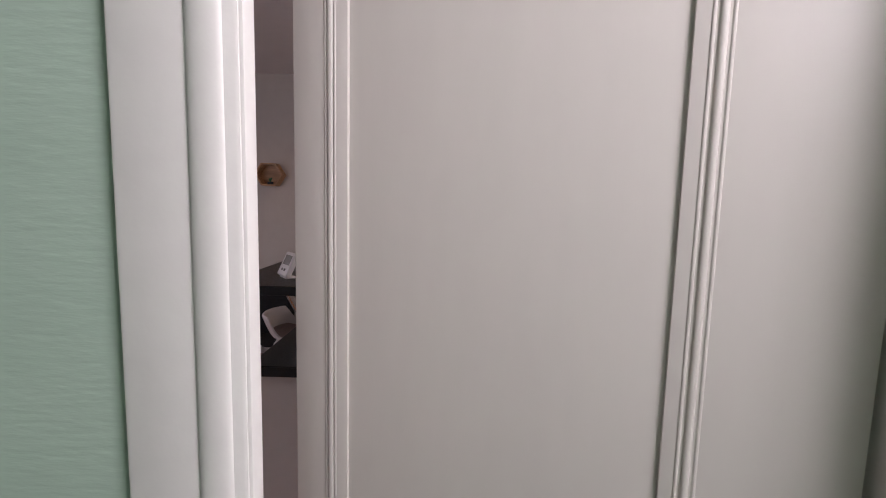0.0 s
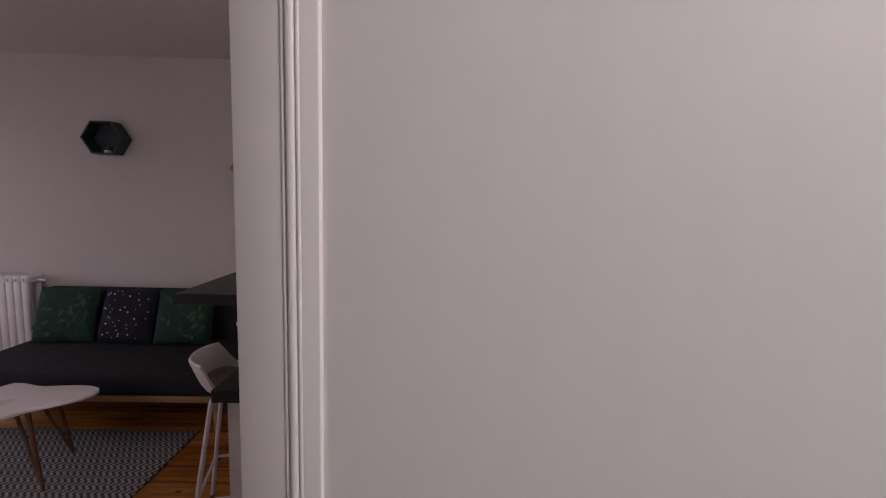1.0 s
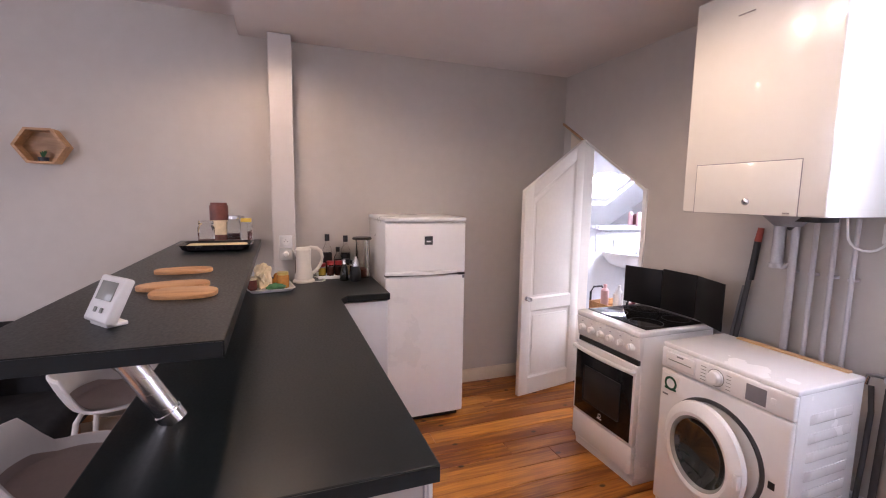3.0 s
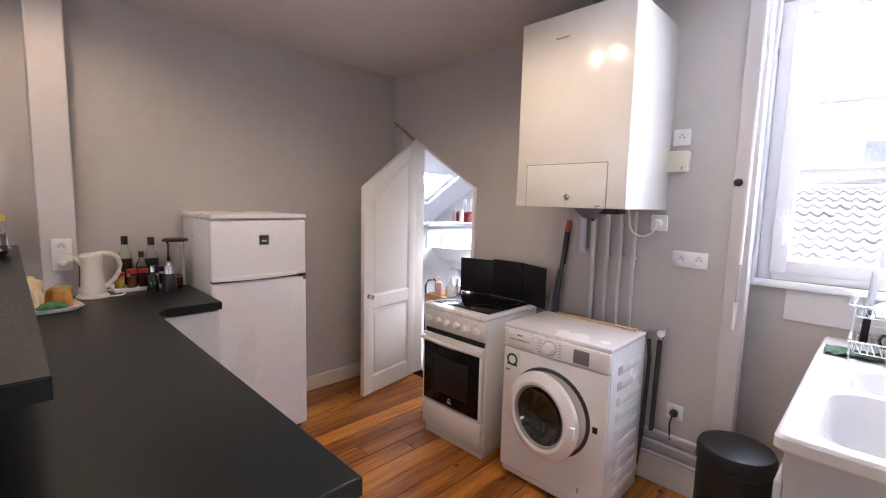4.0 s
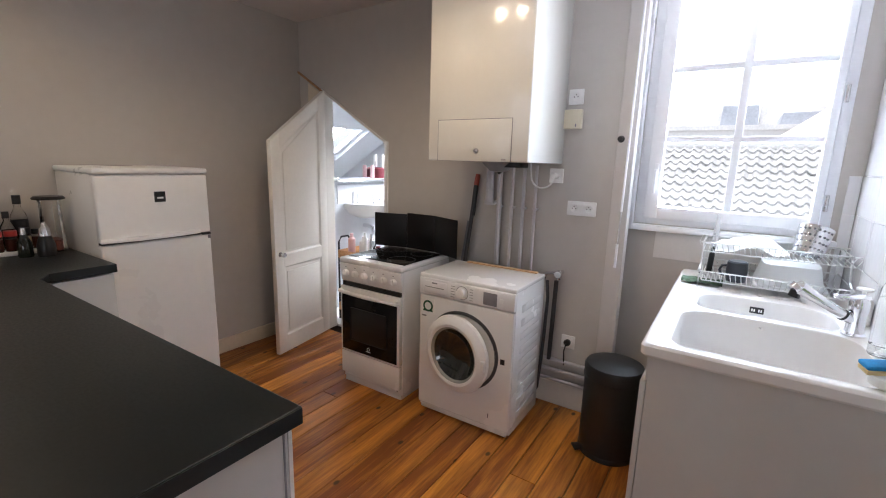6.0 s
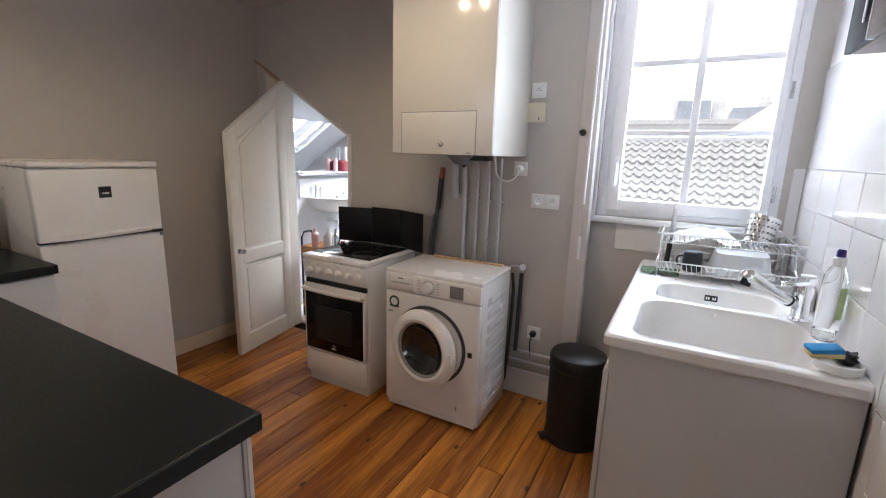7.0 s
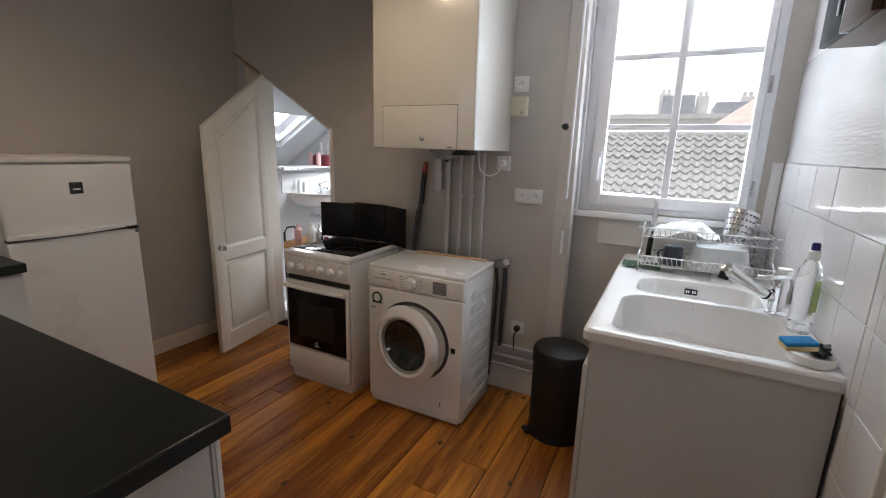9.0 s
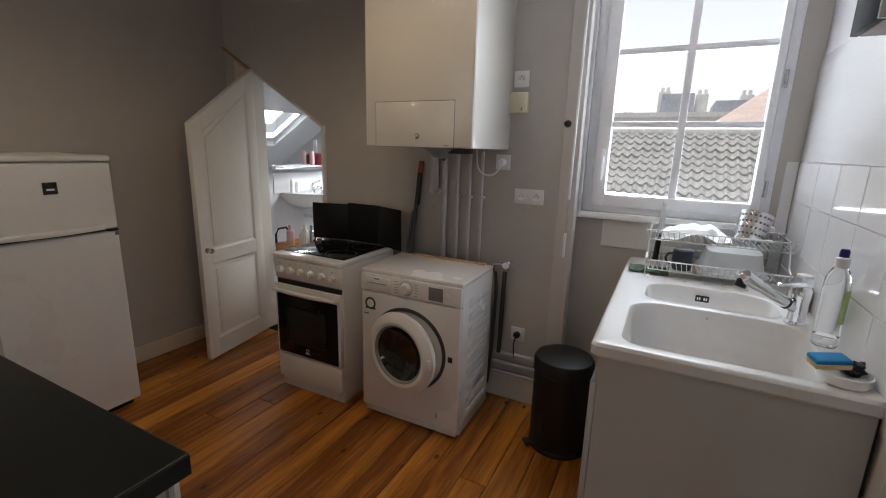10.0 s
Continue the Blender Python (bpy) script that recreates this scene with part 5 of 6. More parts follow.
    prism(bm, [(fx + 0.0135 + 0.0045 * math.sin(math.pi * i / n), yb + 0.013 * math.cos(math.pi * i / n), 0) for i in range(n + 1)], (0, 0, DZ + 0.02))
box(bm, fx, fx + 0.014, DY0 - 0.002, DY1 + 0.002, DZ + 0.012, DZ + 0.104, 0.004)
# splayed jamb on the lock side, straight one on the hinge side
prism(bm, [(fx + 0.012, DY0, 0), (fx - 0.006, DY0, 0), (X_E - 0.006, DY0 - 0.058, 0), (X_E - 0.006, DY0 - 0.070, 0), (fx + 0.0005, DY0 - 0.066, 0), (fx + 0.012, DY0 - 0.004, 0)], (0, 0, DZ), 0.001)
box(bm, X_E - 0.085, fx + 0.012, DY1 - 0.004, DY1 + 0.011, 0, DZ, 0.002)
structure("trim", bm, M_TRIM, "white painted moulded door casing, chipped with age", "trim", smooth=True)


# ---- bathroom door and bathroom ----
def build_bath_door():
    d = tagged(new("door_2"), "white panelled bathroom door with a sloping top, standing open", "door", kind="structure")
    hx, hy = -2.625, 2.535
    ang = math.degrees(math.atan2(1.948 - hy, -2.52 - hx))
    d.matrix_world = pose(hx, hy, 0.015, 0, 0, ang)
    w, t = math.hypot(1.948 - hy, -2.52 - hx), 0.036
    z1, z0 = 1.985, 1.575

    def top(x):
        return z1 + (z0 - z1) * x / w
    a, b = 0.085, w - 0.085
    bm = bmesh.new()
    prism(bm, [(0, 0, 0), (a, 0, 0), (a, 0, top(a)), (0, 0, top(0))], (0, t, 0), 0.0015)
    prism(bm, [(b, 0, 0), (w, 0, 0), (w, 0, top(w)), (b, 0, top(b))], (0, t, 0), 0.0015)
    prism(bm, [(a, 0, top(a) - 0.10), (b, 0, top(b) - 0.10), (b, 0, top(b)), (a, 0, top(a))], (0, t, 0), 0.0015)
    box(bm, a, b, 0, t, 0, 0.13)
    box(bm, a, b, 0, t, 0.665, 0.755)
    part("leaf", bm, M_BATHDOOR, d)
    for zz0, za, zb in ((0.13, 0.665, 0.665), (0.755, top(a) - 0.10, top(b) - 0.10)):
        bm = bmesh.new()
        prism(bm, [(a + 0.001, 0.009, zz0 + 0.001), (b - 0.001, 0.009, zz0 + 0.001), (b - 0.001, 0.009, zb - 0.001), (a + 0.001, 0.009, za - 0.001)], (0, t - 0.018, 0))
        prism(bm, [(a + 0.03, t - 0.009, zz0 + 0.03), (b - 0.03, t - 0.009, zz0 + 0.03), (b - 0.03, t - 0.009, zb - 0.04), (a + 0.03, t - 0.009, za - 0.04)], (0, 0.006, 0), 0.004)
        part("panel", bm, M_BATHDOOR, d)
        bm = bmesh.new()
        for q in ([(a, zz0), (a + 0.014, zz0 + 0.014), (b - 0.014, zz0 + 0.014), (b, zz0)], [(a, zz0), (a + 0.014, zz0 + 0.014), (a + 0.014, za - 0.022), (a, za)],
                  [(b, zz0), (b - 0.014, zz0 + 0.014), (b - 0.014, zb - 0.008), (b, zb)], [(a, za), (a + 0.014, za - 0.022), (b - 0.014, zb - 0.008), (b, zb)]):
            vs = [bm.verts.new((q[0][0], t + 0.002, q[0][1])), bm.verts.new((q[1][0], t - 0.008, q[1][1])), bm.verts.new((q[2][0], t - 0.008, q[2][1])), bm.verts.new((q[3][0], t + 0.002, q[3][1]))]
            bm.faces.new(vs)
        bmesh.ops.recalc_face_normals(bm, faces=bm.faces)
        part("moulding", bm, M_BATHDOOR, d)
    k = part("door_knob", lathe(bmesh.new(), [(0, 0), (0.018, 0), (0.018, 0.004), (0.008, 0.008), (0.008, 0.022), (0.019, 0.032), (0.017, 0.046), (0, 0.05)], 22, (w - 0.045, t, 0.765), pose(0, 0, 0, -90)), M_STEEL, d)


build_bath_door()
SLOPE = (Z_AP - Z_DR) / (DW_R - HX)


def slope_z(x):
    return Z_AP + 0.02 - SLOPE * (x - HX)


BXW, BXE, BYN, BF = -2.95, -1.25, 4.6, 0.02
M_BATH = material("bathroom_paint", (0.60, 0.61, 0.63), 0.6, vary=0.03, scale=2)
bm = bmesh.new()
box(bm, BXW - 0.1, BXW, Y_N + 0.1, BYN, 0, 2.6)
box(bm, BXW - 0.1, BXE + 0.1, BYN, BYN + 0.1, 0, 2.6)
box(bm, BXE, BXE + 0.1, Y_N + 0.1, BYN, 0, 2.6)
structure("wall_bathroom", bm, M_BATH, "pale grey bathroom walls", "wall")
bm = boxed(BXW, BXE, Y_N + 0.1, BYN, 0.0, BF)
structure("floor_bathroom", bm, M_SINKTILE, "raised pale tiled bathroom floor", "floor")
RX0, RX1, RY0, RY1 = -2.30, -1.72, 3.50, 4.13
bm = bmesh.new()
for x0, x1, y0, y1 in ((BXW, RX0, Y_N + 0.1, BYN), (RX1, BXE, Y_N + 0.1, BYN), (RX0, RX1, Y_N + 0.1, RY0), (RX0, RX1, RY1, BYN)):
    prism(bm, [(x0, y0, slope_z(x0)), (x1, y0, slope_z(x1)), (x1, y1, slope_z(x1)), (x0, y1, slope_z(x0))], (0, 0, 0.14))
structure("ceiling_bathroom", bm, M_BATH, "sloping bathroom ceiling with a roof window", "ceiling")
rw = tagged(new("window_2"), "white roof window in the bathroom slope", "window", kind="structure")
bm = bmesh.new()
for x0, x1, y0, y1 in ((RX0, RX0 + 0.05, RY0, RY1), (RX1 - 0.05, RX1, RY0, RY1), (RX0, RX1, RY0, RY0 + 0.05), (RX0, RX1, RY1 - 0.05, RY1)):
    prism(bm, [(x0, y0, slope_z(x0) + 0.06), (x1, y0, slope_z(x1) + 0.06), (x1, y1, slope_z(x1) + 0.06), (x0, y1, slope_z(x0) + 0.06)], (0, 0, 0.06))
part("window_frame", bm, M_PVC, rw)
p = part("pane", prism(bmesh.new(), [(RX0, RY0, slope_z(RX0) + 0.09), (RX1, RY0, slope_z(RX1) + 0.09), (RX1, RY1, slope_z(RX1) + 0.09), (RX0, RY1, slope_z(RX0) + 0.09)], (0, 0, 0.004)), M_GLASS, rw, smooth=False)
p.visible_shadow = False
mr = thing("bathroom_mirror", "wide frameless mirror on the bathroom wall", "mirror", pose(BXW, 3.3, 1.30))
part("glass", boxed(0.002, 0.008, -0.42, 0.55, 0.0, 0.85, 0.001), M_MIRROR, mr, smooth=False)
sh = thing("mirror_shelf", "pale shelf with a chrome rail under the mirror", "shelf", pose(BXW, 3.3, 1.275))
part("board", boxed(0.0, 0.12, -0.36, 0.55, 0.0, 0.016, 0.003), M_PVC, sh)
part("rail", tube(bmesh.new(), [(0.0, -0.40, 0.0), (0.13, -0.40, 0.0), (0.13, -0.3, 0.0), (0.13, 0.5, 0.0)], 0.008), M_CHROME, sh)
part("rail_knob", lathe(bmesh.new(), [(0, -0.02), (0.018, -0.015), (0.022, 0), (0.018, 0.015), (0, 0.02)], 16, (0.12, -0.40, 0.012)), M_CHROME, sh)
for y, hh, r, mt, nm, lb in ((3.42, 0.13, 0.022, M_PINK, "toiletry_bottle", "pale pink toiletry bottle"), (3.52, 0.11, 0.055, M_RED, "toiletry_tin", "dark red round tin"), (3.60, 0.07, 0.04, M_PINK, "toiletry_pot", "pink cosmetic pot"),
                             (3.68, 0.09, 0.03, M_PLASTIC, "toiletry_pot", "white cosmetic pot"), (3.58, 0.24, 0.02, M_PLASTIC, "toiletry_bottle", "tall white spray bottle")):
    bottle(nm, lb + " on the bathroom shelf", pose(BXW + 0.06, y, 1.2915), [(0, 0), (r, 0), (r, hh * 0.85), (r * 0.7, hh), (0, hh)], mt, cat="toiletry", group="toiletries")
ls = thing("wash_basin", "white ceramic wash basin on the bathroom wall", "basin", pose(BXW, 3.36, 0.90))
bm = bmesh.new()
prev = None
for sc, z in ((0.35, 0.0), (0.7, 0.04), (0.97, 0.12), (1.0, 0.15), (0.96, 0.155), (0.86, 0.15), (0.75, 0.09), (0.45, 0.06)):
    ring = []
    for i in range(33):
        a = math.pi * i / 32 - math.pi / 2
        ring.append(bm.verts.new((0.001 + 0.42 * sc * math.cos(a) ** 0.8 if 0 < i < 32 else 0.001, 0.29 * sc * math.sin(a), z)))
    if prev:
        for i in range(32):
            bm.faces.new((prev[i], prev[i + 1], ring[i + 1], ring[i]))
    prev = ring
bm.faces.new(prev)
bmesh.ops.recalc_face_normals(bm, faces=bm.faces)
part("bowl", bm, M_SINK, ls)
part("splashback", boxed(0.001, 0.010, -0.37, 0.45, 0.15, 0.33, 0.002), M_TILE, ls)
bt = part("tap", lathe(bmesh.new(), [(0, 0.13), (0.022, 0.13), (0.02, 0.2), (0.022, 0.21), (0, 0.225)], 18, (0.07, 0.04, 0)), M_CHROME, ls)
part("spout", cyl(bmesh.new(), (0.07, 0.04, 0.165), (0.19, 0.03, 0.185), 0.012, n=14), M_CHROME, bt)
part("lever", cyl(bmesh.new(), (0.07, 0.04, 0.222), (0.15, 0.06, 0.25), 0.008, n=10), M_CHROME, bt)
part("waste_trap", tube(bmesh.new(), [(0.2, 0, 0.02), (0.2, 0, -0.1), (0.18, 0, -0.17), (0.13, 0, -0.17), (0.11, 0, -0.1), (0.05, 0, -0.09), (0.0, 0, -0.09)], 0.02, 14), M_CHROME, ls)
for y, r, hh in ((3.16, 0.02, 0.12), (3.22, 0.018, 0.10), (3.52, 0.03, 0.045)):
    bottle("soap_bottle", "white soap bottle on the wash basin", pose(BXW + 0.055, y, 1.051), [(0, 0), (r, 0), (r, hh * 0.8), (r * 0.4, hh), (0, hh)], M_PLASTIC, cat="toiletry", group="toiletries")


def build_trolley():
    t = thing("trolley", "small trolley with a wooden tray and black tube handles", "trolley", pose(-2.64, 2.70, BF))
    w, d = 0.40, 0.28
    for z in (0.12, 0.60):
        sh = part("tray", boxed(0, w, 0, d, z, z + 0.012, 0.002), M_BOARD, t)
        for x0, x1, y0, y1 in ((0, w, 0, 0.012), (0, w, d - 0.012, d), (0, 0.012, 0.012, d - 0.012), (w - 0.012, w, 0.012, d - 0.012)):
            part("tray_side", boxed(x0, x1, y0, y1, z + 0.012, z + 0.07, 0.002), M_BOARD, sh)
    for x in (-0.008, w + 0.008):
        part("tube_handle", tube(bmesh.new(), [(x, 0.02, 0.03), (x, 0.02, 0.74), (x, 0.05, 0.78), (x, 0.13, 0.78), (x, 0.16, 0.74), (x, 0.16, 0.03)], 0.009, 10), M_BLACK, t)
    for x in (0.03, w - 0.03):
        for y in (0.03, d - 0.03):
            part("castor", cyl(bmesh.new(), (x - 0.01, y, 0.02), (x + 0.01, y, 0.02), 0.02, n=14), M_BLACK, t)
            part("castor_stem", cyl(bmesh.new(), (x, y, 0.035), (x, y, 0.122), 0.008, n=8), M_BLACK, t)


build_trolley()
for x, y, r, hh, mt, lb in ((-2.57, 2.80, 0.032, 0.20, M_PINK, "pink shampoo bottle"), (-2.49, 2.87, 0.04, 0.17, M_PLASTIC, "white shampoo bottle"), (-2.42, 2.81, 0.028, 0.22, M_PLASTIC, "white lotion bottle"),
                            (-2.34, 2.89, 0.045, 0.10, M_RED, "dark red pot"), (-2.33, 2.79, 0.03, 0.22, M_CHROME, "steel spray can")):
    bottle("toiletry_bottle", lb + " in the trolley tray", pose(x, y, BF + 0.612), [(0, 0), (r, 0), (r, hh * 0.75), (r * 0.45, hh * 0.85), (r * 0.45, hh), (0, hh)], mt, cat="toiletry", group="toiletries")


# ---- things on the bar and the worktop ----
ZB = 1.228


def build_board(x, y, rz, ln, wd, label):
    b = thing("serving_board", label, "board", pose(x, y, ZB, 0, 0, rz), "wooden boards")
    pts = []
    for i in range(28):
        a = 2 * math.pi * i / 28
        pts.append((wd / 2 * math.copysign(abs(math.cos(a)) ** 0.75, math.cos(a)), ln / 2 * math.copysign(abs(math.sin(a)) ** 0.9, math.sin(a)), 0.0))
    part("board", prism(bmesh.new(), pts, (0, 0, 0.014), 0.003), M_BOARD, b)
    return b


build_board(-1.60, -0.09, 6, 0.20, 0.115, "oval beech serving board on the bar")
build_board(-1.29, -0.065, 12, 0.21, 0.12, "oval beech serving board on the bar, one resting on another")
b3 = build_board(-1.14, -0.012, -4, 0.185, 0.11, "oval beech serving board tipped onto its neighbour")
b3.matrix_world = pose(-1.15, -0.012, ZB + 0.002, 0, 4, -4)

dv = thing("weather_station", "small white tabletop display on the bar", "display", pose(-0.86, -0.135, ZB, 0, 0, 40))
bm = boxed(-0.055, 0.055, -0.012, 0.012, 0.004, 0.115, 0.006, 3, m=pose(0, 0, 0.004, -26))
part("case", bm, M_PLASTIC, dv)
part("screen", boxed(-0.036, 0.036, -0.0135, -0.0115, 0.055, 0.10, 0.001, m=pose(0, 0, 0.004, -26)), M_LCD, dv, "grey display window")
part("button", boxed(-0.02, -0.008, -0.015, -0.0115, 0.026, 0.038, 0.002, m=pose(0, 0, 0.004, -26)), M_LCD, dv)
part("button", boxed(0.008, 0.02, -0.015, -0.0115, 0.026, 0.038, 0.002, m=pose(0, 0, 0.004, -26)), M_LCD, dv)
part("stand", boxed(-0.04, 0.04, 0.0, 0.045, 0.0, 0.010, 0.003), M_PLASTIC, dv)

tr = thing("oven_tray", "black enamelled tray with a pale lining on the bar", "tray", pose(-2.36, -0.06, ZB))
bm = bmesh.new()
prev = None
for g, z in ((-0.02, 0.0), (0.0, 0.008), (0.012, 0.035), (0.022, 0.037), (0.010, 0.032), (-0.006, 0.012)):
    ring, _ = loop(bm, rounded(-0.11 - g, 0.11 + g, -0.16 - g, 0.16 + g, 0.04, z))
    if prev:
        bridge(bm, prev, ring)
    else:
        bm.faces.new(ring)
    prev = ring
bm.faces.new(prev)
bmesh.ops.recalc_face_normals(bm, faces=bm.faces)
part("pan", bm, M_TRAY, tr)
part("lining", prism(bmesh.new(), rounded(-0.10, 0.10, -0.15, 0.15, 0.03, 0.0125), (0, 0, 0.014), 0.003), M_FOOD, tr)


def build_jar(x, y, z, r, h, fill, fill_mat, lid_mat, label, metal=False):
    if metal:
        j = thing("storage_tin", label, "tin", pose(x, y, z), "storage jars")
        part("body", lathe(bmesh.new(), [(0, 0), (r, 0), (r, h), (0, h)], 28), fill_mat, j)
        part("paper_label", lathe(bmesh.new(), [(r, h * 0.25), (r + 0.001, h * 0.25), (r + 0.001, h * 0.62), (r, h * 0.62)], 28), M_FOOD, j)
    else:
        j = thing("storage_jar", label, "jar", pose(x, y, z), "storage jars")
        g = part("body", lathe(bmesh.new(), [(0, 0.001), (r * 0.9, 0), (r, 0.008), (r, h * 0.82), (r * 0.8, h * 0.92), (r * 0.8, h)], 28), M_JAR, j)
        if fill:
            part("contents", lathe(bmesh.new(), [(0, 0.005), (r * 0.9, 0.005), (r * 0.93, 0.012), (r * 0.93, h * fill), (0, h * fill + 0.004)], 24), fill_mat, j)
    part("lid", lathe(bmesh.new(), [(r * 0.84, h - 0.006), (r * 0.90, h - 0.006), (r * 0.90, h + 0.012), (r * 0.86, h + 0.016), (0, h + 0.016)], 28), lid_mat, j)


build_jar(-2.66, -0.08, ZB, 0.052, 0.235, 0, M_BROWN, M_BROWN, "brown storage tin with a pale label on the bar", True)
build_jar(-2.56, -0.14, ZB, 0.045, 0.13, 0.3, M_SPICE, M_JAR, "glass jar with red contents on the bar")
build_jar(-2.62, 0.005, ZB, 0.042, 0.16, 0.18, M_SPICE, M_STEEL, "tall glass jar with a metal lid on the bar")
build_jar(-2.57, 0.075, ZB, 0.034, 0.145, 0.1, M_HONEY, M_YELLOW, "glass jar with a yellow lid on the bar")
build_jar(-2.72, 0.02, ZB, 0.040, 0.15, 0.4, M_SPICE, M_STEEL, "glass jar with a metal lid on the bar")


M_KETTLE = material("cream_kettle_plastic", (0.72, 0.68, 0.60), 0.35, vary=0.03, scale=8)
M_GAUGE = material("brown_gauge_plastic", (0.10, 0.035, 0.012), 0.2, vary=0.1)


def build_kettle():
    k_ = thing("kettle", "cream white plastic electric kettle on the worktop", "kettle", pose(-2.66, 0.405, ZC, 0, 0, 0) @ Matrix.Diagonal((0.86, 0.86, 0.96, 1)))
    part("base", lathe(bmesh.new(), [(0, 0), (0.080, 0), (0.082, 0.008), (0.070, 0.02), (0, 0.02)], 30), M_KETTLE, k_)
    part("jug", lathe(bmesh.new(), [(0, 0.021), (0.066, 0.021), (0.067, 0.04), (0.056, 0.11), (0.054, 0.16), (0.058, 0.222), (0.052, 0.230), (0, 0.232)], 32), M_KETTLE, k_)
    part("lid", lathe(bmesh.new(), [(0.054, 0.228), (0.05, 0.236), (0.018, 0.240), (0, 0.241)], 26), M_KETTLE, k_)
    bm = bmesh.new()
    lo, hi = [], []
    for k in range(7):
        a = radians(-112 + k * 7)
        lo.append(bm.verts.new((0.0635 * math.cos(a), 0.0635 * math.sin(a), 0.062)))
        hi.append(bm.verts.new((0.0562 * math.cos(a), 0.0562 * math.sin(a), 0.175)))
    for k in range(6):
        bm.faces.new((lo[k], lo[k + 1], hi[k + 1], hi[k]))
    part("water_gauge", bm, M_GAUGE, k_, "brown translucent water gauge")
    part("spout", prism(bmesh.new(), [(0.0, -0.03, 0.16), (0.0, -0.03, 0.222), (0, -0.085, 0.222), (0, -0.066, 0.19)], (0.001, 0, 0)), M_KETTLE, k_)
    bm = prism(bmesh.new(), [(-0.022, -0.045, 0.17), (0.022, -0.045, 0.17), (0.012, -0.085, 0.221), (-0.012, -0.085, 0.221), (-0.03, -0.045, 0.221)][:4], (0, 0.012, 0.004), 0.003)
    part("spout_lip", bm, M_KETTLE, k_)
    part("handle", tube(bmesh.new(), [(0, 0.02, 0.232), (0, 0.06, 0.236), (0, 0.10, 0.230), (0, 0.130, 0.208), (0, 0.140, 0.17), (0, 0.132, 0.13), (0, 0.112, 0.095), (0, 0.085, 0.07), (0, 0.058, 0.055)], 0.012, 14), M_KETTLE, k_)
    part("cord", tube(bmesh.new(), [(0.05, 0.075, 0.005), (0.05, 0.13, 0.005), (0.0, 0.16, 0.005), (-0.08, 0.13, 0.005), (-0.15, 0.06, 0.02), (-0.20, 0.0, 0.1)], 0.004), M_KETTLE, k_)


build_kettle()
st = thing("serving_tray", "white tray holding packets, jars and fruit on the worktop", "tray", pose(-2.47, 0.215, ZC, 0, 0, 8))
bm = bmesh.new()
prev = None
for g, z in ((-0.012, 0.0), (0.0, 0.004), (0.012, 0.022), (0.018, 0.022), (0.006, 0.014), (-0.004, 0.007)):
    ring, _ = loop(bm, rounded(-0.16 - g, 0.11 + g, -0.13 - g, 0.10 + g, 0.03, z))
    if prev:
        bridge(bm, prev, ring)
    else:
        bm.faces.new(ring)
    prev = ring
bm.faces.new(prev)
bmesh.ops.recalc_face_normals(bm, faces=bm.faces)
part("pan", bm, M_PLASTIC, st)


def lump(name, label, cat, m, size, mat, seed, rough=0.4):
    b = thing(name, label, cat, m)
    bm = bmesh.new()
    bmesh.ops.create_icosphere(bm, subdivisions=4, radius=1)
    for v in bm.verts:
        k = 1 + rough * noise.noise(v.co * 1.7 + Vector((seed, 0, 0))) + rough * 0.4 * noise.noise(v.co * 4.5 + Vector((0, seed, 0)))
        v.co = Vector((v.co.x * size[0] * k, v.co.y * size[1] * k, max(0.0, (v.co.z * k + 0.75)) * size[2] / 1.5))
    part("packet", bm, mat, b)


lump("bread_bag", "crumpled cream bread bag on the tray", "bag", pose(-2.50, 0.16, ZC + 0.008), (0.055, 0.05, 0.115), M_FOOD, 3.1, 0.5)
lump("food_packet", "small green packet on the tray", "packet", pose(-2.39, 0.235, ZC + 0.008), (0.03, 0.05, 0.035), M_GREENP, 7.7, 0.3)
lump("food_packet", "orange snack packet on the tray", "packet", pose(-2.56, 0.26, ZC + 0.008), (0.03, 0.045, 0.07), M_HONEY, 5.2, 0.4)
bottle("honey_jar", "honey jar with a gold lid on the tray", pose(-2.47, 0.275, ZC + 0.008), [(0, 0), (0.035, 0), (0.036, 0.07), (0.03, 0.08), (0, 0.08)], M_HONEY, [(0.031, 0.078), (0.033, 0.078), (0.033, 0.095), (0, 0.096)], M_BRASS, cat="jar")
bottle("spread_jar", "small jar with a pale lid on the tray", pose(-2.44, 0.10, ZC + 0.008), [(0, 0), (0.03, 0), (0.03, 0.06), (0, 0.06)], M_SPICE, [(0.029, 0.06), (0.031, 0.06), (0.031, 0.075), (0, 0.076)], M_FOOD, cat="jar")

rk = thing("bottle_tray", "low white tray for oil bottles and spices", "tray", pose(-2.80, 0.64, ZC, 0, 0, 0))
part("pan", boxed(-0.085, 0.10, -0.14, 0.13, 0.0, 0.022, 0.005), M_PLASTIC, rk)
for x, y, r, h, lb in ((-2.83, 0.575, 0.033, 0.275, "square clear oil bottle with a black cap"), (-2.82, 0.70, 0.034, 0.265, "clear vinegar bottle with a black cap"),
                       (-2.77, 0.640, 0.028, 0.19, "small clear bottle with a dark label")):
    ob_ = bottle("oil_bottle", lb + " on the worktop", pose(x, y, ZC + 0.0225), [(0, 0.001), (r * 0.95, 0), (r, 0.005), (r, h * 0.55), (r * 0.85, h * 0.64), (r * 0.42, h * 0.76), (r * 0.40, h * 0.86), (0, h * 0.86)], M_JAR,
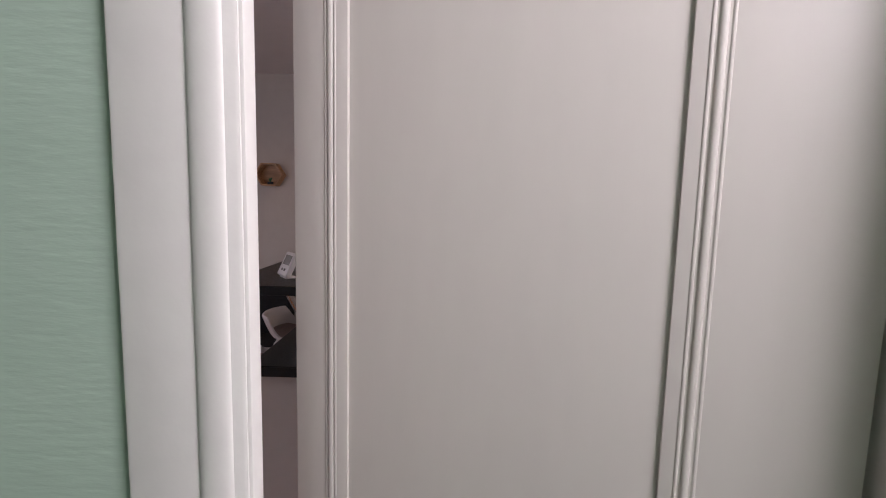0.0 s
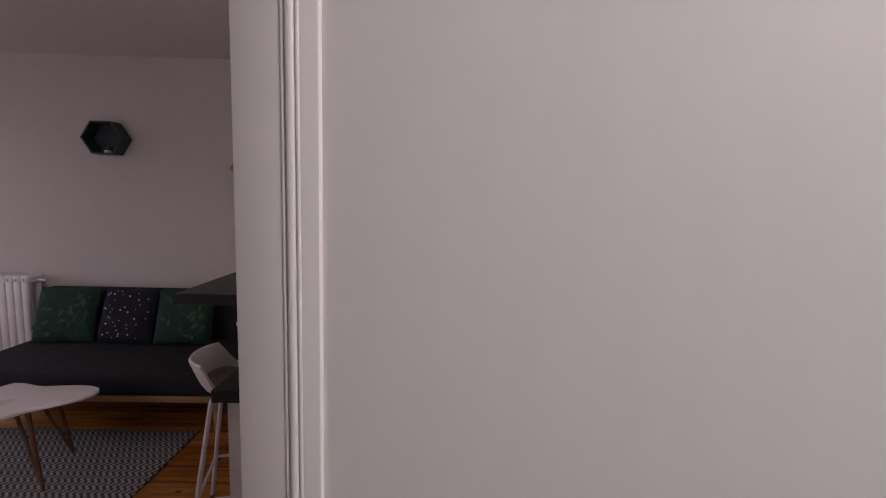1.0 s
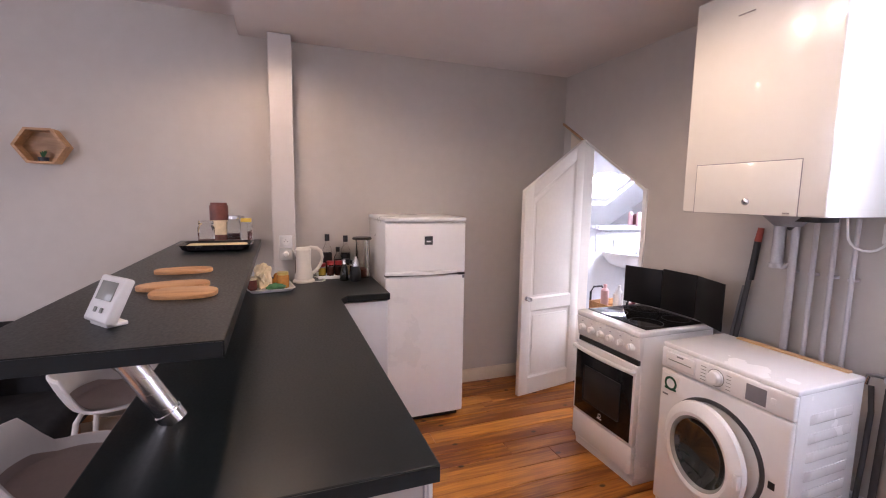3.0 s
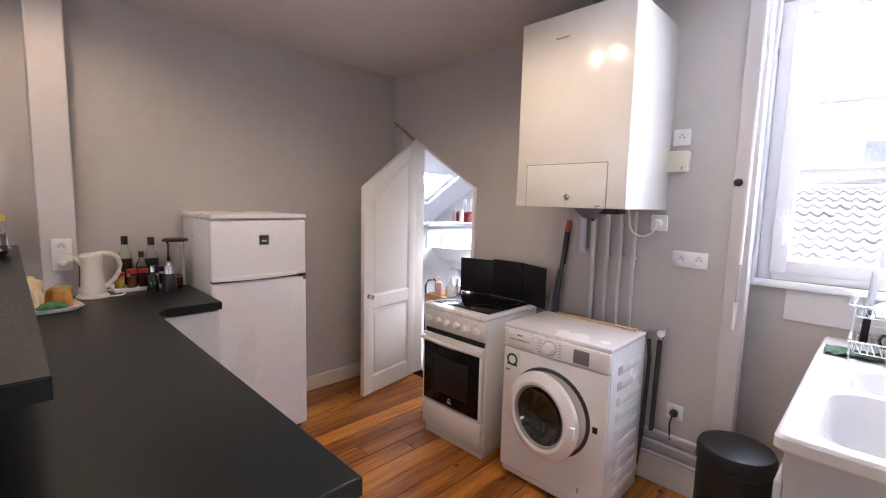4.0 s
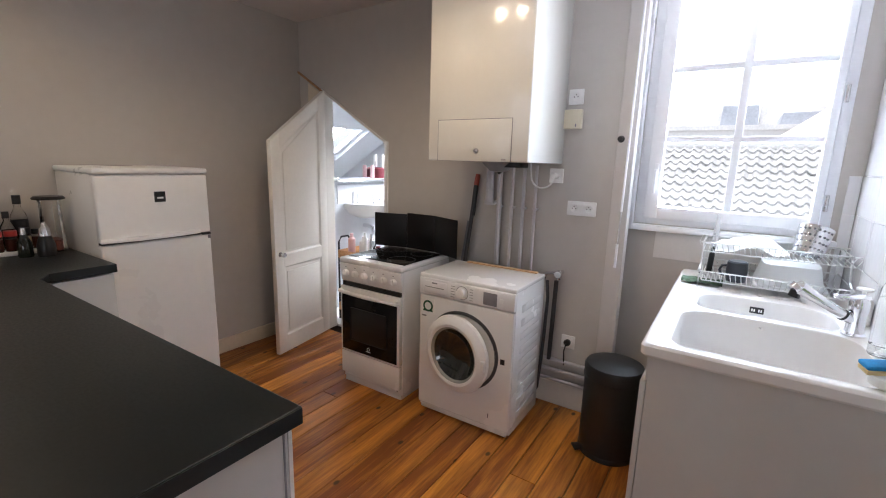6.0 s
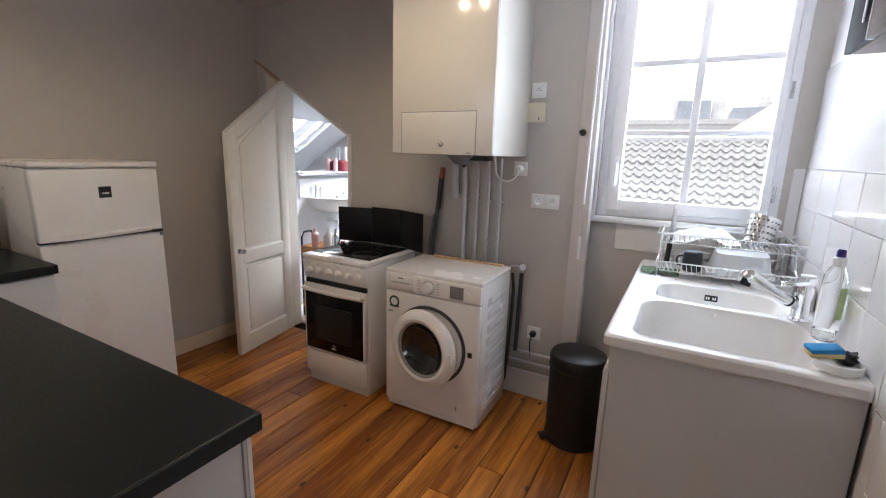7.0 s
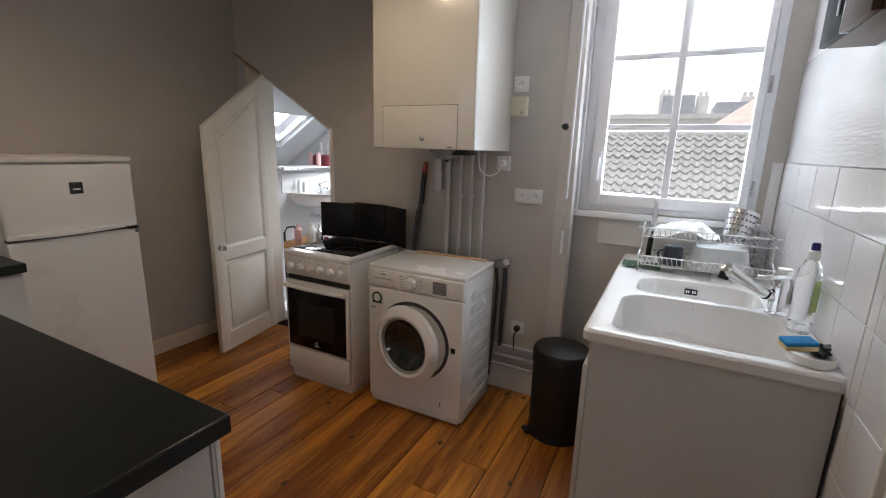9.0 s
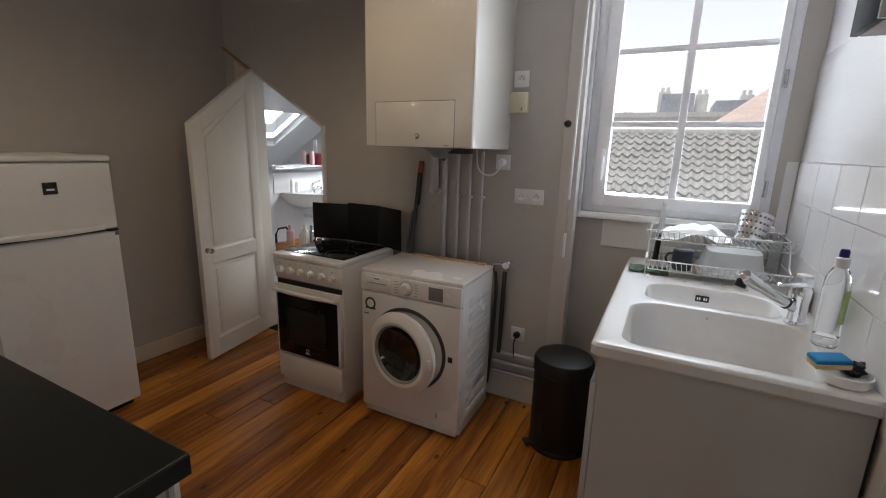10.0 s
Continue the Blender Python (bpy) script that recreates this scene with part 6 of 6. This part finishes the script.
                 [(r * 0.44, h * 0.83), (r * 0.50, h * 0.83), (r * 0.50, h), (0, h)], M_BLACK, group="oil bottles", fill=[(0, 0.004), (r * 0.88, 0.004), (r * 0.90, h * 0.34), (0, h * 0.345)], fill_mat=M_OIL, band=(r, h * 0.30, h * 0.52), band_mat=M_BLACK)
for k, (x, y, r, h, mt) in enumerate(((-2.735, 0.530, 0.024, 0.085, M_YELLOW), (-2.725, 0.584, 0.024, 0.10, M_BROWN), (-2.725, 0.638, 0.024, 0.10, M_SPICE), (-2.725, 0.692, 0.022, 0.11, M_FOOD), (-2.735, 0.742, 0.024, 0.10, M_BROWN))):
    bottle("spice_jar", "small glass spice jar with a red lid" if k < 3 else "small spice jar with a dark lid", pose(x, y, ZC + 0.0225), [(0, 0), (r, 0), (r, h * 0.74), (0, h * 0.74)], M_JAR,
           [(r * 0.95, h * 0.74), (r * 1.02, h * 0.74), (r * 1.02, h), (0, h)], M_LIDRED if k < 3 else M_BLACK, cat="jar", group="spice jars", fill=[(0, 0.004), (r * 0.92, 0.004), (r * 0.92, h * 0.6), (0, h * 0.61)], fill_mat=mt)
bottle("pepper_mill", "black pepper mill with a steel collar on the worktop", pose(-2.60, 0.735, ZC), [(0, 0), (0.036, 0), (0.038, 0.01), (0.036, 0.06), (0.024, 0.10), (0, 0.10)], M_BLACK,
       [(0.022, 0.10), (0.024, 0.10), (0.022, 0.135), (0.012, 0.15), (0.008, 0.165), (0, 0.168)], M_STEEL, cat="mill")
bottle("oil_cruet", "small dark glass cruet with a pourer", pose(-2.64, 0.665, ZC), [(0, 0), (0.028, 0), (0.03, 0.008), (0.028, 0.07), (0.012, 0.11), (0, 0.11)], M_DARKGLASS,
       [(0.010, 0.108), (0.012, 0.108), (0.010, 0.14), (0, 0.142)], M_STEEL)
gj = thing("glass_carafe", "tall clear glass jar with a wide black lid", "jar", pose(-2.72, 0.80, ZC))
part("body", lathe(bmesh.new(), [(0, 0.001), (0.048, 0), (0.052, 0.01), (0.046, 0.12), (0.042, 0.25), (0.048, 0.268)], 30), M_JAR, gj)
part("contents", lathe(bmesh.new(), [(0, 0.005), (0.045, 0.005), (0.046, 0.06), (0, 0.062)], 24), M_BROWN, gj)
part("lid", lathe(bmesh.new(), [(0, 0.268), (0.066, 0.268), (0.068, 0.276), (0.06, 0.284), (0, 0.286)], 30), M_BLACK, gj)


# ---- bar stools ----
def build_stool(m):
    s = thing("bar_stool", "white shell bar stool with a taupe seat beside the bar", "stool", m, "bar stools")
    n, k = 44, 12

    # seat dish, with a low back that rises towards -y and a notch at each side of it
    def shell(off):
        rows = []
        for j in range(k + 1):
            v = j / k
            row = []
            for i in range(n):
                a = 2 * math.pi * i / n
                back = max(0.0, -math.sin(a) - 0.25) / 0.75
                r = 0.03 + (0.165 + 0.018 * back) * v
                lift = 0.008 * v * v + (0.020 + 0.115 * min(1.0, back * 1.9) ** 1.3) * max(0, (v - 0.66) / 0.34) ** 1.3
                row.append(Vector(((r - off) * 1.08 * math.cos(a), (r - off) * math.sin(a), 0.69 + lift + off * 0.8)))
            rows.append(row)
        return rows
    o, inn = shell(0.0), shell(0.011)
    bm = bmesh.new()
    vo = [[bm.verts.new(p) for p in r] for r in o]
    vi = [[bm.verts.new(p) for p in r] for r in inn[8:]]
    for rows in (vo, vi):
        for a, b in zip(rows, rows[1:]):
            for i in range(n):
                bm.faces.new((a[i], a[(i + 1) % n], b[(i + 1) % n], b[i]))
    bm.faces.new(vo[0])
    top = [bm.verts.new((p + q) / 2 + Vector((0, 0, 0.004))) for p, q in zip(o[-1], inn[-1])]
    bridge(bm, vo[-1], top)
    bridge(bm, top, vi[-1])
    bmesh.ops.recalc_face_normals(bm, faces=bm.faces)
    part("shell", bm, M_STOOL, s)
    bm = bmesh.new()
    vi = [[bm.verts.new(p + Vector((0, 0, 0.004))) for p in r] for r in inn[:10]]
    for a, b in zip(vi, vi[1:]):
        for i in range(n):
            bm.faces.new((a[i], a[(i + 1) % n], b[(i + 1) % n], b[i]))
    bm.faces.new(vi[0])
    bmesh.ops.recalc_face_normals(bm, faces=bm.faces)
    part("seat", bm, M_STOOL_IN, s, "taupe inner seat")
    feet = []
    for sx in (-1, 1):
        for sy in (-1, 1):
            t, f = Vector((0.12 * sx, 0.105 * sy, 0.685)), Vector((0.205 * sx, 0.19 * sy, 0.0))
            pts = [Vector((0.06 * sx, 0.05 * sy, 0.688)), Vector((0.105 * sx, 0.09 * sy, 0.684)), t + Vector((0, 0, -0.03)), t.lerp(f, 0.5), f]
            part("leg", tube(bmesh.new(), pts, 0.0105, 12), M_STOOL_LEG, s)
            part("foot", cyl(bmesh.new(), f, f + Vector((0, 0, 0.012)), 0.0125, n=12), M_RUBBER, s)
            feet.append(t.lerp(f, 0.66))
    a, b, c, d = feet
    for p, q in ((a, b), (b, d), (d, c), (c, a)):
        part("footrest", tube(bmesh.new(), [p, q], 0.007, 10), M_STOOL_LEG, s)
    return s


stool = build_stool(pose(-1.19, -0.345, 0, 0, 0, 14))
copy_thing(stool, pose(-1.76, -0.385, 0, 0, 0, 2))


# ---- living room ----
def build_sofa():
    s = thing("sofa_bed", "dark charcoal fabric sofa bed with a wooden base rail", "sofa", pose(X_W + 0.06, -2.58, 0))
    ln = 1.82

    def pad(x0, x1, z0, z1, m, r=0.05):
        bm = bmesh.new()
        box(bm, x0, x1, 0.0, ln, z0, z1, r, 4, m)
        return bm
    part("seat_pad", pad(0.12, 0.95, 0.27, 0.42, None), M_SOFA, s)
    part("back_pad", pad(-0.07, 0.07, 0.0, 0.50, Matrix.Translation((0.16, 0, 0.31)) @ pose(0, 0, 0, 0, -13)), M_SOFA, s)
    part("base_rail", boxed(0.885, 0.915, 0.02, ln - 0.02, 0.225, 0.268, 0.004), M_OAK, s, "light wooden front rail")
    part("base_rail", boxed(0.2, 0.23, 0.02, ln - 0.02, 0.215, 0.268, 0.004), M_OAK, s)
    for x in (0.22, 0.87):
        for y in (0.10, ln - 0.10):
            part("leg", cyl(bmesh.new(), (x, y, 0), (x, y, 0.225), 0.013, 0.022, n=14), M_OAK, s)


build_sofa()


def build_cushion(y, rz, mat, label, dots=False):
    m = pose(X_W + 0.42, y, 0.425, 0, -20, rz)
    c = thing("cushion", label, "cushion", m, "sofa cushions")
    bm = bmesh.new()
    bmesh.ops.create_grid(bm, x_segments=22, y_segments=22, size=1)
    top = list(bm.verts)
    dup = bmesh.ops.duplicate(bm, geom=bm.verts[:] + bm.edges[:] + bm.faces[:])
    low = [v for v in dup["geom"] if isinstance(v, bmesh.types.BMVert)]
    for vs, s in ((top, 1), (low, -1)):
        for v in vs:
            u, w = v.co.x, v.co.y
            th = 0.075 * ((1 - u ** 4) * (1 - w ** 4)) ** 0.5
            pin = 1 - 0.05 * (1 - abs(u * w))
            v.co = Vector((s * th, u * 0.215 * pin, 0.215 + w * 0.215 * pin))
    bmesh.ops.remove_doubles(bm, verts=bm.verts, dist=0.0005)
    bmesh.ops.recalc_face_normals(bm, faces=bm.faces)
    part("cover", bm, mat, c)
    if dots:
        rng = random.Random(4)
        for i in range(46):
            u, w = rng.uniform(-0.85, 0.85), rng.uniform(-0.85, 0.85)
            th = 0.075 * ((1 - u ** 4) * (1 - w ** 4)) ** 0.5
            r = rng.choice((0.003, 0.004, 0.006))
            p = Vector((th - 0.001, u * 0.21, 0.215 + w * 0.21))
            part("dot", cyl(bmesh.new(), p, p + Vector((0.003, 0, 0)), r, n=8), M_DOT, c)
    elif "leaf" in label:
        rng = random.Random(int(-y * 100))
        for i in range(26):
            u, w, a = rng.uniform(-0.8, 0.8), rng.uniform(-0.8, 0.8), rng.uniform(0, 6.28)
            th = 0.075 * ((1 - u ** 4) * (1 - w ** 4)) ** 0.5
            p = Vector((th - 0.002, u * 0.21, 0.215 + w * 0.21))
            du, dw = Vector((0, math.cos(a), math.sin(a))), Vector((0, -math.sin(a), math.cos(a)))
            pts = [p + du * 0.032 * math.cos(q) + dw * 0.011 * math.sin(q) for q in (0, 0.8, 1.57, 2.3, 3.14, 3.9, 4.71, 5.5)]
            part("leaf_print", prism(bmesh.new(), pts, (0.003, 0, 0)), M_LEAF if i % 3 else M_LEAF2, c, smooth=False)


M_LEAF = material("leaf_print_green", (0.022, 0.085, 0.042), 0.9, vary=0.3, scale=20)
M_LEAF2 = material("leaf_print_teal", (0.012, 0.05, 0.065), 0.9, vary=0.3, scale=20)
build_cushion(-2.26, 6, M_GREENCUSH, "green leaf-print cushion on the sofa")
build_cushion(-1.80, -4, M_BLUECUSH, "navy cushion with small pale dots on the sofa", True)
build_cushion(-1.36, 4, M_GREENCUSH, "blue and green leaf-print cushion on the sofa")

rug = thing("rug", "grey and cream zigzag woven rug on the floor", "rug", pose(-1.25, -1.98, 0))
part("weave", boxed(-0.73, 0.75, -1.0, 1.0, 0.001, 0.011, 0.003), M_RUG, rug)


def build_table():
    t = thing("coffee_table", "white bean-shaped coffee table on thin dark legs", "table", pose(-1.42, -1.84, 0, 0, 0, 20))
    pts = []
    for i in range(48):
        a = 2 * math.pi * i / 48
        r = 0.30 + 0.16 * math.cos(2 * a) ** 2 * (1 if math.cos(a) > 0 else 0.5) - 0.05 * math.sin(a) * (1 + math.cos(2 * a)) * 0.6 + 0.10 * math.cos(a - 0.6)
        pts.append((r * math.sin(a) * 0.66, r * math.cos(a) * 1.0, 0.43))
    part("tabletop", prism(bmesh.new(), pts, (0, 0, 0.022), 0.008, seg=3), M_TABLE, t)
    for x, y in ((-0.15, 0.28), (0.15, 0.28), (-0.17, -0.22), (0.17, -0.22)):
        part("leg", cyl(bmesh.new(), (x * 1.25, y * 1.2, 0.011), (x, y, 0.43), 0.009, 0.013, n=12), M_WALNUT, t)
        part("leg", cyl(bmesh.new(), (x * 1.25, y * 1.2, 0.011), (x * 0.7, y * 0.75, 0.43), 0.007, 0.010, n=12), M_WALNUT, t)


build_table()


def build_hex(y, z, r, depth, mat_in, label):
    h = thing("hexagon_shelf", label, "shelf", pose(X_W, y, z), "hexagon shelves")
    t = 0.014
    out = [(0.0, r * math.cos(math.pi * i / 3), r * 0.9 * math.sin(math.pi * i / 3)) for i in range(6)]
    inn = [(0.0, (r - t * 1.15) * math.cos(math.pi * i / 3), (r - t * 1.15) * 0.9 * math.sin(math.pi * i / 3)) for i in range(6)]
    for i in range(6):
        j = (i + 1) % 6
        part("side", prism(bmesh.new(), [out[i], out[j], inn[j], inn[i]], (depth, 0, 0), 0.001), mat_in, h, smooth=False)
    part("back", prism(bmesh.new(), inn, (0.005, 0, 0)), mat_in, h, smooth=False)


M_HEXDARK = material("dark_teal_shelf", (0.018, 0.032, 0.036), 0.5, vary=0.2, scale=8)
build_hex(-2.10, 2.0, 0.165, 0.12, M_HEXDARK, "dark teal hexagonal wall shelf with a small plant pot")
build_hex(-0.985, 1.785, 0.125, 0.10, M_OAK, "wooden hexagonal wall shelf with a small ornament")
for y, z, mt, lb in ((-2.10, 2.0 - 0.128, M_PLASTIC, "small pale plant pot in the dark wall shelf"), (-0.985, 1.785 - 0.097, M_SLATE, "small dark ornament in the wooden wall shelf")):
    pt = thing("small_pot", lb, "pot", pose(X_W + 0.055, y, z))
    part("pot", lathe(bmesh.new(), [(0, 0), (0.02, 0), (0.026, 0.035), (0.022, 0.035), (0, 0.03)], 20), mt, pt)
    rng = random.Random(9)
    bm = bmesh.new()
    for i in range(26):
        a, l = rng.uniform(0, 6.28), rng.uniform(0.02, 0.055)
        p = Vector((0, 0, 0.03))
        d = Vector((math.cos(a) * 0.5, math.sin(a) * 0.5, 1)).normalized()
        q = Vector((-math.sin(a), math.cos(a), 0)) * 0.004
        vs = [bm.verts.new(p - q), bm.verts.new(p + q), bm.verts.new(p + d * l * 0.6 + q * 1.5), bm.verts.new(p + d * l), bm.verts.new(p + d * l * 0.6 - q * 1.5)]
        bm.faces.new(vs)
    part("leaves", bm, M_GREENP, pt)


def build_radiator():
    r = thing("radiator", "white cast-iron column radiator on the living-room wall", "radiator", pose(X_W + 0.05, -3.56, 0))
    for i in range(14):
        y = i * 0.062
        for x in (0.0, 0.10):
            bm = bmesh.new()
            box(bm, x, x + 0.045, y, y + 0.052, 0.10, 0.88, 0.018, 3)
            part("column", bm, M_WHITE, r)
        part("bridge", boxed(0.0, 0.145, y - 0.004, y + 0.058, 0.82, 0.89, 0.02, 3), M_WHITE, r)
        part("bridge", boxed(0.0, 0.145, y - 0.004, y + 0.058, 0.09, 0.16, 0.02, 3), M_WHITE, r)
    for y in (0.02, 0.83):
        part("foot", boxed(0.02, 0.12, y, y + 0.03, 0.0, 0.1, 0.008), M_WHITE, r)
    part("valve", cyl(bmesh.new(), (0.07, 0.88, 0.84), (0.07, 0.96, 0.84), 0.018, n=16), M_CHROME, r)


build_radiator()


def build_spot(x, y, z, watts):
    s = thing("ceiling_spot", "small recessed ceiling spot, switched on", "lamp", pose(x, y, z), "ceiling spots")
    part("ring", lathe(bmesh.new(), [(0.028, 0.0), (0.043, -0.001), (0.044, -0.005), (0.038, -0.008), (0.028, -0.004)], 30), M_PVC, s)
    part("bulb", lathe(bmesh.new(), [(0, -0.003), (0.028, -0.003), (0.028, -0.001), (0, -0.001)], 24), M_LAMP, s)
    lamp("spot_light", 'SPOT', watts, pose(x, y, z - 0.012), (1.0, 0.72, 0.44), 0.05, angle=165)


for x, y, watts in ((-2.2, 0.20, 9), (-1.11, 1.31, 9), (-0.89, 1.30, 8)):
    build_spot(x, y, Z_K, watts)


# ---- outside: roofs beyond the window ----
ground = structure("ground", boxed(-400, 400, 3.2, 800, -9.2, -9), M_RENDER, "grey town ground far below the window", "ground")
RIDGE_Y, RIDGE_Z, EAVE_Y, EAVE_Z = 9.0, 1.86, 4.6, -1.0
hs = thing("tiled_house", "neighbouring house with a weathered pantile roof", "house", pose(0, EAVE_Y, 0))
bm = bmesh.new()
rows, tw, x0, x1 = 27, 0.15, -5.0, 7.0
nx = int((x1 - x0) / tw) * 6
dy, dz = (RIDGE_Y - EAVE_Y) / rows, (RIDGE_Z - EAVE_Z) / rows
ROLL = (0.0, 0.034, 0.036, 0.014, -0.004, -0.008)  # round roll with one steep side, then the flat pan
rng = random.Random(2)
for r in range(rows):
    jit = [rng.uniform(-0.006, 0.006) for _ in range(nx // 6 + 2)]
    front, back, under = [], [], []
    for i in range(nx + 1):
        x = x0 + i * tw / 6
        wave = ROLL[i % 6] + jit[i // 6]
        front.append(bm.verts.new((x, r * dy - 0.03, EAVE_Z + r * dz + wave + 0.018)))
        under.append(bm.verts.new((x, r * dy - 0.03, EAVE_Z + r * dz + wave - 0.008)))
        back.append(bm.verts.new((x, (r + 1) * dy, EAVE_Z + (r + 1) * dz + wave)))
    for i in range(nx):
        bm.faces.new((front[i], front[i + 1], back[i + 1], back[i]))
        bm.faces.new((under[i], under[i + 1], front[i + 1], front[i]))
tagged(part("pantiles", bm, M_ROOFTILE, hs), kind="stuff")
part("ridge", cyl(bmesh.new(), (x0, RIDGE_Y - EAVE_Y, RIDGE_Z + 0.02), (x1, RIDGE_Y - EAVE_Y, RIDGE_Z + 0.02), 0.09, n=12), M_BRICK, hs)
part("wall", boxed(x0, x1, 0.3, 2 * (RIDGE_Y - EAVE_Y) - 0.3, -9, EAVE_Z - 0.1), M_RENDER, hs, smooth=False)
part("roof_back", prism(bmesh.new(), [(x0, RIDGE_Y - EAVE_Y, RIDGE_Z - 0.03), (x0, 2 * (RIDGE_Y - EAVE_Y), EAVE_Z), (x0, 0.1, EAVE_Z - 0.08)], (x1 - x0, 0, 0)), M_ROOFTILE, hs, smooth=False)
part("stove_pipe", cyl(bmesh.new(), (2.05, 3.6, 1.0), (2.05, 3.35, 2.06), 0.09, n=16), M_ZINC, hs)

th = thing("town_house", "far town house with slate mansards and a red hipped roof", "house", pose(0, 16, -0.6))
part("wall", boxed(-6, 9, 0, 6, -8.4, 3.30), M_RENDER, th, smooth=False)
part("parapet", boxed(-6.1, 9.1, -0.12, 0.1, 3.22, 3.36), M_BRICK, th, smooth=False)
part("mansard", prism(bmesh.new(), [(-0.45, 0.3, 3.0), (0.55, 0.3, 3.0), (0.5, 0.3, 3.95), (-0.4, 0.3, 3.95)], (0, 2.5, 0)), M_SLATEROOF, th, smooth=False)
part("mansard", prism(bmesh.new(), [(1.0, 0.5, 3.0), (2.6, 0.5, 3.0), (2.45, 0.6, 3.75), (1.1, 0.6, 3.75)], (0, 2.5, 0)), M_SLATEROOF, th, smooth=False)
for x, z in ((-0.35, 4.05), (0.72, 3.95), (1.9, 3.9), (-1.4, 3.3)):
    c = part("chimney", boxed(x - 0.17, x + 0.17, 0.6, 1.2, 2.9, z, 0.01), M_BRICK, th)
    for k in (-0.08, 0.08):
        part("chimney_pot", cyl(bmesh.new(), (x + k, 0.9, z), (x + k, 0.9, z + 0.16), 0.06, 0.05, n=12), M_BRICK, c)
part("hipped_roof", prism(bmesh.new(), [(0.9, -1.0, 2.85), (6.5, -1.0, 2.85), (6.5, 1.2, 4.9), (3.3, 1.2, 4.75)], (0, 0.1, 0.05)), M_REDROOF, th, smooth=False)
part("gutter", cyl(bmesh.new(), (-6, -1.1, 2.8), (8, -1.1, 2.8), 0.07, n=10), M_ZINC, th)
for x in (-4, -2.4, 3.2, 4.8):
    wn_ = part("window", boxed(x - 0.4, x + 0.4, -0.02, 0.05, 0.6, 2.0), M_SLATEROOF, th, smooth=False)
    part("sill", boxed(x - 0.5, x + 0.5, -0.12, 0.05, 0.5, 0.6), M_BRICK, wn_, smooth=False)


# ---- pieces: wall tiles, floor boards ----
gb = structure("tile_backing", boxed(X_E - 0.006, X_E - 0.001, 1.43, WY, 0.86, 1.46), M_GROUT, "grout bed of the wall tiles above the sink", "wall")
TILE_Y, TILE_Z = 1.378, 0.8965
tile_sizes = {}
for r in range(3):
    z0, z1 = TILE_Z + r * 0.198, min(TILE_Z + (r + 1) * 0.198, 1.464)
    for c in range(6):
        y0, y1 = max(TILE_Y + c * 0.25, 1.432), min(TILE_Y + (c + 1) * 0.25, WY - 0.002)
        size = (round(y1 - y0 - 0.002, 4), round(z1 - z0 - 0.002, 4))
        if size not in tile_sizes:
            tile_sizes[size] = mesh("tile", boxed(-0.006, 0.0, 0.0, size[0], 0.0, size[1], 0.0012, 1), M_TILE)
        ob = new("tile", tile_sizes[size])
        ob.parent = gb
        ob.location = (X_E - 0.006, y0 + 0.001, z0 + 0.001)
        ob.rotation_euler = (0, radians(random.Random(r * 7 + c).uniform(-0.25, 0.25)), radians(random.Random(r * 5 + c * 3).uniform(-0.2, 0.2)))
# the same tiles on the return beside the window
gr_ = structure("tile_backing", boxed(0.632, X_E - 0.014, WY - 0.004, WY - 0.001, 0.86, 1.464), M_GROUT, "grout bed of the wall tiles beside the window", "wall")
for r in range(3):
    z0, z1 = TILE_Z + r * 0.198, min(TILE_Z + (r + 1) * 0.198, 1.464)
    ob = new("tile", mesh("tile", boxed(0.633, X_E - 0.014, -0.005, 0.0, z0 + 0.001, z1 - 0.001, 0.0012, 1), M_TILE))
    ob.parent = gr_
    ob.location = (0, WY - 0.004, 0)

low_bed = structure("tile_backing", boxed(X_E - 0.006, X_E - 0.001, 1.20, 1.429, 0.0, 1.464), M_GROUT, "grout bed of the wall tiles beside the sink", "wall")
for r in range(-4, 3):
    z0, z1 = max(TILE_Z + r * 0.198, 0.11), min(TILE_Z + (r + 1) * 0.198, 1.464)
    for y0, y1 in ((1.203, 1.378), (1.378, 1.428)):
        ob = new("tile", mesh("tile", boxed(-0.006, 0.0, 0.001, y1 - y0 - 0.001, 0.001, z1 - z0 - 0.001, 0.0012, 1), M_TILE))
        ob.parent = low_bed
        ob.location = (X_E - 0.006, y0, z0)

M_PANEL = material("ribbed_gloss_panel", (0.72, 0.72, 0.74), 0.2, vary=0.02, scale=2, bump=0.5, bump_scale=18, stretch=(1, 0.6, 9), coat=0.3)
structure("splash_panel", boxed(X_E - 0.008, X_E - 0.001, 1.43, WY, 1.466, 1.90, 0.001), M_PANEL, "glossy white ribbed panel above the wall tiles", "wall")
floor_ob = bpy.data.objects["floor"]
PW = 0.132
lengths = (1.1, 1.55, 2.05, 2.6)
plank_meshes = {ln: mesh("plank", boxed(0.0, PW - 0.0038, 0.0, ln - 0.002, -0.022, 0.0, 0.0018, 1), M_FLOOR) for ln in lengths}
rng = random.Random(11)
x = X_W + 0.002
while x < X_E - 0.02:
    y, end = Y_S, (WY if x > -0.31 else Y_N)
    while y < end - 0.01:
        ln = rng.choice(lengths) if y > Y_S else round(rng.uniform(0.5, 2.4), 1)
        ln = end - y if y + ln > end - 0.3 else ln
        if ln not in plank_meshes:
            plank_meshes[ln] = mesh("plank", boxed(0.0, PW - 0.0038, 0.0, ln - 0.002, -0.022, 0.0, 0.0018, 1), M_FLOOR)
        ob = new("plank", plank_meshes[ln])
        ob.parent = floor_ob
        ob.location = (x, y, rng.uniform(-0.0008, 0.0))
        y += ln
    x += PW
